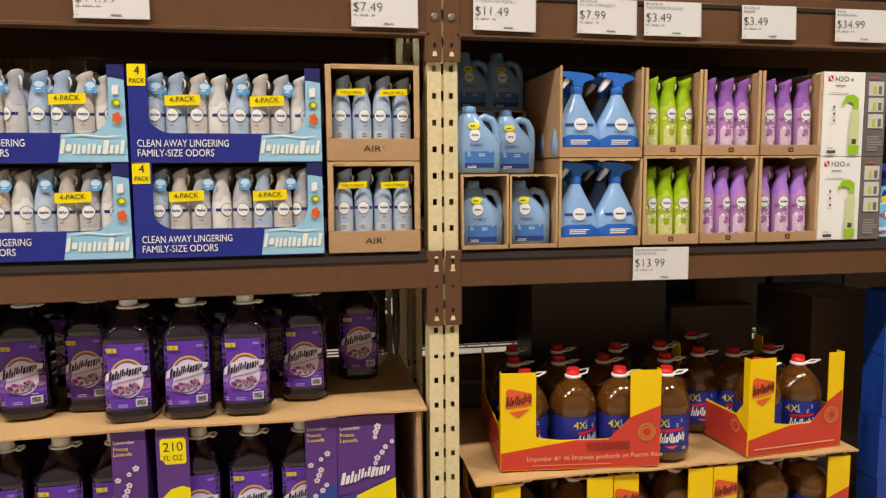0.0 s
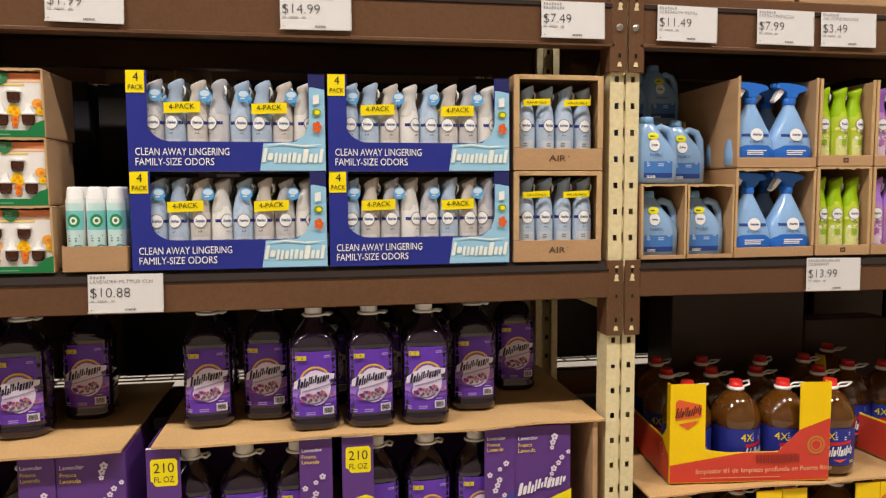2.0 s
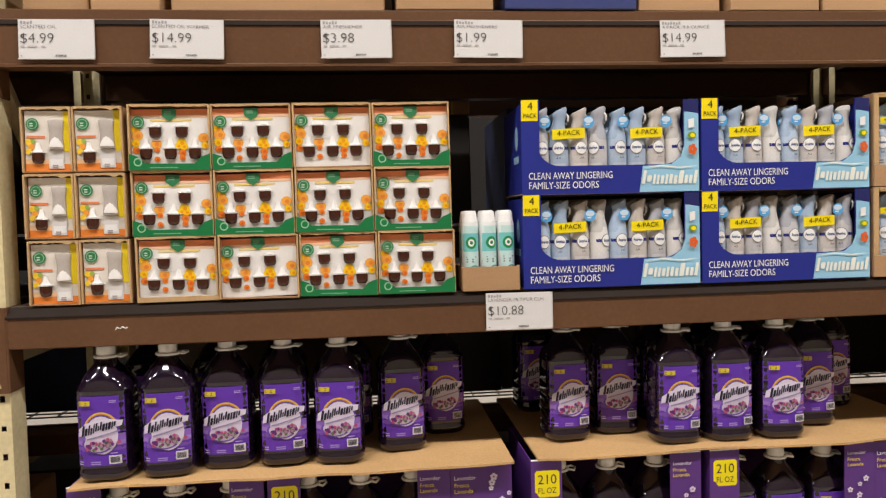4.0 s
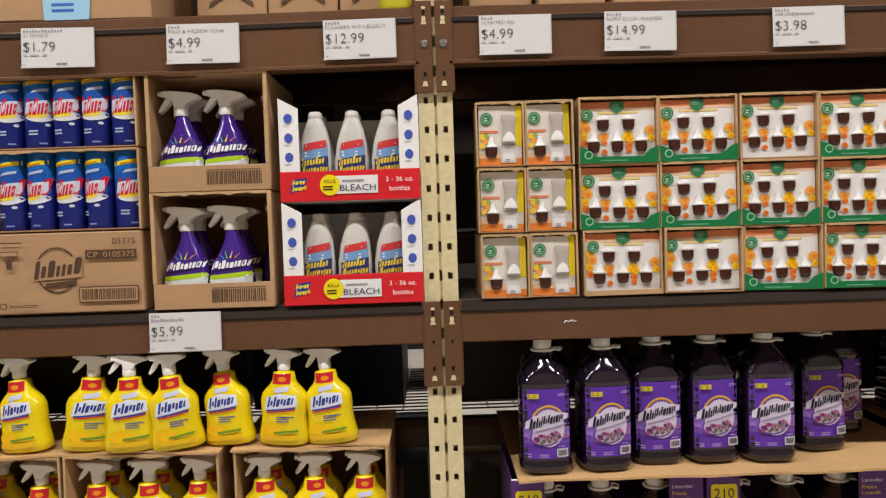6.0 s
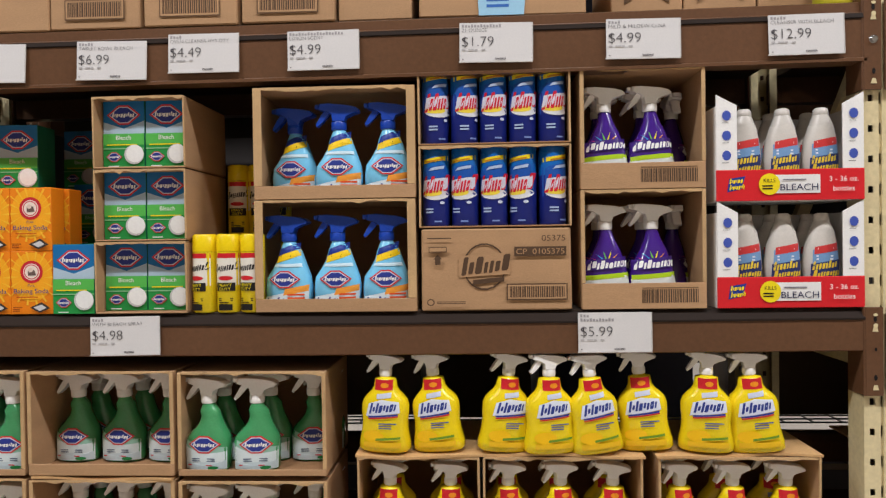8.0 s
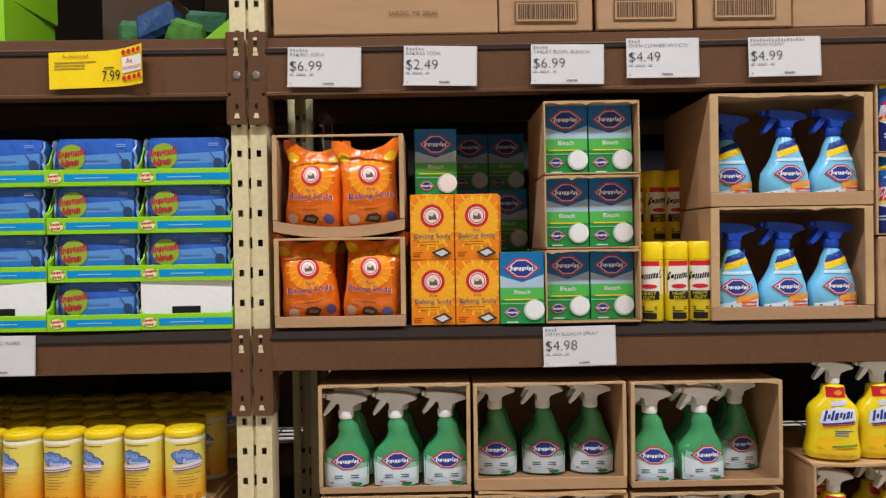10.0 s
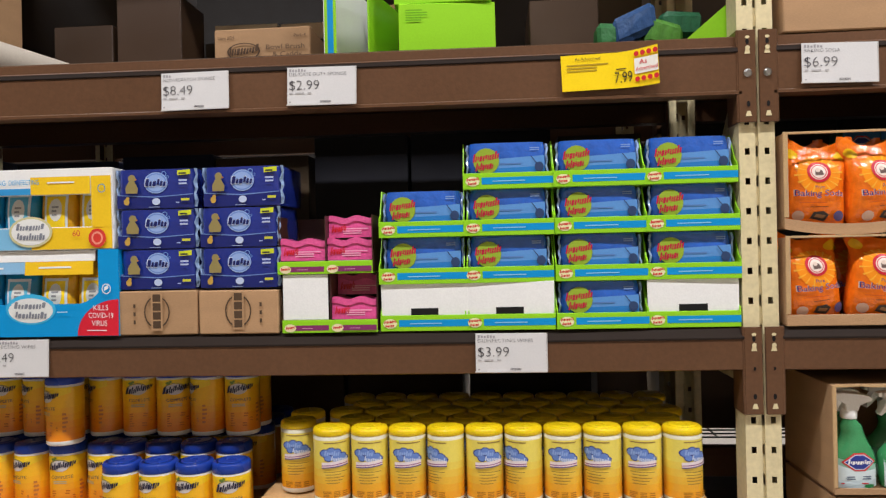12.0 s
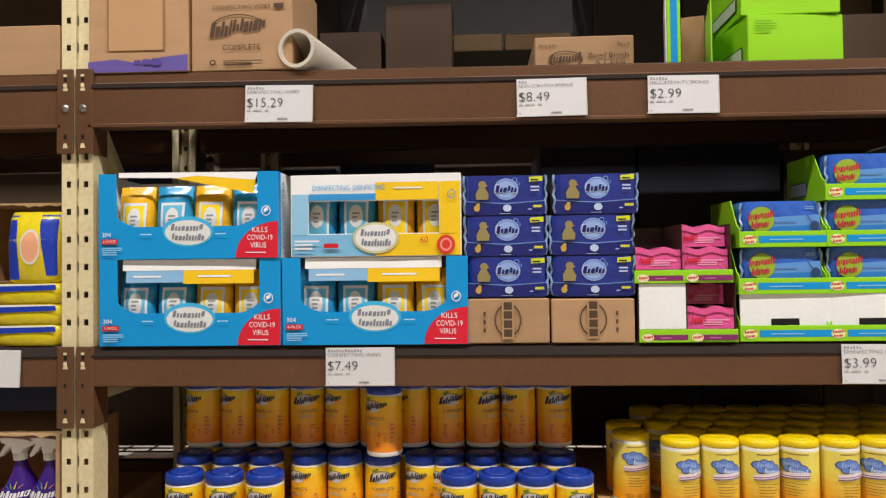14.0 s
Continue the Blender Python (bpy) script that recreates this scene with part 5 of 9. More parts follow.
def soda_bag():
    t = thing("baking_soda_bag", "shiny orange plastic bag of baking soda with a red badge", "baking soda bag", "orange bags in cartons")
    rows = []
    for i in range(21):
        k = i / 20
        z = 0.24 * k
        fat = (math.sin(math.pi * min(1, k * 1.18 + 0.04)) ** 0.5 if k < 0.8 else 0.32 * (1 - (k - 0.8) * 4.2))
        rows.append((z, 0.072 + 0.003 * math.sin(k * 9) - (0.006 if k < 0.05 else 0) + (0.09 * max(0, k - 0.74)) * (1 if k < 0.9 else 1 - (k - 0.9) * 3), max(0.003, 0.05 * fat), 2.6 if k < 0.75 else 2.0))
    shape = Round(rows)

    def slump(mb):
        """Crumples the bag: dents, folds below the seal and a dipped top edge."""
        out = []
        for x, y, z in mb.v:
            k = z / 0.24
            d = noise.noise_vector(Vector((x * 16 + 3, y * 10, z * 14)))
            fold = 0.004 * math.sin(x * 150 + 2 * math.sin(z * 40)) * max(0, k - 0.6) * 2.5
            out.append((x + d.x * 0.004, y + d.y * 0.006 + fold, z + d.z * 0.002 - 0.03 * max(0, k - 0.7) / 0.3 * max(0, 1 - (x / 0.07) ** 2)))
        mb.v = out
    mb = MB()
    shape.loft(mb, mat("orange_film", (246, 122, 18), 0.16, 0.08, 0.3, 60, 12, coat=0.7), n=48)
    slump(mb)
    part("bag", mb, t)
    mb = MB()
    a = Art(mb, shape.front, 0.0016, True)
    a.disc(0.0, 0.14, 0.05, 0.052, ink(248, 150, 26, 0.2))
    for i in range(16):
        g = radians(i * 22.5 + 6)
        a.poly([(0.022 * math.cos(g - 0.08), 0.142 + 0.022 * math.sin(g - 0.08)), (0.056 * math.cos(g - 0.05), 0.142 + 0.05 * math.sin(g - 0.05)), (0.056 * math.cos(g + 0.05), 0.142 + 0.05 * math.sin(g + 0.05))], ink(250, 180, 56, 0.2))
        a.e -= 0.0004
    a.up()
    for x in (-0.06, 0.06):
        a.disc(x, 0.196, 0.018, 0.014, ink(240, 190, 20, 0.2), 12)
    soda_badge(a, 0.0, 0.146, 0.027)
    a.text("Pure", 0, 0.103, 0.0085, ink(40, 50, 120), "c", bold=0.02)
    a.text("Baking Soda", 0.0, 0.083, 0.0165, ink(226, 196, 170), "c", width=0.118, bold=0.006)
    a.text("Baking Soda", 0, 0.084, 0.0145, ink(36, 44, 124), "c", width=0.114, bold=0.006)
    a.bars(-0.045, 0.045, 0.066, 0.07, 1, ink(206, 84, 16))
    a.bars(-0.02, 0.04, 0.056, 0.059, 1, ink(120, 50, 20))
    a.disc(-0.046, 0.034, 0.014, 0.013, ink(214, 176, 150), 12)
    a.poly([(-0.02, 0.028), (0.016, 0.02), (0.026, 0.036), (0.012, 0.046), (-0.012, 0.044)], ink(60, 50, 44))
    a.poly([(-0.01, 0.032), (0.012, 0.027), (0.018, 0.035), (-0.006, 0.039)], ink(150, 110, 70))
    a.disc(0.05, 0.034, 0.013, 0.013, ink(96, 90, 140), 12)
    slump(mb)
    part("print", mb, t)
    return t


def tablet_box():
    def art(a):
        a.rect(-0.056, 0.056, 0.1, 0.183, ink(30, 112, 172))
        a.poly([(-0.056, 0.092), (0.056, 0.092), (0.056, 0.126), (0.0, 0.106), (-0.056, 0.124)], ink(176, 200, 216))
        diamond(a, 0.0, 0.142, 0.046, 0.026)
        a.rect(-0.056, 0.056, 0.001, 0.092, ink(44, 150, 70))
        a.rect(-0.056, 0.056, 0.062, 0.092, ink(90, 184, 80))
        a.text("Bleach", 0, 0.076, 0.0115, WHITE, "c", bold=0.03)
        a.bars(-0.046, 0.046, 0.061, 0.067, 1, YELLOW, 0.1)
        a.rect(-0.056, 0.056, 0.051, 0.0535, ink(150, 206, 150))
        diamond(a, -0.026, 0.03, 0.022, 0.013)
        a.disc(0.03, 0.036, 0.027, 0.026, ink(198, 204, 200))
        a.disc(0.032, 0.038, 0.024, 0.0235, ink(236, 238, 235))
        a.bars(-0.04, 0.0, 0.004, 0.009, 1, WHITE)
    return goods_box("tablet_box", "blue and green box of bleach tablets", "cleaning tablets", "bleach tablet boxes", 0.113, 0.184, 0.09, ink(36, 120, 90), art)


def refill_pack(big):
    """Hanging card pack of scented-oil bulbs: five bulbs, or one with its warmer."""
    w, h = (0.198, 0.156) if big else (0.112, 0.154)
    oil = mat("brown_oil", (66, 28, 14), 0.1, 0.06, 0, coat=0.8)
    clear = mat("milky_bulb", (238, 236, 232), 0.25, 0.03, 0, coat=0.3)

    def art(a):
        a.rect(-w / 2, w / 2, 0, h, ink(232, 230, 226) if big else ink(226, 219, 208))
        if big:
            a.rect(-w / 2, w / 2, h - 0.016, h, ink(222, 132, 84))
            a.rect(-w / 2, w / 2, h - 0.023, h - 0.016, ink(236, 196, 164))
            a.rect(-0.05, 0.056, h - 0.031, h - 0.026, ink(232, 206, 120))
            petals = [(-0.09, 0.104, 0.012, 0), (-0.083, 0.088, 0.015, 1), (-0.092, 0.068, 0.011, 0), (-0.086, 0.05, 0.01, 2), (-0.036, 0.066, 0.014, 1), (-0.034, 0.05, 0.008, 2), (0.028, 0.068, 0.013, 0), (0.034, 0.058, 0.011, 0), (0.02, 0.06, 0.009, 0), (0.03, 0.042, 0.01, 2), (0.088, 0.08, 0.014, 1), (0.093, 0.06, 0.01, 0), (0.03, 0.028, 0.008, 2), (-0.034, 0.026, 0.008, 2)]
            for u, v, r, c in petals:
                u = max(-w / 2 + r, min(w / 2 - r, u))
                a.disc(u, v, r, r * 0.9, (ink(244, 196, 20), ink(240, 166, 66), ink(232, 126, 36))[c], 9)
                a.disc(u + r * 0.15, v - r * 0.1, r * 0.42, r * 0.4, (ink(232, 150, 16), ink(226, 132, 50), ink(206, 92, 30))[c], 8)
                a.e -= 0.0007
            a.up()
            a.poly([(-0.018, h), (0.018, h), (0.018, h - 0.018), (0.0, h - 0.032), (-0.018, h - 0.018)], ink(52, 122, 80))
            a.bars(-0.012, 0.012, h - 0.014, h - 0.004, 2, ink(126, 172, 140))
            a.bars(-0.048, -0.012, 0.074, 0.084, 3, ink(214, 212, 208))
        else:
            a.rect(w / 2 - 0.017, w / 2, h * 0.32, h, ink(240, 214, 40))
            a.rect(-w / 2, w / 2, 0, 0.018, ink(238, 140, 60))
            a.rect(-w / 2, w / 2 - 0.02, 0.018, 0.03, ink(240, 196, 150))
            a.rect(-w / 2 + 0.004, -0.006, h - 0.07, h - 0.064, ink(226, 128, 84))
            a.bars(-w / 2 + 0.006, -0.012, h - 0.086, h - 0.075, 2, ink(200, 186, 160))
            for u, v, r, c in ((-0.046, 0.074, 0.009, 0), (-0.04, 0.062, 0.008, 1), (-0.047, 0.05, 0.008, 0), (-0.036, 0.076, 0.006, 2)):
                a.disc(u, v, r, r, (ink(244, 206, 60), ink(240, 160, 60), ink(150, 176, 80))[c], 9)
                a.e -= 0.0003
            a.rect(0.002, 0.04, 0.006, 0.052, ink(214, 211, 208))
            a.rect(0.006, 0.036, 0.012, 0.03, ink(232, 231, 230))
            a.bars(0.012, 0.03, 0.008, 0.018, 2, ink(150, 146, 146))
        a.disc(-w / 2 + 0.02, h - 0.034, 0.016, 0.016, ink(44, 120, 70))
        a.disc(-w / 2 + 0.02, h - 0.034, 0.0125, 0.0125, ink(150, 190, 160), 14, 0.85)
        a.bars(-w / 2 + 0.014, -w / 2 + 0.026, h - 0.04, h - 0.028, 2, ink(200, 222, 206))
    t = goods_box("refill_pack", "orange and white card pack of five scented oil refills" if big else "white and yellow card pack with one scented oil warmer", "air freshener refill", "scented oil refill packs", w, h, 0.05, ink(230, 200, 170), art)
    glass = mat("clear_glass_bulb", (214, 211, 207), 0.12, 0.03, 0, coat=0.6)
    spots = [(-0.062, 0.04, 0), (0.0, 0.04, 0), (0.062, 0.04, 0), (-0.037, 0.096, 1), (0.03, 0.096, 1)] if big else [(-0.024, 0.034, 0)]

    def turned(mb, x, z, rows, material):
        mb.loft([[(x + r * math.cos(g), -0.004 + 0.45 * r * math.sin(g), z + dz) for g in (2 * math.pi * i / 14 for i in range(14))] for dz, r in rows], material)
    for x, z, hung in spots:
        mb = MB()
        turned(mb, x, z, ((-0.015, 0.007), (-0.0135, 0.0125), (-0.006, 0.0155), (0.004, 0.016), (0.0115, 0.0155)), oil)
        turned(mb, x, z, ((0.012, 0.0175), (0.0125, 0.019), (0.0145, 0.019), (0.015, 0.0165)), glass)
        turned(mb, x, z, ((0.0155, 0.015), (0.02, 0.013)) if hung else ((0.0155, 0.014), (0.021, 0.0085), (0.033, 0.0055), (0.039, 0.0045)), clear)
        part("refill_bulb", mb, t, "clear bulb of brown scented oil")
    if not big:
        mb = MB()
        turned(mb, 0.022, 0.0, ((0.056, 0.0195), (0.07, 0.018), (0.092, 0.0165), (0.112, 0.018), (0.128, 0.0205), (0.131, 0.018)), mat("warmer_shell", (186, 178, 170), 0.25, 0.05, 0, coat=0.4))
        part("warmer", mb, t, "pale grey plug-in oil warmer")
        mb = MB()
        mb.loft([[(0.022 + r * math.cos(g), -0.0068 + 0.45 * r * math.sin(g), z) for g in (2 * math.pi * i / 14 for i in range(14))] for z, r in ((0.06, 0.0175), (0.064, 0.018), (0.084, 0.011), (0.094, 0.0085))], clear)
        part("diffuser", mb, t, "white cone of the warmer")
    return t


def green_lip(a, w=0.2):
    """Green printed card front that dips in the middle."""
    a.poly([(-w / 2, 0.001), (w / 2, 0.001), (w / 2, 0.044), (w / 2 - 0.022, 0.036), (w / 2 - 0.04, 0.018), (-w / 2 + 0.04, 0.018), (-w / 2 + 0.022, 0.036), (-w / 2, 0.044)], ink(24, 118, 66))
    a.disc(-w / 2 + 0.022, 0.022, 0.011, 0.011, ink(150, 200, 160), 14, 0.7)
    a.bars(-0.05, 0.05, 0.006, 0.011, 1, ink(120, 180, 140))


def refill_carton(big, front, seed):
    w, h = (0.209, 0.171) if big else (0.126, 0.168)
    t = open_carton(w, h, 0.2, 0.0, 0.005, True, "open brown carton holding scented oil packs", None, "refill cartons", seed)
    if front == "green":
        mb = MB()
        green_lip(Art(mb, front_of(-0.004)), w - 0.004)
        mb.warp(0.002, seed)
        part("printed_front", mb, t, "green printed card front")
    elif front == "bare":
        mb = MB()
        mb.box(-w / 2, w / 2, -0.004, -0.001, 0, 0.014, KRAFT_EDGE, 0.001)
        mb.warp(0.003, seed)
        part("torn_front", mb, t)
    return t


def sponge_pack():
    """Film-wrapped pack of blue sponges."""
    t = thing("sponge_pack", "blue film-wrapped pack of scrub sponges with a green round badge", "sponge pack", "blue sponge packs")
    mb = MB()
    w, h, d = 0.208, 0.098, 0.13
    rings = []
    for i in range(9):
        k = i / 8
        s = 1 - 0.05 * abs(2 * k - 1) ** 3
        rings.append([(x, y * s, z) for x, y, z in [(p[0], p[1], h * k) for p in ring_at(w / 2 * s, d / 2, 0, 7, 0, 32)]])
    mb.loft(rings, mat("blue_film", (48, 100, 196), 0.14, 0.1, 0.3, 40, 14, coat=0.9, rand=0.08))
    part("wrap", mb, t)
    film = mat("clear_film_fold", (150, 176, 214), 0.08, 0.2, 0.4, 60, 25, coat=1.0)
    for sx in (-1, 1):
        mb = MB()
        mb.loft([[(sx * (w / 2 * 0.99 - 0.004 + 0.005 * k), -d / 2 * 0.9 + 0.004 * math.sin(z * 130 + k * 2 + sx), z), (sx * (w / 2 * 0.99 + 0.001 + 0.005 * k), -d / 2 * 0.86 + 0.004 * math.sin(z * 130 + 1 + sx), z), (sx * (w / 2 * 0.96), -d / 2 * 0.7, z)] for k, z in ((0.2, 0.004), (1, 0.02), (0.3, 0.036), (0.9, 0.05), (0.2, 0.066), (1, 0.08), (0.4, 0.094))], film, smooth=False)
        part("film_fold", mb, t, "shiny crumpled film end")
    mb = MB()
    a = Art(mb, lambda u, v, e: (u, -d / 2 * 0.985 - e - 0.0015, v))
    a.poly([(-0.05, 0.012), (0.098, 0.016), (0.098, 0.062), (-0.05, 0.054)], ink(96, 150, 214, 0.15, 0.5))
    a.poly([(-0.05, 0.012), (0.098, 0.016), (0.098, 0.034), (-0.05, 0.03)], ink(50, 128, 204, 0.15, 0.5))
    a.bars(0.06, 0.094, 0.076, 0.086, 2, ink(130, 160, 210))
    a.bars(-0.02, 0.06, 0.04, 0.048, 1, ink(90, 130, 190))
    a.disc(-0.054, 0.05, 0.034, 0.034, ink(150, 176, 50), 20)
    a.mark(-0.09, -0.022, 0.046, 0.069, 6, ink(186, 28, 62), 0.14, 5)
    a.mark(-0.083, -0.034, 0.023, 0.045, 5, ink(186, 28, 62), 0.14, 8)
    a.disc(0.084, 0.032, 0.012, 0.013, ink(50, 70, 110), 12)
    a.poly([(0.062, 0.06), (0.064, 0.061), (0.083, 0.036), (0.081, 0.034)], ink(50, 70, 110))
    part("print", mb, t)
    return t


def sponge_tray(kind, w=0.236, h=0.128, d=0.22, seed=0.0):
    """Lime display tray; kind "open", "white" for a filled white front with a slot."""
    t = thing("sponge_tray", "lime green card display tray with a blue stripe" if kind == "open" else "lime green display tray with a plain white front and slot", "display tray", "lime sponge trays")
    lime = ink(150, 214, 30)
    mb = MB()
    k = 0.003
    mb.box(-w / 2, w / 2, 0, d, 0, k, lime, 0.001)
    part("base", mb, t)
    mb = MB()
    mb.box(-w / 2, w / 2, d - k, d, k, h, lime, 0.001)
    part("back_wall", mb, t)
    for s in (-1, 1):
        mb = MB()
        x0, x1 = sorted((s * w / 2, s * (w / 2 - k)))
        pts = [(0.0, k), (d - k, k), (d - k, h), (0.06, h), (0.02, 0.062), (0.0, 0.05)]
        mb.loft([[(x0, y, z) for y, z in pts], [(x1, y, z) for y, z in pts]], lime, smooth=False)
        side = Art(mb, (lambda u, v, e: (-w / 2 - e, u, v)) if s < 0 else (lambda u, v, e: (w / 2 + e, u, v)))
        side.rect(0.1, 0.2, 0.02, 0.06, ink(70, 74, 60))
        side.rect(0.103, 0.197, 0.023, 0.057, ink(216, 220, 208))
        mb.warp(0.002, seed)
        part("side_wall", mb, t)
    mb = MB()
    mb.box(-w / 2, w / 2, -k, 0.0005, 0, 0.042, lime, 0.001)
    a = Art(mb, front_of(-k))
    a.rect(-w / 2 + 0.05, w / 2, 0.012, 0.03, ink(24, 148, 214))
    a.bars(-0.04, 0.08, 0.019, 0.024, 1, ink(150, 206, 236))
    a.disc(-w / 2 + 0.026, 0.02, 0.019, 0.013, ink(236, 236, 180), 10)
    a.mark(-w / 2 + 0.01, -w / 2 + 0.042, 0.02, 0.029, 5, RED, 0.1)
    a.mark(-w / 2 + 0.013, -w / 2 + 0.038, 0.01, 0.018, 4, RED, 0.1)
    mb.warp(0.0018, seed)
    part("front_lip", mb, t, "lime lip with a blue stripe")
    if kind == "white":
        mb = MB()
        mb.box(-w / 2 + 0.003, w / 2 - 0.003, 0.003, 0.007, 0.04, h - 0.002, WHITE_CARD, 0.001)
        a = Art(mb, front_of(0.003))
        # hand slot drawn as a flat dark patch for the shade within
        a.rect(-0.036, 0.036, 0.041, 0.06, HOLE_SHADE)
        mb.warp(0.002, seed)
        part("white_front", mb, t, "white card front with a hand slot drawn as dark shade")
    return t


def pink_sponge():
    t = thing("sponge_pack", "pink wavy sponge pack with a red word mark", "sponge pack", "pink sponge packs")
    mb = MB()
    n = 24
    for z0, z1, col in ((0, 0.04, (226, 84, 150)), (0.0402, 0.056, (206, 74, 132))):
        rings = []
        for i in range(n + 1):
            u = -0.06 + 0.12 * i / n
            dz = 0.004 * math.sin(u * 90)
            rings.append([(u, 0, z0 + (dz if z0 else 0)), (u, 0.07, z0 + (dz if z0 else 0)), (u, 0.07, z1 + dz), (u, 0.004, z1 + dz)])
        mb.loft(rings, mat("sponge_%d" % col[0], col, 0.4, 0.1, 0.15, 120, 20, coat=0.4), smooth=False)
    part("sponge", mb, t)
    mb = MB()
    a = Art(mb, front_of(0.0), 0.001)
    a.bars(-0.02, 0.05, 0.01, 0.028, 3, ink(240, 170, 200))
    a.mark(-0.052, -0.014, 0.012, 0.034, 5, RED, 0.1)
    part("print", mb, t)
    return t


def soap_pack():
    """Blue film pack of dish sponges with a round word mark."""
    t = thing("dish_sponge_pack", "dark blue film pack of dish sponges with a white round mark", "sponge pack", "dark blue dish sponge packs")
    w, h, d = 0.218, 0.107, 0.2
    mb = MB()
    rings = [ring_at(w / 2 * s, d / 2, h * k, 9, 0, 32) for k, s in ((0, 0.975), (0.05, 0.995), (0.5, 1.0), (0.95, 0.995), (1.0, 0.975))]
    mb.loft([[(x, y + d / 2, z) for x, y, z in r] for r in rings], mat("navy_film", (34, 50, 138), 0.12, 0.1, 0.35, 34, 14, coat=1.0, rand=0.08))
    part("wrap", mb, t)
    film = mat("clear_film_fold", (150, 176, 214), 0.08, 0.2, 0.4, 60, 25, coat=1.0)
    for sx in (-1, 1):
        mb = MB()
        mb.loft([[(sx * (w / 2 - 0.006 + 0.006 * k), 0.006 + 0.004 * math.sin(z * 140 + k + sx), z), (sx * (w / 2 + 0.006 * k), 0.012 + 0.004 * math.sin(z * 110), z), (sx * (w / 2 - 0.006), 0.03, z)] for k, z in ((0.2, 0.004), (0.9, 0.022), (0.2, 0.04), (1, 0.055), (0.3, 0.07), (1, 0.09), (0.7, 0.108))], film, smooth=False)
        part("film_fold", mb, t, "shiny crumpled film end")
    mb = MB()
    a = Art(mb, front_of(0.0), 0.0012)
    a.poly([(-0.106, 0.002), (0.106, 0.002), (0.106, 0.037), (0.0, 0.031), (-0.106, 0.037)], ink(30, 40, 112, 0.15, 0.5))
    a.poly([(-0.105, 0.039), (0.0, 0.033), (0.105, 0.039), (0.105, 0.037), (0.0, 0.03), (-0.105, 0.037)], ink(110, 140, 200))
    a.disc(0.003, 0.07, 0.033, 0.029, ink(150, 176, 226), 20)
    a.disc(0.003, 0.07, 0.03, 0.026, ink(104, 138, 206), 20, 0.9)
    a.disc(0.026, 0.094, 0.007, 0.007, ink(120, 160, 220), 12, 0.75)
    a.disc(0.036, 0.085, 0.004, 0.004, ink(120, 160, 220), 10, 0.7)
    a.mark(-0.029, 0.037, 0.058, 0.083, 4, ink(214, 222, 240), 0, 12)
    a.mark(-0.027, 0.036, 0.06, 0.081, 4, ink(26, 34, 96), 0, 12)
    a.rect(0.064, 0.1, 0.089, 0.102, ink(206, 214, 40), 0.06)
    a.bars(0.068, 0.097, 0.092, 0.1, 1, ink(40, 46, 60))
    a.bars(0.068, 0.1, 0.064, 0.082, 2, ink(180, 192, 226))
    a.disc(0.005, 0.019, 0.0115, 0.0095, ink(190, 204, 232), 12)
    a.bars(-0.016, 0.026, 0.0035, 0.0065, 1, ink(150, 168, 214))
    a.rect(0.074, 0.097, 0.02, 0.0265, ink(206, 204, 60))
    a.bars(0.06, 0.073, 0.014, 0.02, 1, ink(160, 176, 220))
    gold = ink(150, 136, 84)
    a.disc(-0.061, 0.082, 0.0105, 0.0105, gold, 12)
    a.poly([(-0.078, 0.042), (-0.046, 0.042), (-0.044, 0.056), (-0.054, 0.074), (-0.07, 0.074), (-0.079, 0.058)], gold)
    a.poly([(-0.052, 0.082), (-0.046, 0.079), (-0.052, 0.076)], ink(190, 130, 50))
    a.disc(-0.076, 0.019, 0.008, 0.009, ink(196, 160, 70), 10)
    a.disc(-0.073, 0.028, 0.005, 0.005, ink(196, 160, 70), 8)
    part("print", mb, t)
    return t


def wipes_pouch(parent, colour, x, y, w=0.102, h=0.205):
    col = {"blue": (40, 150, 200), "yellow": (238, 180, 20)}[colour]
    shape = Round([(0, w / 2 * 0.96, 0.02, 3), (0.01, w / 2, 0.03, 3), (0.11, w / 2, 0.034, 3), (0.175, w / 2, 0.022, 3), (h - 0.008, w / 2, 0.006, 3), (h, w / 2, 0.002, 3)])
    mb = MB()
    shape.loft(mb, mat("pouch_" + colour, col, 0.22, 0.08, 0.15, 70, 15, coat=0.5), n=28)
    b = part("pouch", mb, parent)
    b.matrix_basis = pose(x, y, 0)
    mb = MB()
    a = Art(mb, shape.front, 0.001, True)
    a.poly([(-0.032, 0.05), (0.032, 0.05), (0.034, 0.158), (-0.034, 0.158)], ink(226, 234, 238, 0.25))
    a.poly([(-0.026, 0.058), (0.026, 0.058), (0.027, 0.15), (-0.027, 0.15)], ink(min(255, col[0] + 70), min(255, col[1] + 40), min(255, col[2] + 20), 0.25))
    a.disc(0, 0.112, 0.019, 0.032, ink(228, 227, 220), 14)
    a.bars(-0.01, 0.01, 0.095, 0.128, 3, ink(150, 150, 150))
    part("label", mb, b)


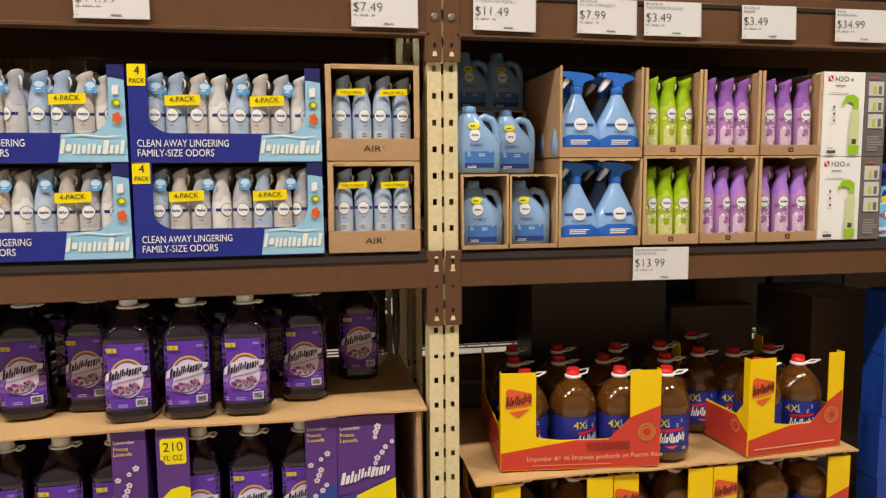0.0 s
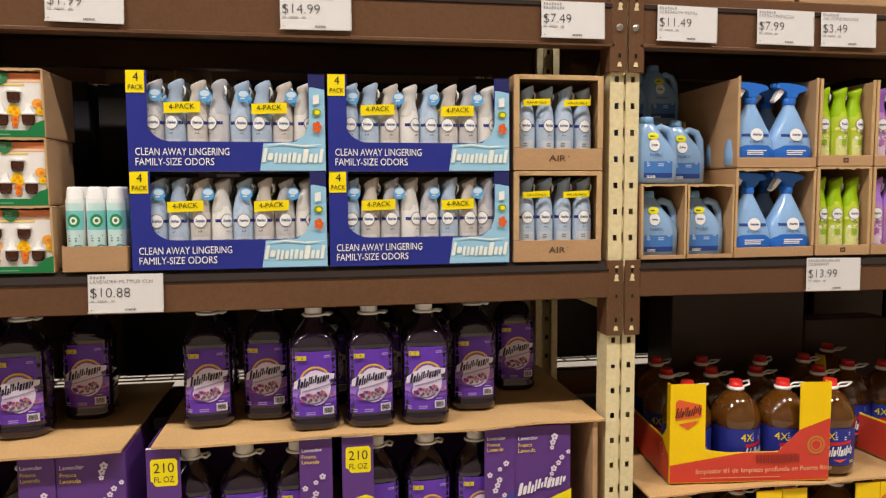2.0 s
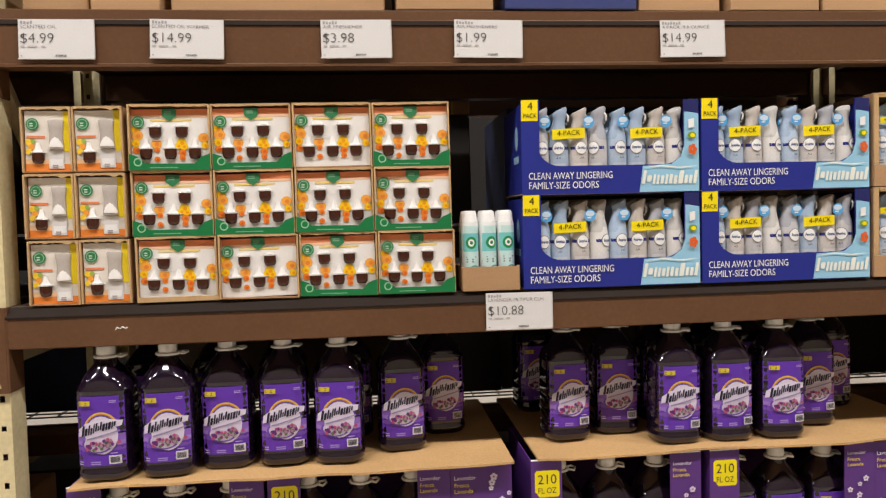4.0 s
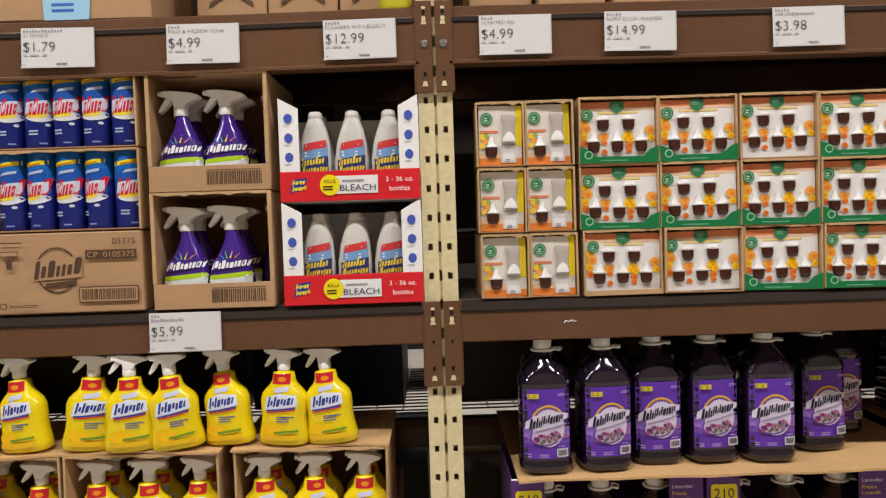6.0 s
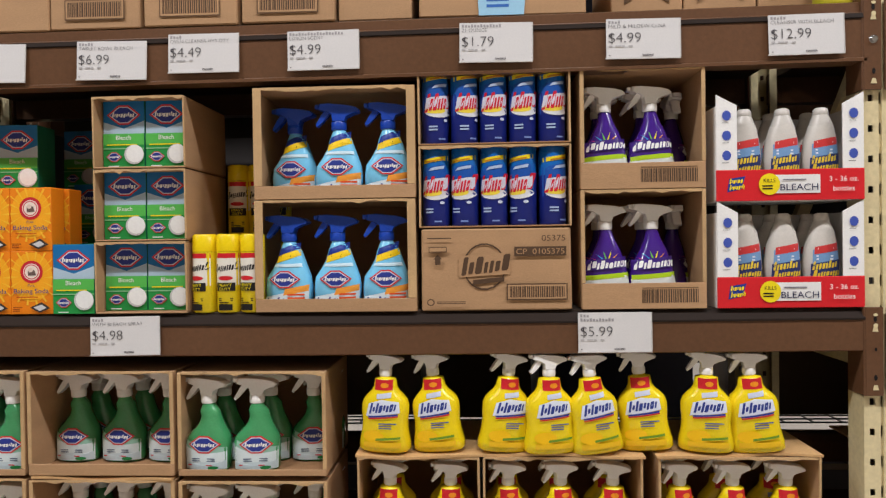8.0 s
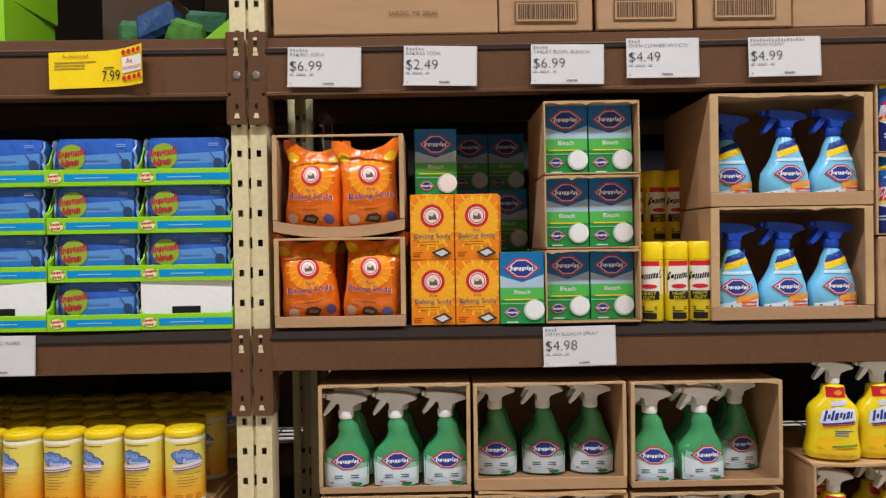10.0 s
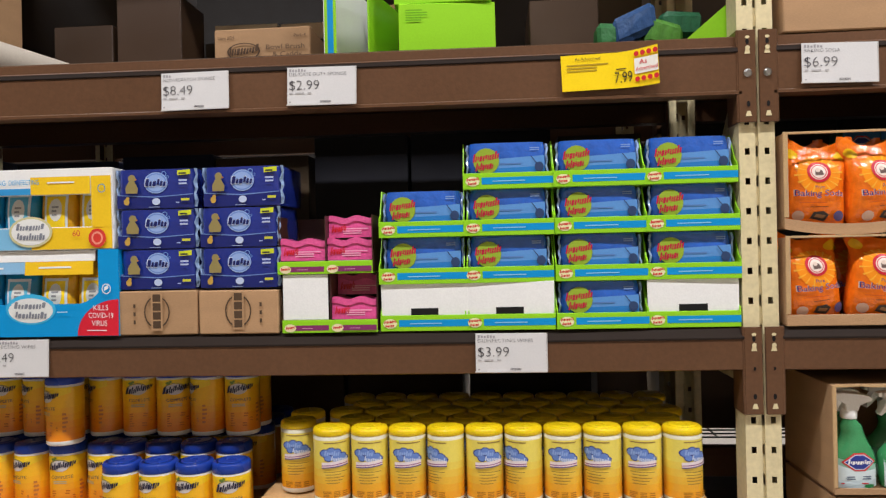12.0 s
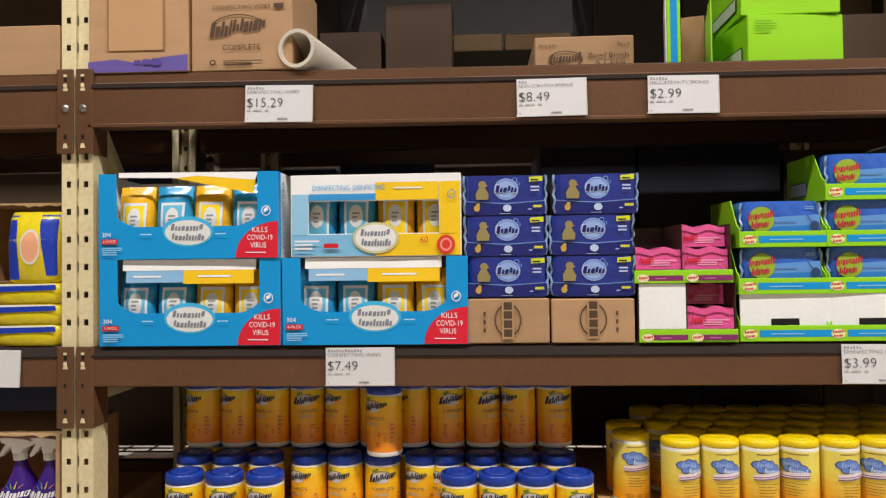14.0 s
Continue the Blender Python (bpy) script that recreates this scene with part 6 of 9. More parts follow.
def wipes_case(kind, flap=True):
    """Retail case of wipes pouches: blue cut-out tray, or printed box with a window."""
    if kind == "tray":
        t = thing("wipes_case", "bright blue display case with wipes pouches and a red corner badge", "wipes case", "wipes cases")
        w, h, d = 0.5, 0.235, 0.24
        blue = ink(24, 150, 216)
        tray_walls(t, w, h, d, WHITE_CARD, WHITE_CARD, h)
        mb, pts = cut_panel(w, h, 0.088, 0.05, 0.058, blue, 0.03, slope=0.03)
        a = Art(mb, front_of(-0.004))
        a.disc(0.0, 0.075, 0.072, 0.042, ink(70, 180, 226), 22)
        a.disc(0.0, 0.072, 0.064, 0.034, ink(226, 228, 224), 22)
        a.mark(-0.048, 0.048, 0.076, 0.096, 6, ink(132, 136, 146), 0, 17)
        a.mark(-0.045, 0.045, 0.05, 0.07, 6, ink(132, 136, 146), 0, 18)
        a.poly([(w / 2 - 0.118, 0.0012)] + [(w / 2 - 0.0008 - 0.117 * math.cos(g), 0.0012 + 0.098 * math.sin(g)) for g in (radians(9 * i) for i in range(1, 11))] + [(w / 2 - 0.0008, 0.0012)], ink(214, 34, 54))
        a.text("KILLS", w / 2 - 0.05, 0.07, 0.0145, WHITE, "c", width=0.042, bold=0.03)
        a.text("COVID-19", w / 2 - 0.05, 0.049, 0.0145, WHITE, "c", width=0.07, bold=0.03)
        a.text("VIRUS", w / 2 - 0.054, 0.028, 0.0145, WHITE, "c", width=0.044, bold=0.03)
        a.bars(w / 2 - 0.09, w / 2 - 0.01, 0.014, 0.019, 1, WHITE)
        a.text("304", -w / 2 + 0.012, 0.062, 0.0125, WHITE, bold=0.02)
        a.rect(-w / 2 + 0.01, -w / 2 + 0.056, 0.042, 0.056, RED)
        a.text("4 PACK", -w / 2 + 0.033, 0.0455, 0.008, WHITE, "c", bold=0.02)
        a.bars(-w / 2 + 0.012, -w / 2 + 0.07, 0.012, 0.036, 4, ink(150, 206, 236))
        a.bars(-0.13, -0.085, 0.066, 0.071, 1, ink(190, 224, 240))
        a.bars(0.078, 0.12, 0.066, 0.071, 1, ink(190, 224, 240))
        a.disc(w / 2 - 0.032, 0.128, 0.013, 0.014, WHITE, 16, 0.82)
        a.rect(w / 2 - 0.038, w / 2 - 0.026, 0.122, 0.132, WHITE, 0.6)
        mb.warp(0.002, 2.2)
        part("front_panel", mb, t, "blue cut-out front panel")
        mb = MB()
        a = Art(mb, right_of(w / 2))
        a.rect(0.0, 0.02, 0.0, h, blue)
        a.turned_text("DISINFECTING", 0.045, h * 0.5, 0.02, ink(80, 170, 210))
        part("side_print", mb, t)
        mb = MB()
        art = Art(mb, lambda u, v, e: (u, 0.003 - e + 0.006 * (v - 0.17) / 0.06, v))
        if flap:
            art.rect(-w / 2 + 0.07, -0.02, 0.172, 0.21, ink(140, 186, 220))
            art.rect(-0.02, w / 2 - 0.075, 0.168, 0.206, ink(240, 196, 30))
            art.rect(-w / 2 + 0.06, w / 2 - 0.07, 0.205, 0.234, WHITE_CARD)
            art.bars(-w / 2 + 0.09, -0.05, 0.186, 0.196, 1, WHITE)
            art.bars(0.02, w / 2 - 0.1, 0.186, 0.196, 1, WHITE)
        else:
            art.poly([(-w / 2 + 0.05, 0.226), (-0.02, 0.222), (w / 2 - 0.07, 0.198), (w / 2 - 0.06, 0.236), (-w / 2 + 0.05, 0.24)], WHITE_CARD)
            art.poly([(-0.04, 0.222), (w / 2 - 0.07, 0.176), (w / 2 - 0.065, 0.214), (0.02, 0.228)], ink(240, 196, 30))
        part("inner_flap", mb, t, "folded inner flap with blue and yellow print")
    else:
        t = thing("wipes_case", "printed white, blue and yellow wipes case with windows", "wipes case", "wipes cases")
        w, h, d = 0.462, 0.222, 0.22
        mb = MB()
        k = 0.004
        mb.box(-w / 2, w / 2, 0, d, 0, k, WHITE_CARD, 0.001)
        mb.box(-w / 2, w / 2, d - k, d, k, h, WHITE_CARD, 0.001)
        mb.box(-w / 2, w / 2, 0, d - k, h - k, h, WHITE_CARD, 0.001)
        for s in (-1, 1):
            x0, x1 = sorted((s * w / 2, s * (w / 2 - k)))
            mb.box(x0, x1, 0, d - k, k, h - k, WHITE_CARD, 0.001)
        part("box", mb, t)
        mb = MB()
        mb.box(-w / 2, w / 2, -k, -0.0005, 0, 0.062, WHITE_CARD, 0.001)
        mb.box(-w / 2, w / 2, -k, -0.0005, 0.15, h, WHITE_CARD, 0.001)
        for x0, x1 in ((-w / 2, -w / 2 + 0.05), (w / 2 - 0.06, w / 2)):
            mb.box(x0, x1, -k, -0.0005, 0.062, 0.15, WHITE_CARD, 0.001)
        a = Art(mb, front_of(-k))
        a.rect(-w / 2 + 0.003, 0.0, 0.002, 0.06, ink(130, 190, 226))
        a.rect(-w / 2 + 0.003, -w / 2 + 0.049, 0.06, 0.17, ink(150, 200, 230))
        a.rect(0.0, w / 2 - 0.003, 0.002, 0.06, ink(242, 200, 30))
        a.rect(w / 2 - 0.058, w / 2 - 0.003, 0.06, 0.2, ink(242, 200, 30))
        a.rect(-w / 2 + 0.05, 0.0, 0.152, 0.17, ink(60, 150, 210))
        a.rect(0.0, w / 2 - 0.06, 0.152, 0.2, ink(242, 200, 30))
        a.text("DISINFECTING", -0.12, 0.18, 0.014, ink(80, 170, 220), "c", width=0.1)
        a.text("DISINFECTING", -0.018, 0.18, 0.014, ink(80, 170, 220), "c", width=0.086)
        a.bars(0.05, 0.16, 0.182, 0.19, 1, WHITE)
        a.disc(0.0, 0.05, 0.062, 0.042, ink(206, 200, 150), 22)
        a.disc(0.0, 0.05, 0.055, 0.036, ink(232, 232, 228), 22)
        a.mark(-0.042, 0.042, 0.054, 0.074, 6, ink(132, 136, 146), 0, 17)
        a.mark(-0.04, 0.04, 0.028, 0.048, 6, ink(132, 136, 146), 0, 18)
        a.text("60", w / 2 - 0.1, 0.036, 0.016, ink(200, 60, 60), "c")
        a.disc(w / 2 - 0.042, 0.03, 0.024, 0.026, ink(214, 60, 50), 18)
        a.disc(w / 2 - 0.042, 0.03, 0.016, 0.018, ink(236, 150, 130), 14, 0.7)
        a.disc(w / 2 - 0.026, 0.165, 0.011, 0.012, ink(60, 140, 190), 14, 0.8)
        a.rect(-0.14, -0.1, 0.024, 0.036, RED)
        a.bars(-w / 2 + 0.012, -0.15, 0.02, 0.05, 3, WHITE)
        mb.warp(0.002, 3.1)
        part("front_panel", mb, t, "printed front with window cut-outs")
    for i, c in enumerate(("blue", "blue", "yellow", "yellow") if flap else ("yellow", "blue", "yellow", "blue")):
        wipes_pouch(t, c, (i - 1.5) * 0.108 - 0.004, 0.06)
    return t


# ---- price tags ----
def price_tag(x, z, price, lines, slope=0.0, w=0.183, h=0.1):
    t = thing("price_tag", "white paper shelf price tag reading $%s" % price, "price tag", "shelf price tags")
    mb = MB()
    mb.box(-w / 2, w / 2, 0, 0.0012, -h, 0, PAPER, 0.0004)
    part("paper", mb, t)
    mb = MB()
    a = Art(mb, front_of(0.0), 0.0005)
    v = -0.013
    for s in lines:
        if s.startswith("#"):
            word = -w / 2 + 0.006
            for k in range(len(s)):
                a.flat(word, word + 0.0052, v + 0.001, v + 0.0088 - 0.0012 * (k * 7 % 3), ink(158, 156, 158))
                word += 0.0078
            a.up()
        else:
            a.text(s, -w / 2 + 0.006, v, 0.0092, ink(104, 102, 105), width=min(w - 0.03, 0.0079 * len(s)), bold=-0.014)
        v -= 0.0105
    a.text("$" + price, -w / 2 + 0.006, -0.06, 0.0255, ink(74, 72, 76), width=0.0172 * (len(price) + 1) - 0.006, bold=-0.016)
    fine = ink(176, 174, 174)
    for i, k in enumerate((0.012, 0.02, 0.009, 0.013)):
        a.flat(-w / 2 + 0.006 + i * 0.0165, -w / 2 + 0.006 + i * 0.0165 + k * 0.75, -0.0712, -0.0672, fine)
    a.barcode(-0.002, 0.026, -0.095, -0.09, ink(90, 88, 90))
    a.bars(-w / 2 + 0.006, -w / 2 + 0.012, -0.094, -0.09, 1, GREY)
    part("print", mb, t)
    mb = MB()
    mb.box(-w / 2 - 0.002, w / 2 + 0.002, -0.0006, 0.002, -h - 0.0015, -h + 0.002, mat("clear_sleeve", (206, 204, 200), 0.1, 0.02, 0, coat=0.5), 0.0004)
    mb.box(w / 2 + 0.0002, w / 2 + 0.0025, -0.0006, 0.002, -h + 0.0025, 0, mat("clear_sleeve", (206, 204, 200), 0.1, 0.02, 0, coat=0.5), 0.0004)
    part("sleeve_edge", mb, t)
    t.matrix_basis = pose(x, 2.0525 if z > 1.7 else 2.0545, z, -2, slope, 0)
    return t

# ---- price tags on the beams ----
for x, price, lines in (
        (0.535, "11.49", ("#######", "STRENGTH REFILL")), (0.847, "7.99", ("#######", "EXTRA STRENGTH")), (1.055, "3.49", ("#######", "AIR HONEYSUCKLE")), (1.376, "3.49", ("#######", "#####")), (1.7, "34.99", ("####", "#########")),
        (-1.442, "3.98", ("#####", "AIR FRESHENER")), (-1.089, "1.99", ("######", "AIR FRESHENERS")), (-0.52, "14.99", ("#######", "4 PACK, 8.8 OUNCE")), (0.19, "7.49", ("#######", "########")),
        (-2.197, "4.99", ("####", "SCENTED OIL")), (-1.875, "14.99", ("#####", "SCENTED OIL WARMER")),
        (-4.116, "4.49", ("####", "OVEN CLEANER HVY DTY")), (-3.805, "4.99", ("### MILDEW REMOVER", "LEMON SCENT")), (-3.363, "1.79", ("#### CLEANSER", "21 OUNCE")), (-2.995, "4.99", ("####", "MILD & MILDEW CLNR")), (-2.596, "12.99", ("#####", "CLEANSER WITH BLEACH")),
        (-4.973, "6.99", ("######", "BAKING SODA")), (-4.68, "2.49", ("######", "BAKING SODA")), (-4.358, "6.99", ("#####", "TABLET BOWL BLEACH")),
        (-7.366, "15.29", ("######", "DISINFECTING WIPES")), (-6.634, "8.49", ("###", "NON-SCRATCH SPONGE")), (-6.289, "2.99", ("######", "DELICATE DUTY SPONGE"))):
    price_tag(x, 2.074 if x > -3.6 else 2.066 if x > -4.2 else 2.053 if x > -5.2 else 2.047, price, lines, random.uniform(-1.2, 1.2))
for x, price, lines in ((1.038, "13.99", ("### HEAVY DUTY", "DEGREASER")), (-1.02, "10.88", ("#####", "LAVENDER MLTIPUR CLN")), (-3.073, "5.99", ("###", "##### LEMON")), (-4.338, "4.98", ("####", "WITH BLEACH SPRAY")),
                        (-7.153, "7.49", ("###### LEMON", "DISINFECTING WIPES")), (-5.807, "3.99", ("######", "DISINFECTING WIPES")), (-8.18, "9.99", ("#####", "#####"))):
    price_tag(x, 1.337, price, lines, random.uniform(-1.0, 1.0))


def sale_tag():
    t = thing("sale_tag", "bent yellow sale tag with red dots reading 7.99", "price tag")
    mb = MB()
    n = 10
    bend = lambda u: -0.002 - (0.02 * max(0, (u - 0.06) / 0.075) ** 1.5)
    rings = [[(u, bend(u), -0.105 + 0.02 * max(0, u - 0.03)), (u, bend(u), 0.0 + 0.1 * max(0, u - 0.03)), (u, bend(u) + 0.0012, 0.0 + 0.1 * max(0, u - 0.03)), (u, bend(u) + 0.0012, -0.105 + 0.02 * max(0, u - 0.03))] for u in (-0.136 + 0.272 * i / n for i in range(n + 1))]
    mb.loft(rings, ink(248, 214, 10, 0.3), smooth=False)
    part("paper", mb, t)
    mb = MB()
    a = Art(mb, lambda u, v, e: (u, bend(u) - e, v + 0.06 * max(0, u - 0.03)), 0.0012, True)
    a.bars(-0.12, 0.0, -0.05, -0.024, 3, ink(180, 150, 30))
    a.text("As Advertised", -0.06, -0.018, 0.009, ink(110, 90, 40), "c")
    a.text("7.99", 0.04, -0.09, 0.032, BLACK, "c", width=0.05, bold=0.02)
    a.bars(0.02, 0.06, -0.052, -0.045, 1, ink(80, 60, 30))
    a.poly([(0.072, -0.07), (0.134, -0.07), (0.134, -0.025), (0.072, -0.025)], ink(240, 236, 226))
    a.text("As", 0.085, -0.044, 0.014, RED)
    a.text("Advertised", 0.074, -0.062, 0.011, RED, width=0.058)
    for i in range(4):
        for v in (-0.086, -0.012):
            a.disc(0.078 + i * 0.0165, v, 0.0065, 0.0075, RED, 12)
    part("print", mb, t)
    t.matrix_basis = pose(-5.543, 2.053, 2.05, -2, -1.5, 0) @ Matrix.Diagonal((0.885, 1, 0.88, 1))


sale_tag()

mb = MB()
mb.tube([(-0.016, 0, 0.0), (-0.012, -0.001, 0.007), (-0.004, -0.001, 0.003), (0.002, -0.001, 0.008), (0.01, -0.001, 0.003), (0.015, 0, 0.006)], 0.0016, WHITE, 5)
solo("paint_scuff", mb, "small white paint scuff on the brown beam", "scuff", m=pose(-2.072, 2.0605, 1.276))


def at(key, builder, x, z, y=F, rz=0.0, label="", group="", lean=0.0):
    if z > 2.08 and y < REAR:
        z -= top_drop(x)
    return put(key, builder, pose(x, y, z, 0, lean, rz), label, group)


def carton(x0, x1, z0, z1, lip, d=0.28, y=F, **kw):
    """An open carton between two sides, standing at z0."""
    c = open_carton(x1 - x0 - 0.003, z1 - z0 - 0.002, d, lip, seed=abs(x0 * 7 + z0 * 3), **kw)
    c.matrix_basis = pose((x0 + x1) / 2, y, z0, 0, 0, 0)
    return c


def shut(x0, x1, z0, z1, d=0.3, y=F, label="closed brown cardboard carton", art=None, material=None, side_art=None, rz=0.0):
    c = closed_carton(x1 - x0 - 0.003, z1 - z0 - 0.003, d, label, art, material, seed=abs(x0 * 5 + z0), side_art=side_art)
    drop = top_drop((x0 + x1) / 2) if z0 > 2.08 and y < REAR else 0.0
    c.matrix_basis = pose((x0 + x1) / 2, y, z0 - drop, 0, 0, rz)
    return c


jit = random.Random(4)


def stamp(a, h):
    """Small square recycling mark on a lip."""
    a.rect(-0.009, 0.009, h * 0.3, h * 0.75, ink(70, 56, 44))
    a.rect(-0.005, 0.005, h * 0.42, h * 0.62, ink(150, 110, 74))


def air_print(a):
    a.text("AIR", -0.028, 0.026, 0.017, ink(70, 56, 46), width=0.05)
    a.bars(0.027, 0.034, 0.039, 0.043, 1, ink(70, 56, 46))


def single_can(kind):
    def make():
        t = thing("air_freshener_can", {"lime": "lime green air freshener can with a white round label", "purple": "purple air freshener can with blossom print", "violet": "violet-capped air freshener can with blossom print", "blue": "grey-blue air freshener can with a white round label", "grey": "pale grey air freshener can with a white round label"}[kind], "air freshener", "loose air freshener cans")
        air_can(t, kind)
        return t
    return make


def can_row(kind, x0, x1, z, n, y=F + 0.036, turn=0):
    for i in range(n):
        k = kind[i % len(kind)] if isinstance(kind, tuple) else kind
        at("can_" + k, single_can(k), x0 + (x1 - x0) * (i + 0.5) / n, z, y + jit.uniform(0, 0.012), turn + jit.uniform(-18, 18))


# ---- first bay, middle shelf: refills, fabric sprays, cans ----
Z1, Z2 = SHELF, 1.615
carton(0.408, 0.553, Z1, 1.566, 0.012, 0.25, frame=0.006)
carton(0.553, 0.706, Z1, 1.565, 0.012, 0.25, frame=0.006)
for x, z, y in ((0.48, Z1 + 0.005, F + 0.06), (0.628, Z1 + 0.005, F + 0.06), (0.468, 1.568, F + 0.05), (0.602, 1.567, F + 0.13), (0.57, 1.568, F + 0.2), (0.46, 1.568, F + 0.19)):
    at("refill_jug", lambda: jug("blue"), x, z, y, jit.uniform(-8, 8))
carton(0.43, 0.69, Z1, 1.775, 0.2, 0.25, F + 0.27, label="brown cardboard carton behind the refill jugs")
for x in (0.52, 0.635):
    at("refill_jug", None, x, 1.776, F + 0.36)


def wide_side(a):
    a.disc(-0.12, 0.16, 0.04, 0.06, ink(140, 108, 74), 18, 0.86)
    a.bars(-0.16, -0.08, 0.08, 0.1, 2, ink(140, 108, 74))


for z0, z1 in ((Z1, 1.612), (1.613, 1.884)):
    carton(0.706, 0.975, z0, z1, 0.03, 0.36, frame=0.008, top=z0 == Z1, label="tall open brown carton of fabric sprays")
    for x in (0.772, 0.902):
        at("fabric", lambda: spray_bottle("fabric"), x + 0.003, z0 + 0.005, F + 0.043)
        at("fabric", None, x + 0.006, z0 + 0.005, F + 0.16)
for (x0, x1, kind) in ((0.977, 1.168, "lime"), (1.17, 1.368, "purple"), (1.37, 1.585, "purple")):
    for z0, z1 in ((Z1, 1.618), (1.619, 1.882)):
        carton(x0, x1, z0, z1, 0.032, 0.26, frame=0.01, top=z0 == Z1, art=lambda a: stamp(a, 0.032), label="open brown carton of air freshener cans")
        k = "violet" if (kind == "purple" and z0 == Z1) else kind
        can_row(k, x0 + 0.012, x1 - 0.012, z0 + 0.005, 3)
        can_row(kind, x0 + 0.012, x1 - 0.012, z0 + 0.005, 3, F + 0.115)


def mister_box(side):
    w = 0.152 if not side else 0.078

    def art(a):
        if side:
            for i in range(3):
                a.rect(-0.028, 0.028, 0.195 - i * 0.052, 0.24 - i * 0.052, ink(206, 204, 196))
                a.rect(-0.012, 0.0, 0.2 - i * 0.052, 0.225 - i * 0.052, ink(190, 200, 70))
                a.rect(0.008, 0.02, 0.2 - i * 0.052, 0.225 - i * 0.052, ink(110, 110, 110))
            a.bars(-0.028, 0.028, 0.02, 0.07, 6, ink(150, 146, 142))
            a.bars(-0.028, 0.02, 0.25, 0.258, 1, ink(200, 90, 80))
            return
        a.rect(-0.06, -0.042, 0.238, 0.256, ink(200, 40, 60))
        a.poly([(-0.06, 0.256), (-0.055, 0.256), (-0.042, 0.238), (-0.047, 0.238)], WHITE)
        a.text("H2O", -0.034, 0.239, 0.0155, ink(90, 88, 92), width=0.048)
        a.text("e", 0.022, 0.239, 0.015, ink(50, 48, 52), bold=0.04)
        a.bars(-0.034, 0.018, 0.223, 0.229, 1, GREY)
        a.bars(-0.056, 0.04, 0.2, 0.206, 1, ink(200, 196, 190))
        for i in range(3):
            a.disc(-0.036, 0.158 - i * 0.022, 0.004, 0.005, ink(110, 106, 104), 8)
            a.bars(-0.048, -0.024, 0.146 - i * 0.022, 0.149 - i * 0.022, 1, ink(170, 166, 160))
        green = ink(150, 200, 40)
        a.poly([(-0.012, 0.165), (0.0, 0.162), (0.004, 0.178), (0.03, 0.17), (0.034, 0.15), (0.05, 0.15), (0.05, 0.185), (0.03, 0.197), (0.004, 0.194)], green)
        a.poly([(0.02, 0.03), (0.056, 0.03), (0.054, 0.13), (0.05, 0.15), (0.03, 0.15), (0.024, 0.13)], ink(206, 214, 160))
        a.rect(0.019, 0.057, 0.008, 0.036, green)
        a.rect(0.03, 0.046, 0.04, 0.056, ink(70, 80, 50))
        a.rect(-0.06, -0.028, 0.01, 0.02, ink(80, 78, 76))
        a.bars(-0.06, -0.03, 0.024, 0.032, 2, ink(190, 186, 180))
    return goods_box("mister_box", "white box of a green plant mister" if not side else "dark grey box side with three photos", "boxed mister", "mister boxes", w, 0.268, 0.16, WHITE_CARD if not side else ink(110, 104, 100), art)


for z in (Z1, Z1 + 0.27):
    at("mister", lambda: mister_box(False), 1.664, z)
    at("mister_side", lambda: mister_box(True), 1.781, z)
for i, x in enumerate((1.88, 1.98)):
    at("tile", lambda: spray_bottle("tile"), x, Z1, F + 0.05)
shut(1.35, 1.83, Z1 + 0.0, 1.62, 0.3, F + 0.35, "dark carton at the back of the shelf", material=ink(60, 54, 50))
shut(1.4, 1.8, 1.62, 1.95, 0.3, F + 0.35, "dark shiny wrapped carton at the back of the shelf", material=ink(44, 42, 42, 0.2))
shut(1.0, 1.3, Z1, 1.75, 0.3, F + 0.36, "brown carton at the back of the shelf")

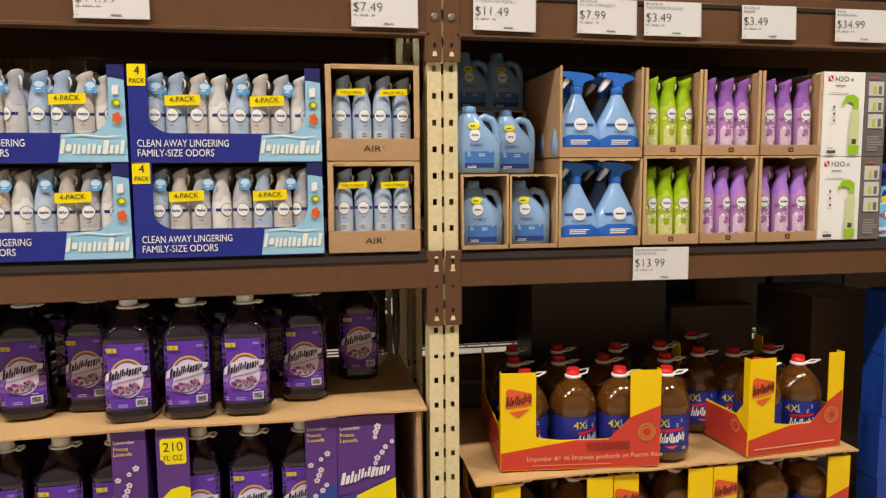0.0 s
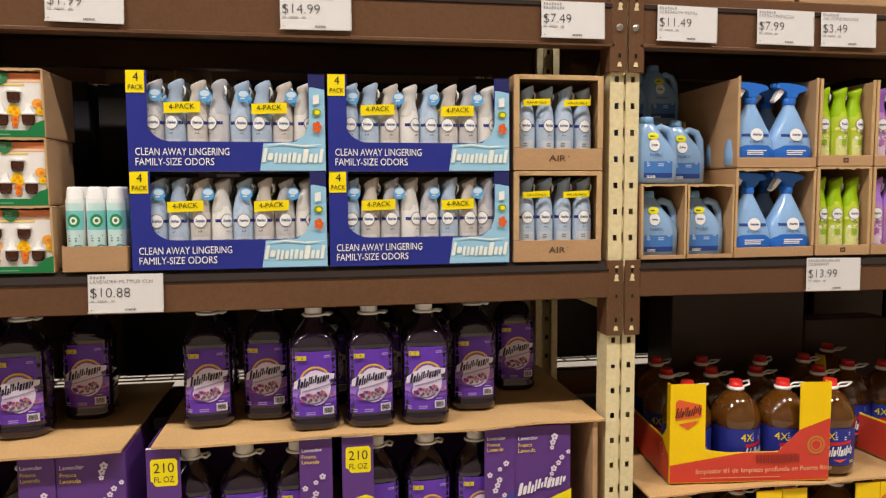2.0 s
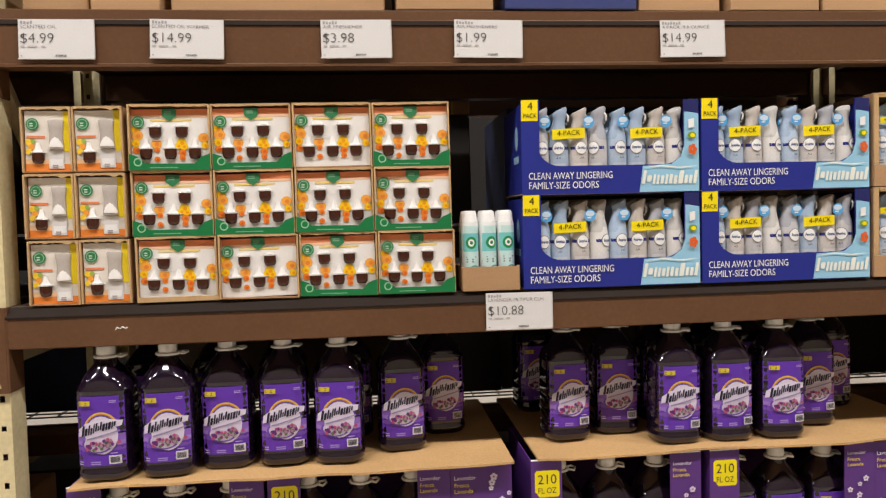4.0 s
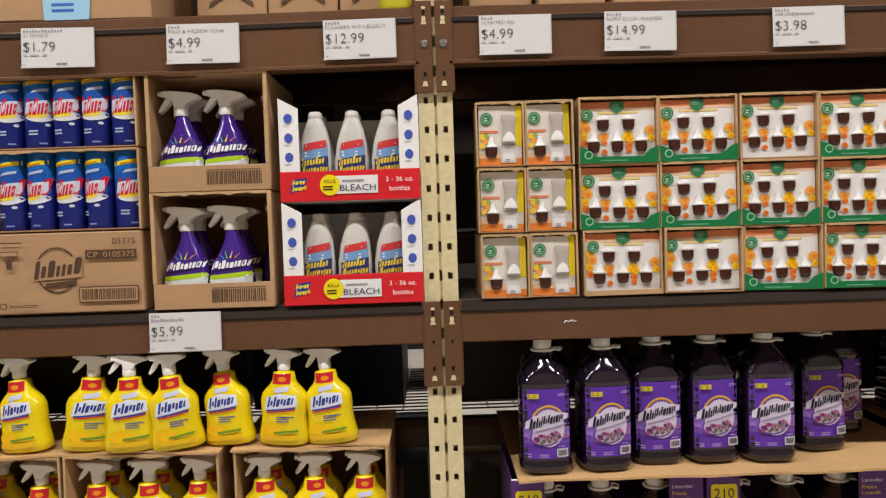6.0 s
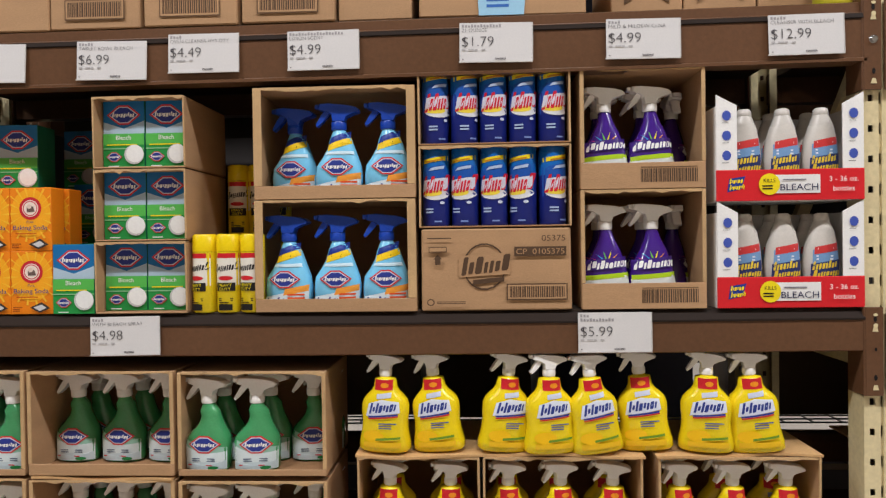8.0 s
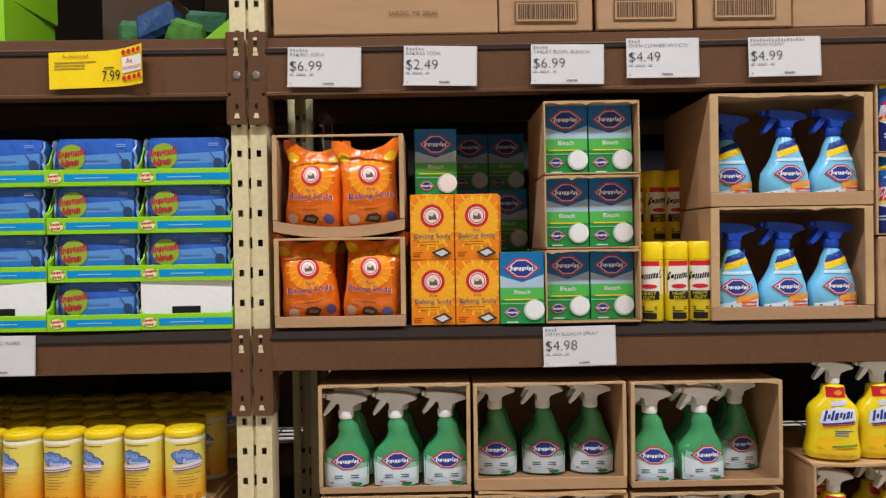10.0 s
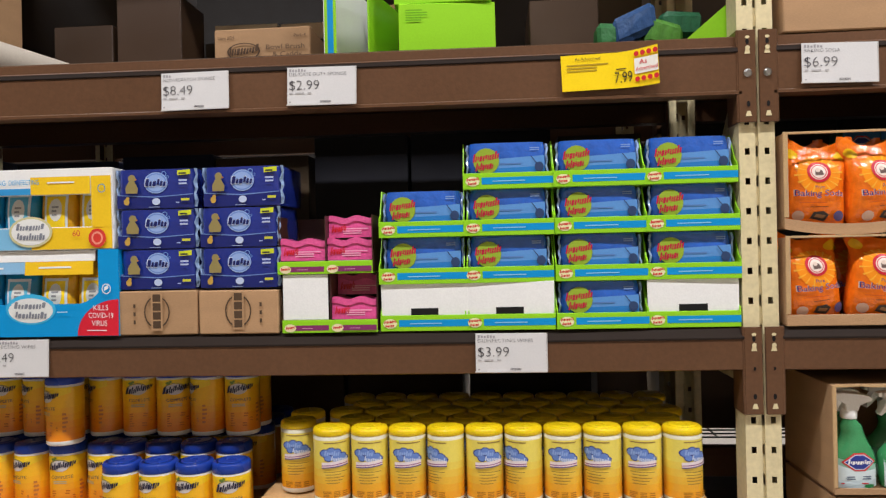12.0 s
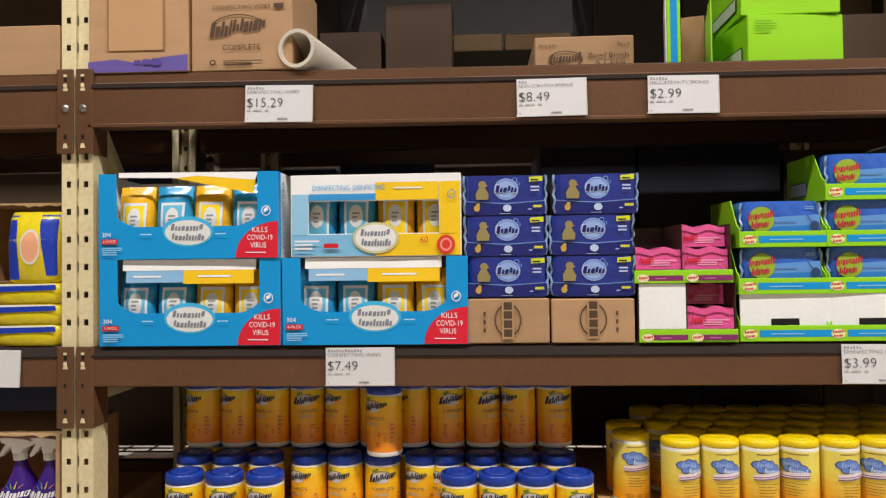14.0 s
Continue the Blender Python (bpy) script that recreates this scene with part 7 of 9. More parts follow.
# ---- first bay, floor level: degreaser jugs in yellow and red trays ----
def degreaser_tray(w, h=0.335, d=0.46, cols=(0.11, 0.1), side_print=True):
    t = thing("degreaser_tray", "yellow and red printed card tray of degreaser jugs", "display tray", "degreaser trays")
    yel, red = ink(246, 206, 10), ink(206, 66, 50)
    k = 0.004
    mb = MB()
    mb.box(-w / 2, w / 2, 0, d, 0, k, KRAFT_IN, 0.001)
    part("base", mb, t)
    mb = MB()
    mb.box(-w / 2, w / 2, d - k, d, k, h * 0.5, KRAFT_IN, 0.001)
    part("back_wall", mb, t)
    for s in (-1, 1):
        mb = MB()
        x0, x1 = sorted((s * w / 2, s * (w / 2 - k)))
        pts = [(0.0005, k), (d - k, k), (d - k, h * 0.9), (d - 0.05, h * 0.9), (d - 0.08, 0.13), (0.06, 0.13), (0.028, 0.17), (0.026, h), (0.0005, h)]
        mb.loft([[(x0, y, z) for y, z in pts], [(x1, y, z) for y, z in pts]], yel, smooth=False)
        a = Art(mb, (lambda u, v, e: (-w / 2 - e, u, v)) if s < 0 else (lambda u, v, e: (w / 2 + e, u, v)))
        a.poly([(0.002, 0.004), (d - 0.005, 0.004), (d - 0.005, 0.125), (0.06, 0.125), (0.002, 0.08)], red)
        a.disc(0.06, 0.09, 0.022, 0.022, ink(224, 120, 90), 16, 0.7)
        mb.warp(0.002, 4)
        part("side_wall", mb, t, "yellow and red printed card side")
    mb, pts = cut_panel(w, h, 0.095, cols[0], cols[1], yel, 0.012, slope=0.07)
    a = Art(mb, front_of(-0.004))
    hw = w / 2 - 0.001
    a.poly([(-hw, 0.002), (hw, 0.002), (hw, 0.2), (hw - cols[1] + 0.004, 0.165), (hw - cols[1] - 0.07, 0.094), (-0.02, 0.094), (-hw, 0.058)], red)
    u = -hw + cols[0] / 2
    a.poly([(u - 0.04, 0.2), (u + 0.042, 0.214), (u + 0.042, 0.25), (u - 0.03, 0.268), (u - 0.04, 0.26)], ink(226, 96, 50))
    a.poly([(u - 0.03, 0.19), (u + 0.036, 0.202), (u, 0.172)], ink(226, 96, 50))
    a.mark(u - 0.042, u + 0.042, 0.208, 0.242, 7, ink(90, 40, 24), 0.14, 7)
    a.disc(hw - 0.045, 0.115, 0.03, 0.03, ink(190, 130, 60), 18, 0.75)
    a.disc(hw - 0.045, 0.115, 0.02, 0.02, ink(224, 110, 70), 16, 0.7)
    if w > 0.45:
        a.text("limpiador #1 de limpieza profunda en Puerto Rico", 0.045, 0.03, 0.0155, ink(236, 190, 150), "c", width=0.44, slope=0.01)
        a.bars(-0.16, 0.2, 0.014, 0.02, 1, ink(226, 150, 110))
        a.barcode(0.02, hw - 0.1, 0.06, 0.088, ink(150, 50, 40))
    else:
        a.bars(-hw + 0.02, hw - 0.03, 0.022, 0.032, 1, ink(236, 170, 130), 0.0)
    mb.warp(0.0025, 5)
    part("front_panel", mb, t, "printed cut-out front panel")
    return t


def sheet(x0, x1, y0, y1, z, label="thin brown cardboard layer sheet"):
    mb = MB()
    n = 14
    wav = lambda x, y: 0.004 * math.sin(x * 9 + y * 3) + 0.003 * math.sin(x * 23)
    verts, faces = [], []
    for k in (0, 1):
        for j in range(2):
            for i in range(n + 1):
                x = x0 + (x1 - x0) * i / n
                y = y0 + (y1 - y0) * j + (0.006 * math.sin(x * 11) if j == 0 else 0)
                verts.append((x, y, z - 0.006 * k + (wav(x, y) - 0.004) * (1 if j == 0 else 0) * 0.6))
    m = n + 1
    for i in range(n):
        faces += [(i, i + 1, m + i + 1, m + i), (2 * m + i, 3 * m + i, 3 * m + i + 1, 2 * m + i + 1), (i, 2 * m + i, 2 * m + i + 1, i + 1), (m + i, m + i + 1, 3 * m + i + 1, 3 * m + i)]
    faces += [(0, m, 3 * m, 2 * m), (n, 2 * m + n, 3 * m + n, m + n)]
    mb.raw(verts, faces, mat("sheet_card", (204, 164, 112), 0.8, 0.1, 0.05, 160, 4))
    solo("layer_sheet", mb, label, "cardboard sheet", "cardboard layer sheets")


def pallet_base(x0, x1, y0, y1, z):
    """Wooden pallet with a plain wrapped load, up to the layer in view."""
    t = thing("pallet", "wooden pallet on the floor under the stacked goods", "pallet", "pallets")
    wood = mat("pallet_wood", (150, 118, 80), 0.8, 0.15, 0.1, 60, 6)
    for i in range(7):
        x = x0 + 0.05 + (x1 - x0 - 0.1) * i / 6
        mb = MB()
        mb.box(x - 0.045, x + 0.045, y0, y1, 0.118, 0.14, wood)
        part("deck_board", mb, t)
    for y in (y0 + 0.06, (y0 + y1) / 2, y1 - 0.06):
        mb = MB()
        mb.box(x0, x1, y - 0.04, y + 0.04, 0, 0.117, wood)
        part("stringer", mb, t)
    mb = MB()
    mb.box(x0 + 0.01, x1 - 0.01, y0 + 0.01, y1 - 0.01, 0.141, z, KRAFT, 0.004)
    solo("carton_load", mb, "plain brown cartons stacked on a pallet", "carton", "pallet loads")


pallet_base(0.5, 1.77, F + 0.02, F + 0.72, 0.292)
for x0, x1 in ((0.51, 0.9), (0.905, 1.25), (1.255, 1.765)):
    g = degreaser_tray(x1 - x0, 0.31, 0.46, (0.085, 0.085))
    g.matrix_basis = pose((x0 + x1) / 2, F + 0.01, 0.294)
    n = 3 if x1 - x0 > 0.45 else 2
    for i in range(n):
        at("amber", lambda: jug("amber"), x0 + (x1 - x0) * (i + 0.5) / n, 0.2985, F + 0.1, jit.uniform(-20, 20))
        at("amber", None, x0 + (x1 - x0) * (i + 0.5) / n, 0.2985, F + 0.26, jit.uniform(-20, 20))
sheet(0.45, 1.79, F - 0.005, F + 0.68, 0.627)
g = degreaser_tray(0.515, 0.316, 0.48, (0.112, 0.1))
g.matrix_basis = pose(0.8, F + 0.03, 0.63, 0, 0, -6.5)
g = degreaser_tray(0.375, 0.33, 0.44, (0.1, 0.06))
g.matrix_basis = pose(1.556, F + 0.02, 0.629, 0, 0, 5)
for x, y in ((0.65, 0.15), (0.81, 0.13), (0.965, 0.11), (0.66, 0.31), (0.82, 0.295), (0.98, 0.28), (0.7, 0.47), (0.87, 0.45), (1.118, 0.085), (1.2, 0.25), (1.09, 0.42), (1.27, 0.42), (1.36, 0.3), (1.475, 0.11), (1.635, 0.12), (1.48, 0.27), (1.64, 0.29), (1.48, 0.56)):
    at("amber", None, x, 0.634, F + y, jit.uniform(-25, 25))


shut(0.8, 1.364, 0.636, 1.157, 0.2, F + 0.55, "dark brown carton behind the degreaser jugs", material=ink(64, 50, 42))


def lemon_carton():
    def art(a):
        a.disc(0.05, 0.02, 0.07, 0.05, ink(246, 206, 30), 18, 0.0, 0, 180)
        a.disc(-0.07, 0.02, 0.05, 0.04, ink(236, 184, 20), 18, 0.0, 0, 180)
        a.mark(-0.1, 0.0, 0.13, 0.19, 3, ink(200, 40, 60), 0.1, 2)
        a.mark(-0.096, 0.004, 0.134, 0.194, 3, WHITE, 0.1, 2)
        a.bars(-0.1, 0.06, 0.09, 0.11, 2, ink(190, 205, 236))
    return goods_box("soap_carton", "blue printed carton of lemon dish soap", "carton", "blue soap cartons", 0.33, 0.228, 0.1, ink(28, 70, 160), art)


pallet_base(1.83, 2.9, F + 0.06, F + 0.8, 0.225)
for i in range(4):
    at("lemon_carton", lemon_carton, 2.13 - 0.004 * (i % 2), 0.227 + i * 0.23, F + 0.1)
# both cartons are kraft darkened in colour for the shade behind the goods
shut(1.87, 2.2, 0.227, 1.09, 0.35, F + 0.36, "brown carton stack behind the soap cartons, darkened for shade", material=ink(78, 62, 50))
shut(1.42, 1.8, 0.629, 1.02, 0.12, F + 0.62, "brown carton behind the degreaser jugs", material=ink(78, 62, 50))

# ---- second bay, middle shelf: air freshener trays ----
for i, (x0, z0) in enumerate(((-1.007, Z1), (-0.497, Z1), (-1.007, Z1 + 0.2585), (-0.497, Z1 + 0.2585))):
    at("odor_tray", odor_tray, x0 + 0.255, z0, F, jit.uniform(-0.5, 0.5))
    for j in range(2):
        key = "pack%d" % ((i + j) % 3)
        ks = (("blue", "blue", "beige", "white"), ("blue", "beige", "grey", "white"), ("grey", "blue", "beige", "grey"))[(i + j) % 3]
        at(key, lambda ks=ks: four_pack(ks), x0 + 0.145 + j * 0.222, z0 + 0.005, F + 0.006)
        at(key, None, x0 + 0.145 + j * 0.222, z0 + 0.005, F + 0.075)
for z0, z1 in ((Z1, 1.604), (1.605, 1.874)):
    carton(0.022, 0.288, z0, z1, 0.062, 0.26, frame=0.016, art=air_print, top_lip=0.012, label="open brown carton of air freshener cans printed AIR")
    can_row("blue", 0.04, 0.27, z0 + 0.005, 4, F + 0.04)
    can_row("grey", 0.04, 0.27, z0 + 0.005, 4, F + 0.11)
    for s in (0.095, 0.215):
        mb = MB()
        a = Art(mb, lambda u, v, e: (u, -0.004 * math.cos(u * 40) - e, v), curved=True)
        a.rect(-0.04, 0.04, 0.182, 0.2, YELLOW, 0.05)
        a.text("VALUE PACK", 0.0, 0.189, 0.0065, BLACK, "c", width=0.06)
        solo("value_sticker", mb, "yellow value pack sticker across two cans", "sticker", "value stickers", m=pose(s, F + 0.014, z0))
# scented oil cartons
for row, z in enumerate((Z1, Z1 + 0.172, Z1 + 0.344)):
    for c in range(2):
        x = -2.241 + c * 0.128 + (0.004 if row == 0 else 0)
        at("small_carton", lambda: refill_carton(False, "", 1.0), x, z, F + jit.uniform(0, 0.006), jit.uniform(-1.8, 1.8), lean=jit.uniform(-0.6, 0.6))
        at("small_pack", lambda: refill_pack(False), x, z + 0.005, F + 0.012, jit.uniform(-3, 3), lean=jit.uniform(-1.2, 1.2))
    for c in range(4):
        x = -1.934 + c * 0.2105 + (0.006 if row == 0 else 0)
        front = "green" if (row, c) not in ((0, 1), (2, 2), (0, 0)) else "bare" if (row, c) == (0, 0) else "none"
        at("big_carton_" + front, lambda front=front: refill_carton(True, front, 2.0), x, z, F + jit.uniform(0, 0.007), jit.uniform(-1.5, 1.5), lean=jit.uniform(-0.5, 0.5))
        at("big_pack", lambda: refill_pack(True), x, z + 0.005, F + 0.014, jit.uniform(-2.5, 2.5), lean=jit.uniform(-0.8, 0.8))
c = open_carton(0.16, 0.068, 0.2, 0.066, 0.008, False, "low brown tray of slim aerosol cans", seed=3.3)
c.matrix_basis = pose(-1.094, F, Z1)
for r in range(2):
    for i in range(3):
        at("aerosol", lambda: plain_can("aerosol"), -1.146 + i * 0.05, Z1 + 0.048, F + 0.032 + r * 0.05, jit.uniform(-20, 20))
mb = MB()
mb.box(-0.075, 0.075, 0.008, 0.19, 0.0, 0.043, KRAFT_IN)
solo("card_riser", mb, "folded brown card riser inside the tray", "cardboard", m=pose(-1.094, F, Z1 + 0.0045))

# ---- second bay, floor level: large purple bottles ----
def flower(a, u, v, r):
    for i in range(5):
        g = radians(72 * i + 90)
        a.disc(u + r * 0.6 * math.cos(g), v + r * 0.6 * math.sin(g), r * 0.42, r * 0.42, ink(220, 206, 226), 7)
        a.e -= 0.0004


def lavender_words(a, u, v, h):
    a.text("Lavender", u, v, h, ink(226, 216, 232), bold=0.02)
    a.text("Fresca", u, v - h * 1.75, h, ink(236, 206, 30), bold=0.02)
    a.text("Lavanda", u, v - h * 3.2, h, ink(236, 206, 30), bold=0.02)


def bottle_case(w=0.49, tall=0.385, d=0.33):
    """Purple printed bottle tray with a left and a right front column."""
    t = thing("bottle_case", "purple printed card case of large cleaner bottles", "bottle case", "purple bottle cases")
    pur = ink(92, 54, 128)
    k = 0.004
    for name, m, b in (("base", KRAFT_IN, (-w / 2, w / 2, 0, d, 0, k)), ("back_wall", pur, (-w / 2, w / 2, d - k, d, k, tall)), ("side_wall", pur, (-w / 2, -w / 2 + k, 0.0005, d - k, k, tall)), ("side_wall", pur, (w / 2 - k, w / 2, 0.0005, d - k, k, tall))):
        mb = MB()
        mb.box(*b, m, 0.001)
        mb.warp(0.002, 6)
        part(name, mb, t)
    mb, pts = cut_panel(w, tall, 0.09, 0.088, 0.09, pur, 0.012, slope=0.01)
    a = Art(mb, front_of(-k))
    l, r = -w / 2 + 0.001, w / 2 - 0.001
    a.poly([(l, 0.2), (l + 0.087, 0.222), (l + 0.087, 0.1), (l, 0.06)], ink(236, 216, 10))
    a.poly([(r, 0.19), (r, 0.002), (r - 0.12, 0.002), (r - 0.089, 0.15)], ink(44, 70, 150))
    a.poly([(l + 0.014, 0.282), (l + 0.076, 0.282), (l + 0.08, 0.288), (l + 0.08, 0.352), (l + 0.074, 0.358), (l + 0.014, 0.358), (l + 0.009, 0.352), (l + 0.009, 0.288)], ink(240, 222, 10))
    a.text("210", l + 0.0445, 0.32, 0.027, ink(44, 30, 60), "c", width=0.054, bold=0.012)
    a.text("FL OZ", l + 0.0445, 0.293, 0.0165, ink(44, 30, 60), "c", width=0.052, bold=0.01)
    lavender_words(a, r - 0.082, 0.352, 0.0105)
    rnd = random.Random(6)
    for i in range(9):
        flower(a, r - 0.045 + rnd.uniform(-0.03, 0.03), 0.28 - i * 0.016, 0.006 + 0.004 * rnd.random())
    mb.warp(0.002, 6)
    part("front_panel", mb, t, "purple cut-out front panel")
    for s in (-1, 1):
        mb = MB()
        x0, x1 = sorted((s * (w / 2 - 0.088), s * w / 2))
        mb.box(x0, x1, -k, 0.001, tall + 0.0003, tall + 0.004, WHITE_CARD, 0.0008)
        part("raw_edge", mb, t, "white cut card edge")
    return t


def case_side(w=0.175, tall=0.385, d=0.33):
    def art(a):
        l, r = -w / 2, w / 2
        lavender_words(a, l + 0.012, 0.345, 0.0115)
        rnd = random.Random(8)
        for i in range(9):
            flower(a, r - 0.03 + rnd.uniform(-0.035, 0.02), 0.35 - i * 0.016, 0.006 + 0.005 * rnd.random())
        a.mark(l + 0.01, r - 0.015, 0.175, 0.215, 8, ink(232, 226, 236), 0.2, 11)
        a.poly([(l, 0.12), (r, 0.19), (r, 0.001), (l, 0.001)], ink(236, 216, 10))
        a.poly([(l, 0.14), (l + 0.06, 0.15), (l + 0.02, 0.001), (l, 0.001)], ink(44, 70, 150))

    def side(a):
        a.rect(0.0, 0.08, 0.28, 0.356, ink(240, 222, 10))
    t = closed_carton(w, tall, d, "end of a purple printed cleaner case", art, ink(92, 54, 128), "purple bottle cases", 2.0, None, "bottle_case")
    return t


Zb = 0.874
for x0, x1, cases in ((-2.24, -1.045, ((-2.237, -1.727), (-1.717, -1.22))), (-0.995, 0.27, ((-0.992, -0.497), (-0.47, 0.032)))):
    pallet_base(x0, x1, F + 0.02, F + 0.72, 0.47)
    for a0, a1 in cases:
        key = "case"
        at("case%.3f" % (a1 - a0), lambda w=a1 - a0: bottle_case(w), (a0 + a1) / 2, 0.473, F + 0.012)
        for i in range(3):
            at("big_bottle", big_bottle, a0 + (a1 - a0) * (0.2 + 0.3 * i), 0.479, F + 0.1, jit.uniform(-6, 6))
    at("case_side", case_side, x1 - (0.088 if x0 < -2 else 0.152), 0.473, F + 0.012)
    sheet(x0 + 0.02, x1 + (0.0 if x0 < -2 else 0.03), F - (0.03 if x0 < -2 else 0.012), F + 0.66, Zb)
for x, y in ((-2.138, 0.062), (-1.978, 0.066), (-1.829, 0.104), (-1.676, 0.106), (-1.522, 0.096), (-1.345, 0.17), (-1.212, 0.31), (-2.1, 0.3), (-1.9, 0.3), (-1.7, 0.3), (-1.5, 0.32),
             (-0.542, 0.094), (-0.384, 0.096), (-0.222, 0.096), (-0.055, 0.2), (0.125, 0.38), (-0.848, 0.18), (-0.682, 0.22), (-0.87, 0.5), (-0.5, 0.32), (-0.33, 0.33), (-0.15, 0.42)):
    at("big_bottle", None, x, Zb + 0.002, F + y, jit.uniform(-5, 5))
mb = MB()
mb.box(0.27, 0.285, F - 0.02, F + 0.5, 0.45, 0.868, KRAFT, 0.002)
mb.warp(0.02, 2, 6)
solo("loose_flap", mb, "bent brown cardboard flap beside the rack post", "cardboard", m=pose(0, 0.02, 0))

# ---- third bay, middle shelf: bathroom cleaners ----
def scrub_tray():
    w, h, d = 0.362, 0.268, 0.24
    t = thing("scrub_tray", "red and white display tray of bleach cleanser bottles", "display tray", "red cleanser trays")
    tray_walls(t, w, h, d, WHITE_CARD, WHITE_CARD, 0.24)
    mb = MB()
    mb.box(-w / 2, w / 2, -0.006, 0.0, 0, 0.078, ink(214, 36, 44), 0.0015)
    a = Art(mb, front_of(-0.006))
    a.poly([(-0.155, 0.022), (-0.12, 0.03), (-0.11, 0.062), (-0.15, 0.056)], ink(40, 60, 150))
    a.mark(-0.15, -0.114, 0.042, 0.056, 4, YELLOW, 0.1)
    a.mark(-0.15, -0.114, 0.026, 0.04, 5, YELLOW, 0.1)
    a.rect(-0.04, 0.072, 0.018, 0.064, WHITE)
    a.disc(-0.052, 0.041, 0.026, 0.027, YELLOW, 20)
    a.text("KILLS", -0.052, 0.046, 0.009, BLACK, "c", bold=0.02)
    a.bars(-0.07, -0.034, 0.028, 0.042, 2, BLACK)
    a.text("BLEACH", 0.02, 0.025, 0.016, ink(40, 44, 80), "c", width=0.092, bold=0.03)
    a.bars(-0.02, 0.06, 0.05, 0.056, 1, ink(120, 120, 130))
    a.text("3 - 36 oz.", 0.128, 0.046, 0.0125, WHITE, "c", width=0.07, bold=0.03)
    a.text("bottles", 0.128, 0.022, 0.0125, WHITE, "c", width=0.052, bold=0.03)
    part("front_lip", mb, t, "red printed front lip")
    for s in (-1, 1):
        mb = MB()
        x0, x1 = sorted((s * (w / 2 - 0.001), s * (w / 2 - 0.052)))
        pts = [(x0, 0.0785), (x1, 0.0785), (x1, 0.24 if s < 0 else h), (x0, h if s < 0 else 0.24)]
        mb.loft([[(x, 0.0, z) for x, z in pts], [(x, -0.004, z) for x, z in pts]], WHITE_CARD, smooth=False)
        a = Art(mb, front_of(-0.004))
        for i in range(3):
            a.disc(s * (w / 2 - 0.026), 0.115 + i * 0.05, 0.011, 0.0125, ink(70, 90, 180), 14)
            a.bars(s * (w / 2 - 0.026) - 0.012, s * (w / 2 - 0.026) + 0.012, 0.096 + i * 0.05, 0.099 + i * 0.05, 1, GREY)
        part("side_column", mb, t, "white side column with blue dots")
    return t


for z in (Z1, Z1 + 0.269):
    at("scrub_tray", scrub_tray, -2.633, z, F, jit.uniform(-0.6, 0.6))
    for i in range(3):
        at("scrub", scrub_bottle, -2.73 + i * 0.097, z + 0.006, F + 0.05)
        at("scrub", None, -2.73 + i * 0.097, z + 0.006, F + 0.125)


def code_print(a):
    a.barcode(-0.005, 0.135, 0.016, 0.05, ink(80, 62, 48))
    a.bars(-0.005, 0.135, 0.053, 0.056, 1, ink(80, 62, 48), 0)


for z0, z1 in ((Z1, 1.648), (1.649, 1.955)):
    carton(-3.154, -2.838, z0, z1, 0.066, 0.34, frame=0.01, art=code_print, label="open brown carton of purple sprays")
    for x in (-3.082, -2.963):
        at("mildew", lambda: spray_bottle("mildew"), x, z0 + 0.005, F + 0.06)
        at("mildew", None, x, z0 + 0.005, F + 0.16)
    at("mildew", None, -2.872, z0 + 0.005, F + 0.19, 90)


def cleanser_print(a):
    dark = ink(84, 64, 48)
    a.disc(-0.03, 0.112, 0.055, 0.06, dark, 22, 0.93)
    a.rect(-0.095, 0.035, 0.085, 0.14, KRAFT, 0.06)
    a.mark(-0.09, 0.03, 0.088, 0.136, 4, dark, 0.1, 21)
    a.rect(-0.06, 0.02, 0.066, 0.078, dark, 0.1)
    a.text("05375", 0.176, 0.176, 0.015, dark, "r", width=0.06, bold=0.02)
    a.rect(0.046, 0.178, 0.138, 0.162, dark)
    a.text("CP  0105375", 0.112, 0.143, 0.014, KRAFT, "c", width=0.122, bold=0.02)
    a.rect(0.026, 0.18, 0.026, 0.068, dark)
    a.rect(0.029, 0.177, 0.029, 0.065, KRAFT)
    a.barcode(0.034, 0.172, 0.033, 0.061, dark)
    a.bars(-0.176, -0.09, 0.184, 0.19, 1, dark)
    a.rect(-0.172, -0.126, 0.15, 0.164, dark)
    a.rect(-0.17, -0.128, 0.152, 0.162, KRAFT)
    a.poly([(-0.156, 0.118), (-0.142, 0.118), (-0.142, 0.132), (-0.138, 0.132), (-0.149, 0.144), (-0.16, 0.132), (-0.156, 0.132)], dark)
    a.disc(-0.168, 0.022, 0.01, 0.009, dark, 12, 0.7)
    a.bars(-0.152, -0.05, 0.018, 0.026, 2, dark)


shut(-3.562, -3.176, Z1, 1.556, 0.3, F, "closed brown cleanser carton with dark print and bar code", cleanser_print)
for z0, z1 in ((1.557, 1.768), (1.769, 1.978)):
    c = carton(-3.566, -3.174, z0, z1, 0.0, 0.26, frame=0.005, label="cut-open brown carton packed with cleanser cans")
    for i in range(5):
        for r in range(2):
            at("scour", lambda: plain_can("scour"), -3.522 + i * 0.0755, z0 + 0.0045, F + 0.042 + r * 0.074, jit.uniform(-25, 25))
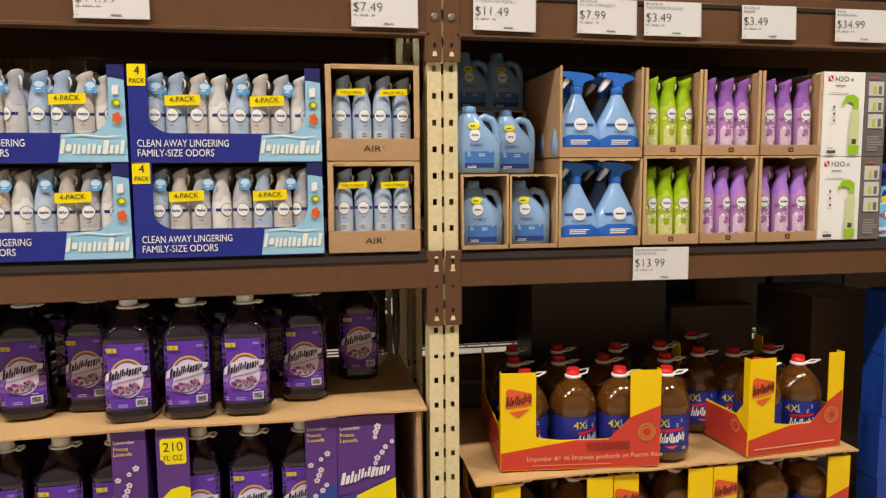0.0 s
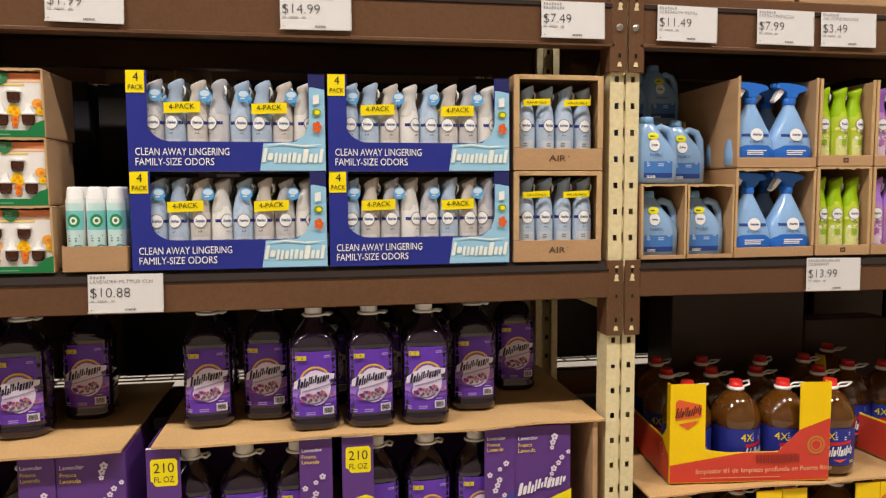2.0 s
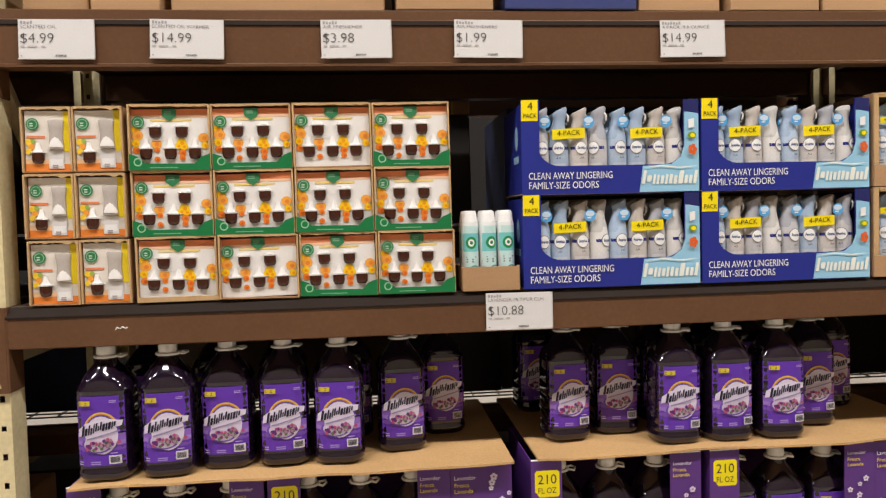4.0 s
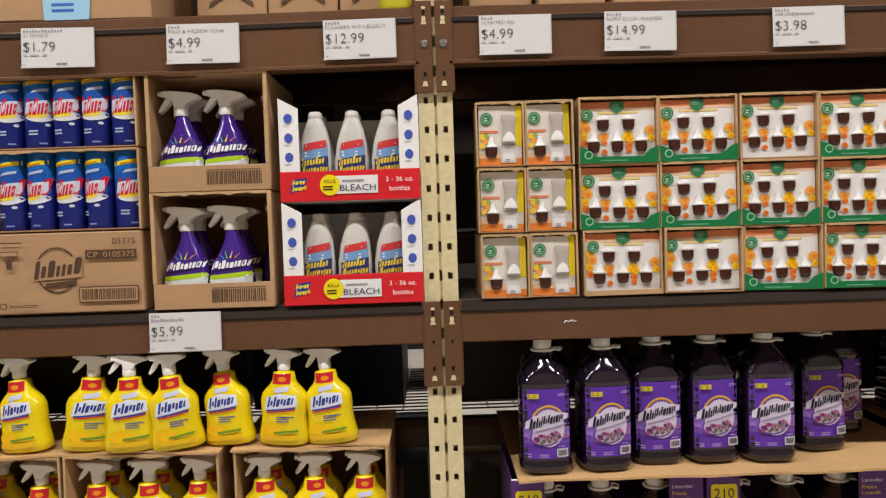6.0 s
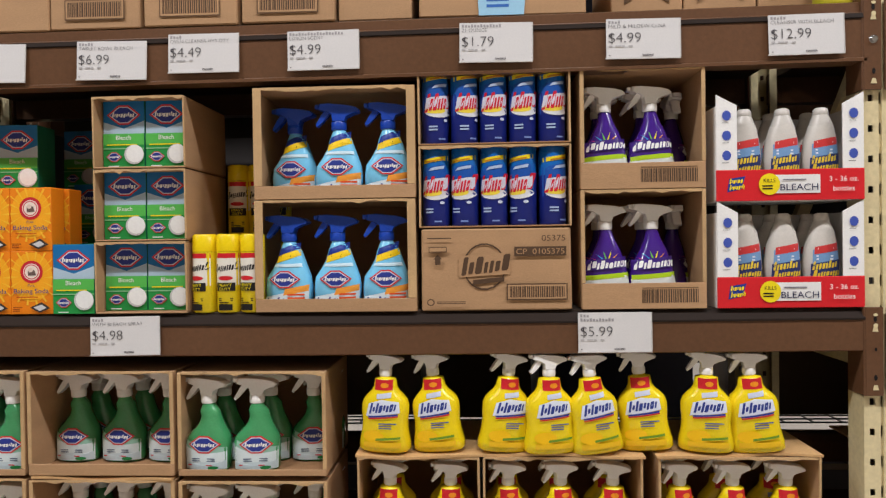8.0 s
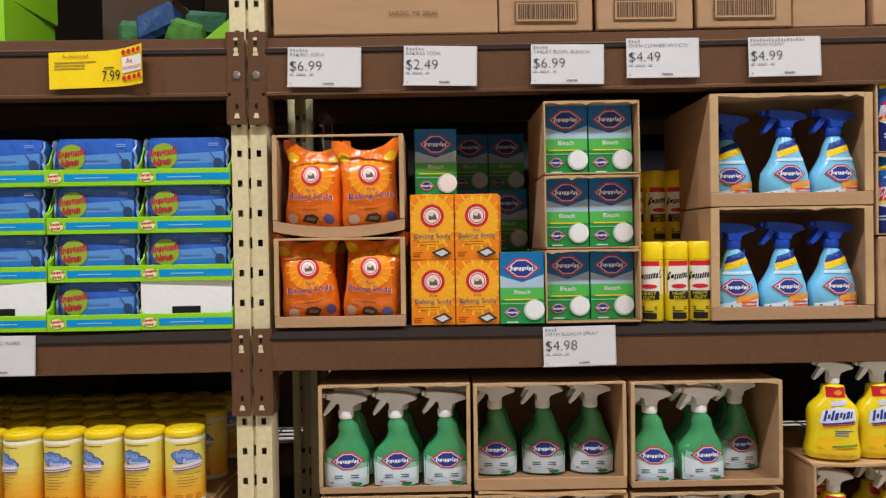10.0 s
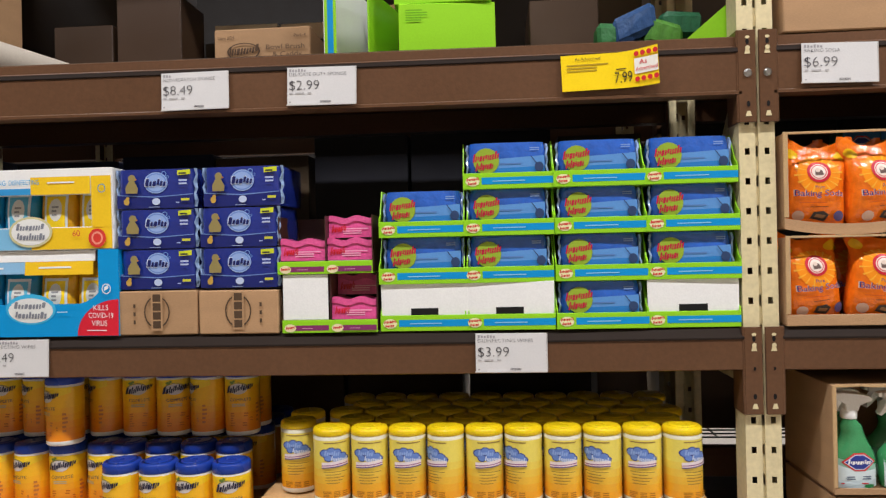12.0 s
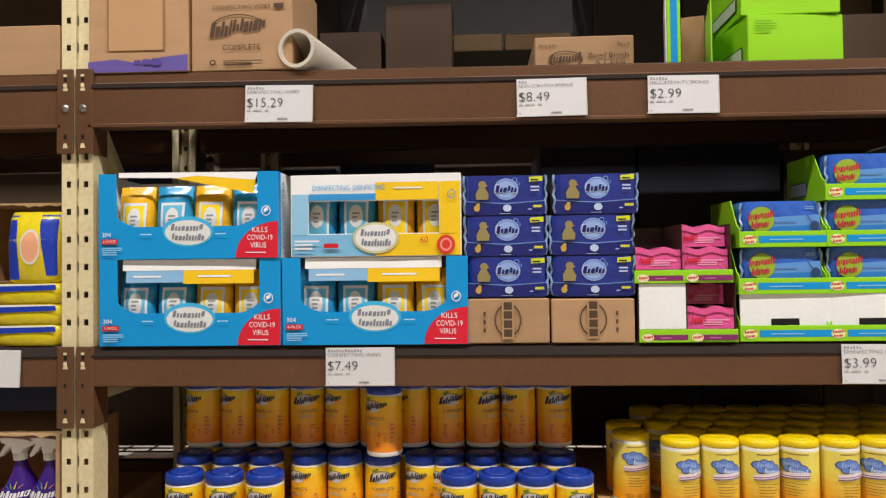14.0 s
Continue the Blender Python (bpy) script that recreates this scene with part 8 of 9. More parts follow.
for z0, z1 in ((Z1, 1.635), (1.636, 1.926)):
    carton(-3.994, -3.571, z0, z1, 0.034, 0.36, frame=0.022, label="wide open brown carton of pale blue sprays")
    for i, x in enumerate((-3.916, -3.786, -3.656)):
        at("tile", None, x + (0.008 if z0 > Z1 else 0), z0 + 0.005, F + (0.05 if not (i == 0 and z0 > Z1) else 0.1), (-4, 3, 5)[i])
for i in range(3):
    at("oven", lambda: plain_can("oven"), -4.138 + i * 0.064, Z1, F + 0.033, jit.uniform(-30, 10))
    at("oven", None, -4.12 + i * 0.062, Z1, F + 0.26, jit.uniform(-20, 20))
    at("oven", None, -4.12 + i * 0.062, Z1 + 0.2055, F + 0.26, jit.uniform(-20, 20))
for i, z in enumerate((Z1, Z1 + 0.19, Z1 + 0.38)):
    carton(-4.42, -4.172, z, z + 0.189, 0.004, 0.3, frame=0.004, label="narrow open brown tray of bleach tablet boxes")
    for x in (-4.355, -4.239):
        at("tablet", tablet_box, x, z + 0.0045, F + 0.04, jit.uniform(-1.5, 1.5))
        at("tablet", None, x, z + 0.0045, F + 0.14)
for z in (Z1, Z1 + 0.1675):
    for x in (-4.707, -4.593):
        at("soda_box", soda_box, x, z, F + 0.004, jit.uniform(-2, 2))
        at("soda_box", None, x + 0.012, z, F + 0.068)
at("tablet", None, -4.479, Z1, F + 0.004, -1)
for z in (Z1, Z1 + 0.1845):
    for x in (-4.478, -4.6):
        at("tablet", None, x, z, F + 0.32)
for x in (-4.7, -4.585, -4.47):
    at("tablet", None, x, Z1 + 0.369, F + 0.44)
    at("tablet", None, x, Z1 + 0.1845, F + 0.44)
    at("tablet", None, x, Z1, F + 0.44)
at("tablet", None, -4.695, Z1 + 0.335, F + 0.11, 3)
for z0, z1 in ((Z1, 1.574), (1.59, 1.836)):
    upper = z0 > Z1
    carton(-5.113, -4.776, z0, z1, 0.028, 0.32, frame=0.012, top=False, top_lip=0.006, sag=0.018 if upper else 0.0, label="sagging open brown carton of baking soda bags")
    for i, x in enumerate((-5.024, -4.87)):
        at("soda_bag", soda_bag, x + (0.006 if upper else 0), z0 + (0.006 if not upper else -0.002), F + 0.05 + (0.0 if i else 0.012), ((9, -7), (-6, 8))[upper][i], lean=((-4, 4), (3, -3))[upper][i])
        at("soda_bag", None, x, z0 + 0.006, F + 0.18, jit.uniform(-7, 7))

# ---- third bay, floor level: yellow and green spray bottles ----
pallet_base(-3.74, -2.55, F + 0.02, F + 0.7, 0.68)
pallet_base(-5.02, -3.8, F + 0.02, F + 0.7, 0.63)
for x0, x1 in ((-3.735, -3.415), (-3.412, -3.002), (-2.966, -2.56)):
    carton(x0, x1, 0.682, 0.968, 0.05, 0.34, frame=0.006, label="cut-open brown carton of yellow sprays")
    n = 2 if x1 - x0 < 0.35 else 3
    for i in range(n):
        for r in range(2):
            at("lemon", lambda: spray_bottle("lemon"), x0 + (x1 - x0) * (i + 0.5) / n, 0.687, F + 0.05 + r * 0.09, jit.uniform(-14, 14))
    sheet(x0 - 0.004, x1 + 0.004, F - 0.004, F + 0.34, 0.975, "torn brown carton flap used as a layer sheet")
for x, dz, y in ((-3.665, 1, 0.05), (-3.521, -5, 0.055), (-3.356, 5, 0.05), (-3.236, 0, 0.035), (-3.113, -5.5, 0.04), (-2.982, -5, 0.065), (-2.835, 1, 0.048), (-2.706, -5, 0.046)):
    at("lemon", None, x, 0.977, F + y - 0.012, jit.uniform(-18, 14), lean=dz)
for k, z0 in enumerate((0.918, 0.632)):
    for c, (x0, x1) in enumerate(((-5.006, -4.616), (-4.61, -4.215), (-4.207, -3.812))):
        carton(x0, x1, z0, z0 + 0.278 - 0.003 * c, 0.016 if c != 1 else 0.03, 0.3, frame=0.01, label="open brown carton of green sprays")
        for i in range(3):
            x = x0 + (x1 - x0) * (i + 0.5) / 3
            y = 0.052 if c == 0 else 0.13 if c == 1 else (0.05, 0.05, 0.14)[i]
            at("green", lambda: spray_bottle("green"), x, z0 + 0.005, F + y, jit.uniform(-6, 6))
            at("green", None, x + 0.01, z0 + 0.005, F + y + 0.09, jit.uniform(-6, 6))
sheet(-4.6, -4.22, F - 0.004, F + 0.3, 0.916)

# ---- fourth bay, middle shelf: sponges, dish sponges and wipes ----
SX = [-6.032, -5.807, -5.571, -5.337]
SZ = [Z1, Z1 + 0.124, Z1 + 0.247, Z1 + 0.369]
for r in range(4):
    for c in range(4):
        if r == 3 and c == 0:
            continue
        kind = "white" if (r == 0 and c != 2) else "open"
        at("sponge_tray_" + kind, lambda kind=kind: sponge_tray(kind), SX[c] + jit.uniform(-0.002, 0.002), SZ[r], F + jit.uniform(0, 0.006), jit.uniform(-1, 1))
        if kind == "open":
            at("sponge_pack", sponge_pack, SX[c], SZ[r] + 0.024, F + 0.082, jit.uniform(-1.5, 1.5))


def sponge_riser(x, z):
    mb = MB()
    mb.box(-0.1, 0.1, 0.02, 0.2, 0, 0.0195, mat("grey_card", (150, 140, 126), 0.8, 0.1), 0.002)
    return solo("card_insert", mb, "grey folded card insert under a sponge pack", "cardboard", "card inserts", m=pose(x, F, z))


for r in range(4):
    for c in range(4):
        if (r, c) != (3, 0) and not (r == 0 and c != 2):
            sponge_riser(SX[c], SZ[r] + 0.0035)


def pink_tray(kind):
    w, h, d = 0.256, 0.155, 0.2
    t = thing("sponge_tray", "lime and maroon card tray of pink sponges", "display tray", "pink sponge trays")
    lime, dark = ink(150, 214, 30), ink(74, 46, 40)
    k = 0.003
    mb = MB()
    mb.box(-w / 2, w / 2, 0, d, 0, k, lime, 0.001)
    part("base", mb, t)
    mb = MB()
    mb.box(-w / 2, w / 2, d - k, d, k, h, dark, 0.001)
    part("back_wall", mb, t)
    for s in (-1, 0, 1):
        mb = MB()
        mb.box(s * (w / 2 - k / 2) - k / 2, s * (w / 2 - k / 2) + k / 2, 0.01, d - k, k, h, dark, 0.001)
        part("divider" if s == 0 else "side_wall", mb, t)
    mb = MB()
    mb.box(-w / 2, w / 2, -k, 0.0005, 0, 0.034, lime, 0.001)
    a = Art(mb, front_of(-k))
    for s in (-1, 1):
        a.rect(s * 0.064 - 0.03, s * 0.064 + 0.062, 0.006, 0.02, ink(130, 50, 100))
        a.bars(s * 0.064 - 0.01, s * 0.064 + 0.03, 0.011, 0.015, 1, ink(200, 140, 170))
        a.disc(s * 0.064 - 0.042, 0.013, 0.016, 0.011, ink(236, 226, 180), 10)
        a.mark(s * 0.064 - 0.054, s * 0.064 - 0.03, 0.009, 0.018, 5, RED, 0.1)
    part("front_lip", mb, t)
    if kind == "white":
        mb = MB()
        mb.box(-w / 2 + 0.002, -0.004, 0.003, 0.007, 0.034, h, WHITE_CARD, 0.001)
        part("white_front", mb, t, "plain white card front")
    return t


pink_tray("white").matrix_basis = pose(-6.284, F, Z1)
pink_tray("open").matrix_basis = pose(-6.294, F, Z1 + 0.156)
at("pink", pink_sponge, -6.221, Z1 + 0.034, F + 0.014, -2)
at("pink", None, -6.221, Z1 + 0.095, F + 0.09, 0)
at("pink", None, -6.356, Z1 + 0.192, F + 0.012, 2)
at("pink", None, -6.231, Z1 + 0.192, F + 0.02, 0)
at("pink", None, -6.231, Z1 + 0.252, F + 0.04, 0)
for x, z, h in ((-6.221, Z1 + 0.0035, 0.03), (-6.356, Z1 + 0.1595, 0.032), (-6.231, Z1 + 0.1595, 0.032)):
    mb = MB()
    mb.box(-0.058, 0.058, 0.012, 0.19, 0, h - 0.0005, mat("grey_card", (150, 140, 126), 0.8, 0.1), 0.002)
    solo("card_insert", mb, "grey folded card insert under a sponge pack", "cardboard", "card inserts", m=pose(x, F, z))


def drum_print(flip):
    def art(a):
        dark = ink(84, 66, 50)
        a.disc(0.0, 0.062, 0.036, 0.044, dark, 22, 0.9)
        a.rect(-0.016, 0.016, 0.012, 0.114, KRAFT)
        for i in range(4):
            v = 0.018 + i * 0.024
            a.flat(-0.011, 0.011, v, v + 0.02, dark)
        a.up()
        a.bars(-0.062 * flip - 0.003, -0.062 * flip + 0.003, 0.03, 0.095, 3, dark, 0)
    return art


shut(-6.868, -6.645, Z1, 1.466, 0.24, F, "closed brown carton with a dark round mark", drum_print(1))
shut(-6.642, -6.421, Z1, 1.464, 0.24, F, "closed brown carton with a dark round mark", drum_print(-1))
for r in range(3):
    at("soap_pack", soap_pack, -6.757 - 0.001 * r, 1.467 + r * 0.1095, F + 0.002 + jit.uniform(0, 0.006), jit.uniform(-1.5, 1.5))
    at("soap_pack", None, -6.53 + 0.012 * (r == 2), 1.467 + r * 0.1095, F + 0.002 + jit.uniform(0, 0.008), jit.uniform(-2, 2))
for x in (-7.618, -7.112):
    at("wipes_tray", lambda: wipes_case("tray"), x, Z1, F, 0.3)
at("wipes_torn", lambda: wipes_case("tray", False), -7.622, Z1 + 0.236, F, -0.4, "blue display case of wipes pouches with a torn flap")
at("wipes_window", lambda: wipes_case("window"), -7.108, Z1 + 0.236, F + 0.004, 0.5)

# ---- fourth bay, floor level: wipes canisters ----
pallet_base(-6.5, -5.28, F + 0.0, F + 0.72, 0.879)
sheet(-6.5, -5.3, F - 0.002, F + 0.7, 0.888)
for r in range(5):
    for i in range(10):
        at("clean", lambda: plain_can("clean"), -6.298 + i * 0.1038 + (0.05 if r % 2 else 0) * (1 if i < 9 else -0.6), 0.89, F + 0.052 + r * 0.1, jit.uniform(-35, 35))
at("clean", None, -6.412, 0.89, F + 0.13, 10)
at("clean", None, -6.412, 0.89, F + 0.235, -10)
pallet_base(-7.76, -6.52, F + 0.0, F + 0.72, 0.78)
sheet(-7.75, -6.52, F - 0.002, F + 0.7, 0.79)
mb = MB()
mb.box(-7.745, -6.525, F + 0.108, F + 0.68, 0.7905, 0.8155, KRAFT, 0.002)
solo("card_pad", mb, "flat brown card pad under the rear wipes canisters", "cardboard")
for x in (-7.657, -7.544, -7.43, -6.894, -6.789, -6.685, -6.581):
    at("wipes", lambda: plain_can("wipes"), x, 0.7915, F + 0.054, jit.uniform(-25, 25))
for x in (-7.333, -7.226, -7.118, -7.0):
    at("wipes", None, x, 0.816, F + 0.162, jit.uniform(-25, 25))
for r in range(4):
    for i in range(11):
        at("wipes", None, -7.672 + i * 0.1058, 0.816, F + 0.27 + r * 0.105 - (0.108 if r == 0 and (i < 3 or i > 6) else 0), jit.uniform(-40, 40))
for i in range(11):
    at("wipes", None, -7.672 + i * 0.1058, 1.0205, F + 0.238, jit.uniform(-45, 45))
    at("wipes", None, -7.672 + i * 0.1058, 1.0205, F + 0.346, jit.uniform(-45, 45))
at("wipes", None, -7.107, 1.0205, F + 0.132, -20)

# ---- fifth bay, just past the last post ----
def wipes_bale():
    t = thing("wipes_bale", "yellow and blue film pack of cleaning wipes", "wipes pack", "yellow and blue wipes packs")
    mb = MB()
    rings = [[(x, y + 0.06, z) for x, y, z in ring_at(0.1 * s, 0.055 * s, 0.057 * k, 5, 0, 28)] for k, s in ((0, 0.9), (0.12, 0.985), (0.5, 1.02), (0.88, 0.985), (1, 0.9))]
    mb.loft(rings, mat("yellow_film", (226, 206, 30), 0.2, 0.06, 0.1, 60, 12, coat=0.5))
    part("wrap", mb, t)
    mb = MB()
    a = Art(mb, lambda u, v, e: (u, 0.0035 - e - 0.002, v))
    a.poly([(-0.09, 0.034), (0.092, 0.04), (0.09, 0.053), (-0.09, 0.05)], ink(34, 60, 170))
    a.poly([(-0.09, 0.05), (0.09, 0.053), (0.088, 0.056), (-0.088, 0.056)], WHITE)
    part("print", mb, t)
    return t


for i in range(3):
    at("wipes_bale", wipes_bale, -8.088, SHELF + 0.001 + i * 0.0575, F + 0.004, jit.uniform(-2, 2))


def wipes_bag():
    t = thing("wipes_bag", "standing yellow and blue bag of cleaning wipes", "wipes pack", "yellow and blue wipes packs")
    shape = Round([(0, 0.07, 0.04, 3), (0.01, 0.078, 0.048, 3), (0.12, 0.08, 0.05, 3), (0.18, 0.078, 0.035, 3), (0.2, 0.077, 0.01, 3)])
    mb = MB()
    shape.loft(mb, mat("yellow_film", (226, 206, 30), 0.2, 0.06, 0.1, 60, 12, coat=0.5), n=28)
    part("bag", mb, t)
    mb = MB()
    a = Art(mb, shape.front, 0.001, True)
    a.poly([(-0.07, 0.01), (-0.03, 0.01), (-0.045, 0.19), (-0.07, 0.19)], ink(34, 60, 170))
    a.poly([(0.045, 0.02), (0.07, 0.02), (0.07, 0.19), (0.02, 0.19)], ink(34, 60, 170))
    a.disc(0.0, 0.1, 0.03, 0.05, ink(226, 214, 190), 16)
    a.disc(0.0, 0.1, 0.024, 0.042, ink(236, 170, 130), 16)
    part("print", mb, t)
    return t


at("wipes_bag", wipes_bag, -8.075, SHELF + 0.175, F + 0.06)
carton(-8.3, -7.998, SHELF + 0.175, 1.75, 0.0, 0.3, F + 0.1, frame=0.005, label="dim brown carton behind the wipes bags")
pallet_base(-8.6, -8.0, F + 0.05, F + 0.7, 0.805)
carton(-8.4, -8.0, 0.807, 1.1, 0.03, 0.32, F + 0.035, frame=0.012, label="open brown carton of dark bottles")
for x in (-8.16, -8.07):
    at("mildew", None, x, 0.812, F + 0.1)

# ---- top shelf ----
T0 = TOP + 0.001


def coded(a, w=0.16):
    a.rect(-w / 2, w / 2, 0.022, 0.075, ink(100, 76, 54))
    a.rect(-w / 2 + 0.003, w / 2 - 0.003, 0.025, 0.072, KRAFT)
    a.barcode(-w / 2 + 0.008, w / 2 - 0.008, 0.03, 0.068, ink(80, 60, 44))


def town(a):
    a.text("SARDIS, MS 38666", 0.07, 0.046, 0.0115, ink(100, 76, 54), "c")


shut(-5.103, -4.53, T0, 2.42, 0.4, F, "large closed brown carton on the top shelf", town)
for x0, x1 in ((-4.528, -4.287), (-4.279, -4.031), (-4.021, -3.775)):
    shut(x0, x1, T0, 2.38, 0.35, F + 0.002, "closed brown carton with a bar code", coded)
shut(-3.77, -3.575, T0, 2.34, 0.35, F + 0.015, "closed brown carton on the top shelf")


def window_print(a):
    a.poly([(-0.06, 0.0), (0.055, 0.0), (0.066, 0.12), (-0.066, 0.12)], ink(160, 206, 232))
    a.bars(-0.04, 0.04, 0.02, 0.05, 2, ink(60, 110, 190))


shut(-3.56, -3.13, T0, 2.36, 0.32, F + 0.012, "brown carton with a pale blue bottle print", window_print)
for i in range(3):
    shut(-3.05 + i * 0.195, -2.857 + i * 0.195, T0, 2.36, 0.3, F + 0.12, "dim brown carton set back on the top shelf", lambda a: a.poly([(-0.06, 0.05), (0.0, 0.09), (0.06, 0.05), (0.06, 0.062), (0.0, 0.104), (-0.06, 0.062)], ink(100, 76, 54)))
shape = Round([(0, 0.04, 0.03, 2.6), (0.006, 0.046, 0.034, 2.6), (0.14, 0.046, 0.034, 2.6), (0.2, 0.03, 0.028), (0.22, 0.02, 0.02)])
mb = MB()
shape.loft(mb, mat("pale_yellow_plastic", (226, 222, 60), 0.3, 0.05, 0))
solo("squeeze_bottle", mb, "pale yellow plastic bottle beside the rack post", "bottle", m=pose(-2.5, F + 0.05, T0))
for x0, x1, y in ((-2.31, -2.14, 0.06), (-2.127, -1.951, 0.03), (-1.93, -1.36, 0.05), (-1.334, -1.068, 0.01), (-0.66, -0.42, 0.02), (-0.398, -0.13, 0.01), (-0.12, 0.151, 0.012), (0.16, 0.3, 0.04), (0.42, 0.9, 0.02), (0.92, 1.5, 0.03)):
    shut(x0, x1, T0, 2.36, 0.36, F + y, "closed brown carton on the top shelf")
shut(-1.04, -0.67, T0, 2.3, 0.3, F + 0.0, "glossy dark blue printed pack on the top shelf", material=ink(60, 70, 120, 0.2, 0.4))


def violet_print(a):
    a.poly([(-0.14, 0.001), (0.14, 0.001), (0.14, 0.046), (0.07, 0.04), (0.0, 0.024), (-0.06, 0.036), (-0.14, 0.03)], ink(104, 90, 160))
    a.rect(-0.085, 0.075, 0.06, 0.3, ink(192, 150, 108))
    a.rect(-0.085, -0.081, 0.06, 0.3, ink(150, 112, 76))
    a.rect(0.071, 0.075, 0.06, 0.3, ink(150, 112, 76))
    for i, u in enumerate((0.0, 0.025, 0.052)):
        a.disc(u - 0.004, 0.026, 0.007 + 0.002 * i, 0.007 + 0.002 * i, ink(90, 76, 150), 8)
        a.disc(u + 0.004, 0.026, 0.007 + 0.002 * i, 0.007 + 0.002 * i, ink(90, 76, 150), 8)


def wipes_print(a):
    dark = ink(84, 64, 48)
    a.text("DISINFECTING WIPES", 0.0, 0.17, 0.0105, dark, "c", width=0.16, bold=0.01)
    a.disc(-0.01, 0.105, 0.085, 0.05, dark, 22, 0.94, 30, 150)
    a.mark(-0.09, 0.07, 0.088, 0.134, 8, dark, 0.14, 11)
    a.text("COMPLETE", 0.0, 0.056, 0.0155, dark, "c", width=0.105, bold=0.03)
    a.bars(-0.05, 0.06, 0.014, 0.03, 3, dark)
    a.disc(-0.08, 0.022, 0.009, 0.008, dark, 12, 0.6)
    a.rect(0.09, 0.118, 0.17, 0.182, dark)


shut(-7.902, -7.62, T0, 2.42, 0.34, F, "brown carton with a violet printed foot and pressed panel", violet_print)
shut(-7.615, -7.33, T0, 2.4, 0.3, F + 0.005, "closed brown carton of disinfecting wipes with dark print", wipes_print, side_art=None)
shut(-8.45, -7.985, T0, 2.25, 0.34, F + 0.005, "closed brown carton on the top shelf")


def tube_roll():
    t = thing("cardboard_tube", "open grey-white cardboard tube lying on the shelf", "cardboard tube")
    mb = MB()
    n = 28
    for r, s in ((0.053, 1), (0.043, -1)):
        rings = [[(r * math.cos(g), y, r * math.sin(g)) for g in (2 * math.pi * i / n for i in range(n))] for y in (0, 0.55)]
        mb.loft(rings, mat("tube_card", (206, 196, 180), 0.7, 0.06, 0.05), caps=False)
    rim = [(r * math.cos(2 * math.pi * i / n), 0, r * math.sin(2 * math.pi * i / n)) for i in range(n) for r in (0.053, 0.043)]
    mb.raw(rim, [(2 * i, 2 * ((i + 1) % n), 2 * ((i + 1) % n) + 1, 2 * i + 1) for i in range(n)], mat("tube_card", (206, 196, 180), 0.7, 0.06, 0.05))
    part("tube", mb, t)
    return t


at("tube", tube_roll, -7.318, T0 + 0.0535, F - 0.012, -11)


def brush_print(a):
    dark = ink(84, 64, 48)
    a.text("Item #34", -0.132, 0.102, 0.0095, dark)
    a.text("Pack-4", 0.132, 0.102, 0.0095, dark, "r")
    a.disc(-0.055, 0.064, 0.05, 0.026, dark, 22, 0.9)
    a.mark(-0.1, -0.008, 0.052, 0.08, 6, dark, 0.08, 14)
    a.text("Bowl Brush", 0.128, 0.068, 0.014, dark, "r", width=0.115, bold=0.03)
    a.text("& Caddy", 0.12, 0.046, 0.014, dark, "r", width=0.088, bold=0.03)
    a.rect(-0.01, 0.135, 0.006, 0.03, dark)
    a.rect(-0.007, 0.132, 0.009, 0.03, KRAFT)
    a.barcode(0.0, 0.126, 0.012, 0.028, dark)


shut(-6.66, -6.368, T0, T0 + 0.135, 0.3, 2.257, "closed brown carton of bowl brushes with dark print", brush_print)


def lime_box(w, h, d, label, art=None):
    t = thing("sponge_carton", label, "carton", "lime cartons")
    lime = ink(150, 214, 30)
    mb = MB()
    mb.box(-w / 2, w / 2, 0, d, 0, h, lime, 0.002)
    mb.warp(0.003, 4)
    part("body", mb, t)
    mb = MB()
    a = Art(mb, front_of(-0.003))
    a.bars(-w / 2 + 0.02, -w / 2 + 0.08, h * 0.66, h * 0.9, 5, ink(110, 170, 20))
    a = Art(mb, lambda u, v, e: (-w / 2 - 0.003 - e, u, v))
    a.poly([(0.03, 0.02), (d - 0.06, 0.02), (d - 0.06, 0.06), (0.03, 0.06)], ink(60, 60, 60))
    a.poly([(0.034, 0.024), (d - 0.064, 0.024), (d - 0.064, 0.056), (0.034, 0.056)], ink(206, 210, 200))
    part("print", mb, t)
    return t


for i, z in enumerate((0, 0.142)):
    c = lime_box(0.262, 0.14, 0.3, "lime green sponge carton stacked on the top shelf")
    c.matrix_basis = pose(-5.96 - 0.012 * i, F + 0.07, T0 - top_drop(-5.96) + z, 0, 0, 4 - 5 * i)


def folded_tray():
    t = thing("flattened_tray", "flattened lime, blue and white display tray leaning upright", "cardboard tray")
    lime = ink(150, 214, 30)
    mb = MB()
    mb.box(0.0, 0.004, 0, 0.3, 0, 0.26, WHITE_CARD, 0.001)
    part("back_panel", mb, t)
    mb = MB()
    mb.box(0.0042, 0.04, -0.003, 0.0, 0, 0.26, lime, 0.001)
    a = Art(mb, front_of(-0.003))
    a.rect(0.014, 0.032, 0.0, 0.2, ink(24, 148, 214))
    a.disc(0.023, 0.22, 0.015, 0.018, ink(236, 120, 90), 12)
    part("lip", mb, t)
    mb = MB()
    mb.box(0.12, 0.124, 0.03, 0.28, 0.0, 0.2, lime, 0.001)
    mb.box(0.05, 0.119, 0.24, 0.244, 0.0, 0.22, KRAFT_IN, 0.001)
    part("open_flap", mb, t)
    return t


folded_tray().matrix_basis = pose(-6.305, F + 0.09, T0 - top_drop(-6.305), 0, 0, -14)


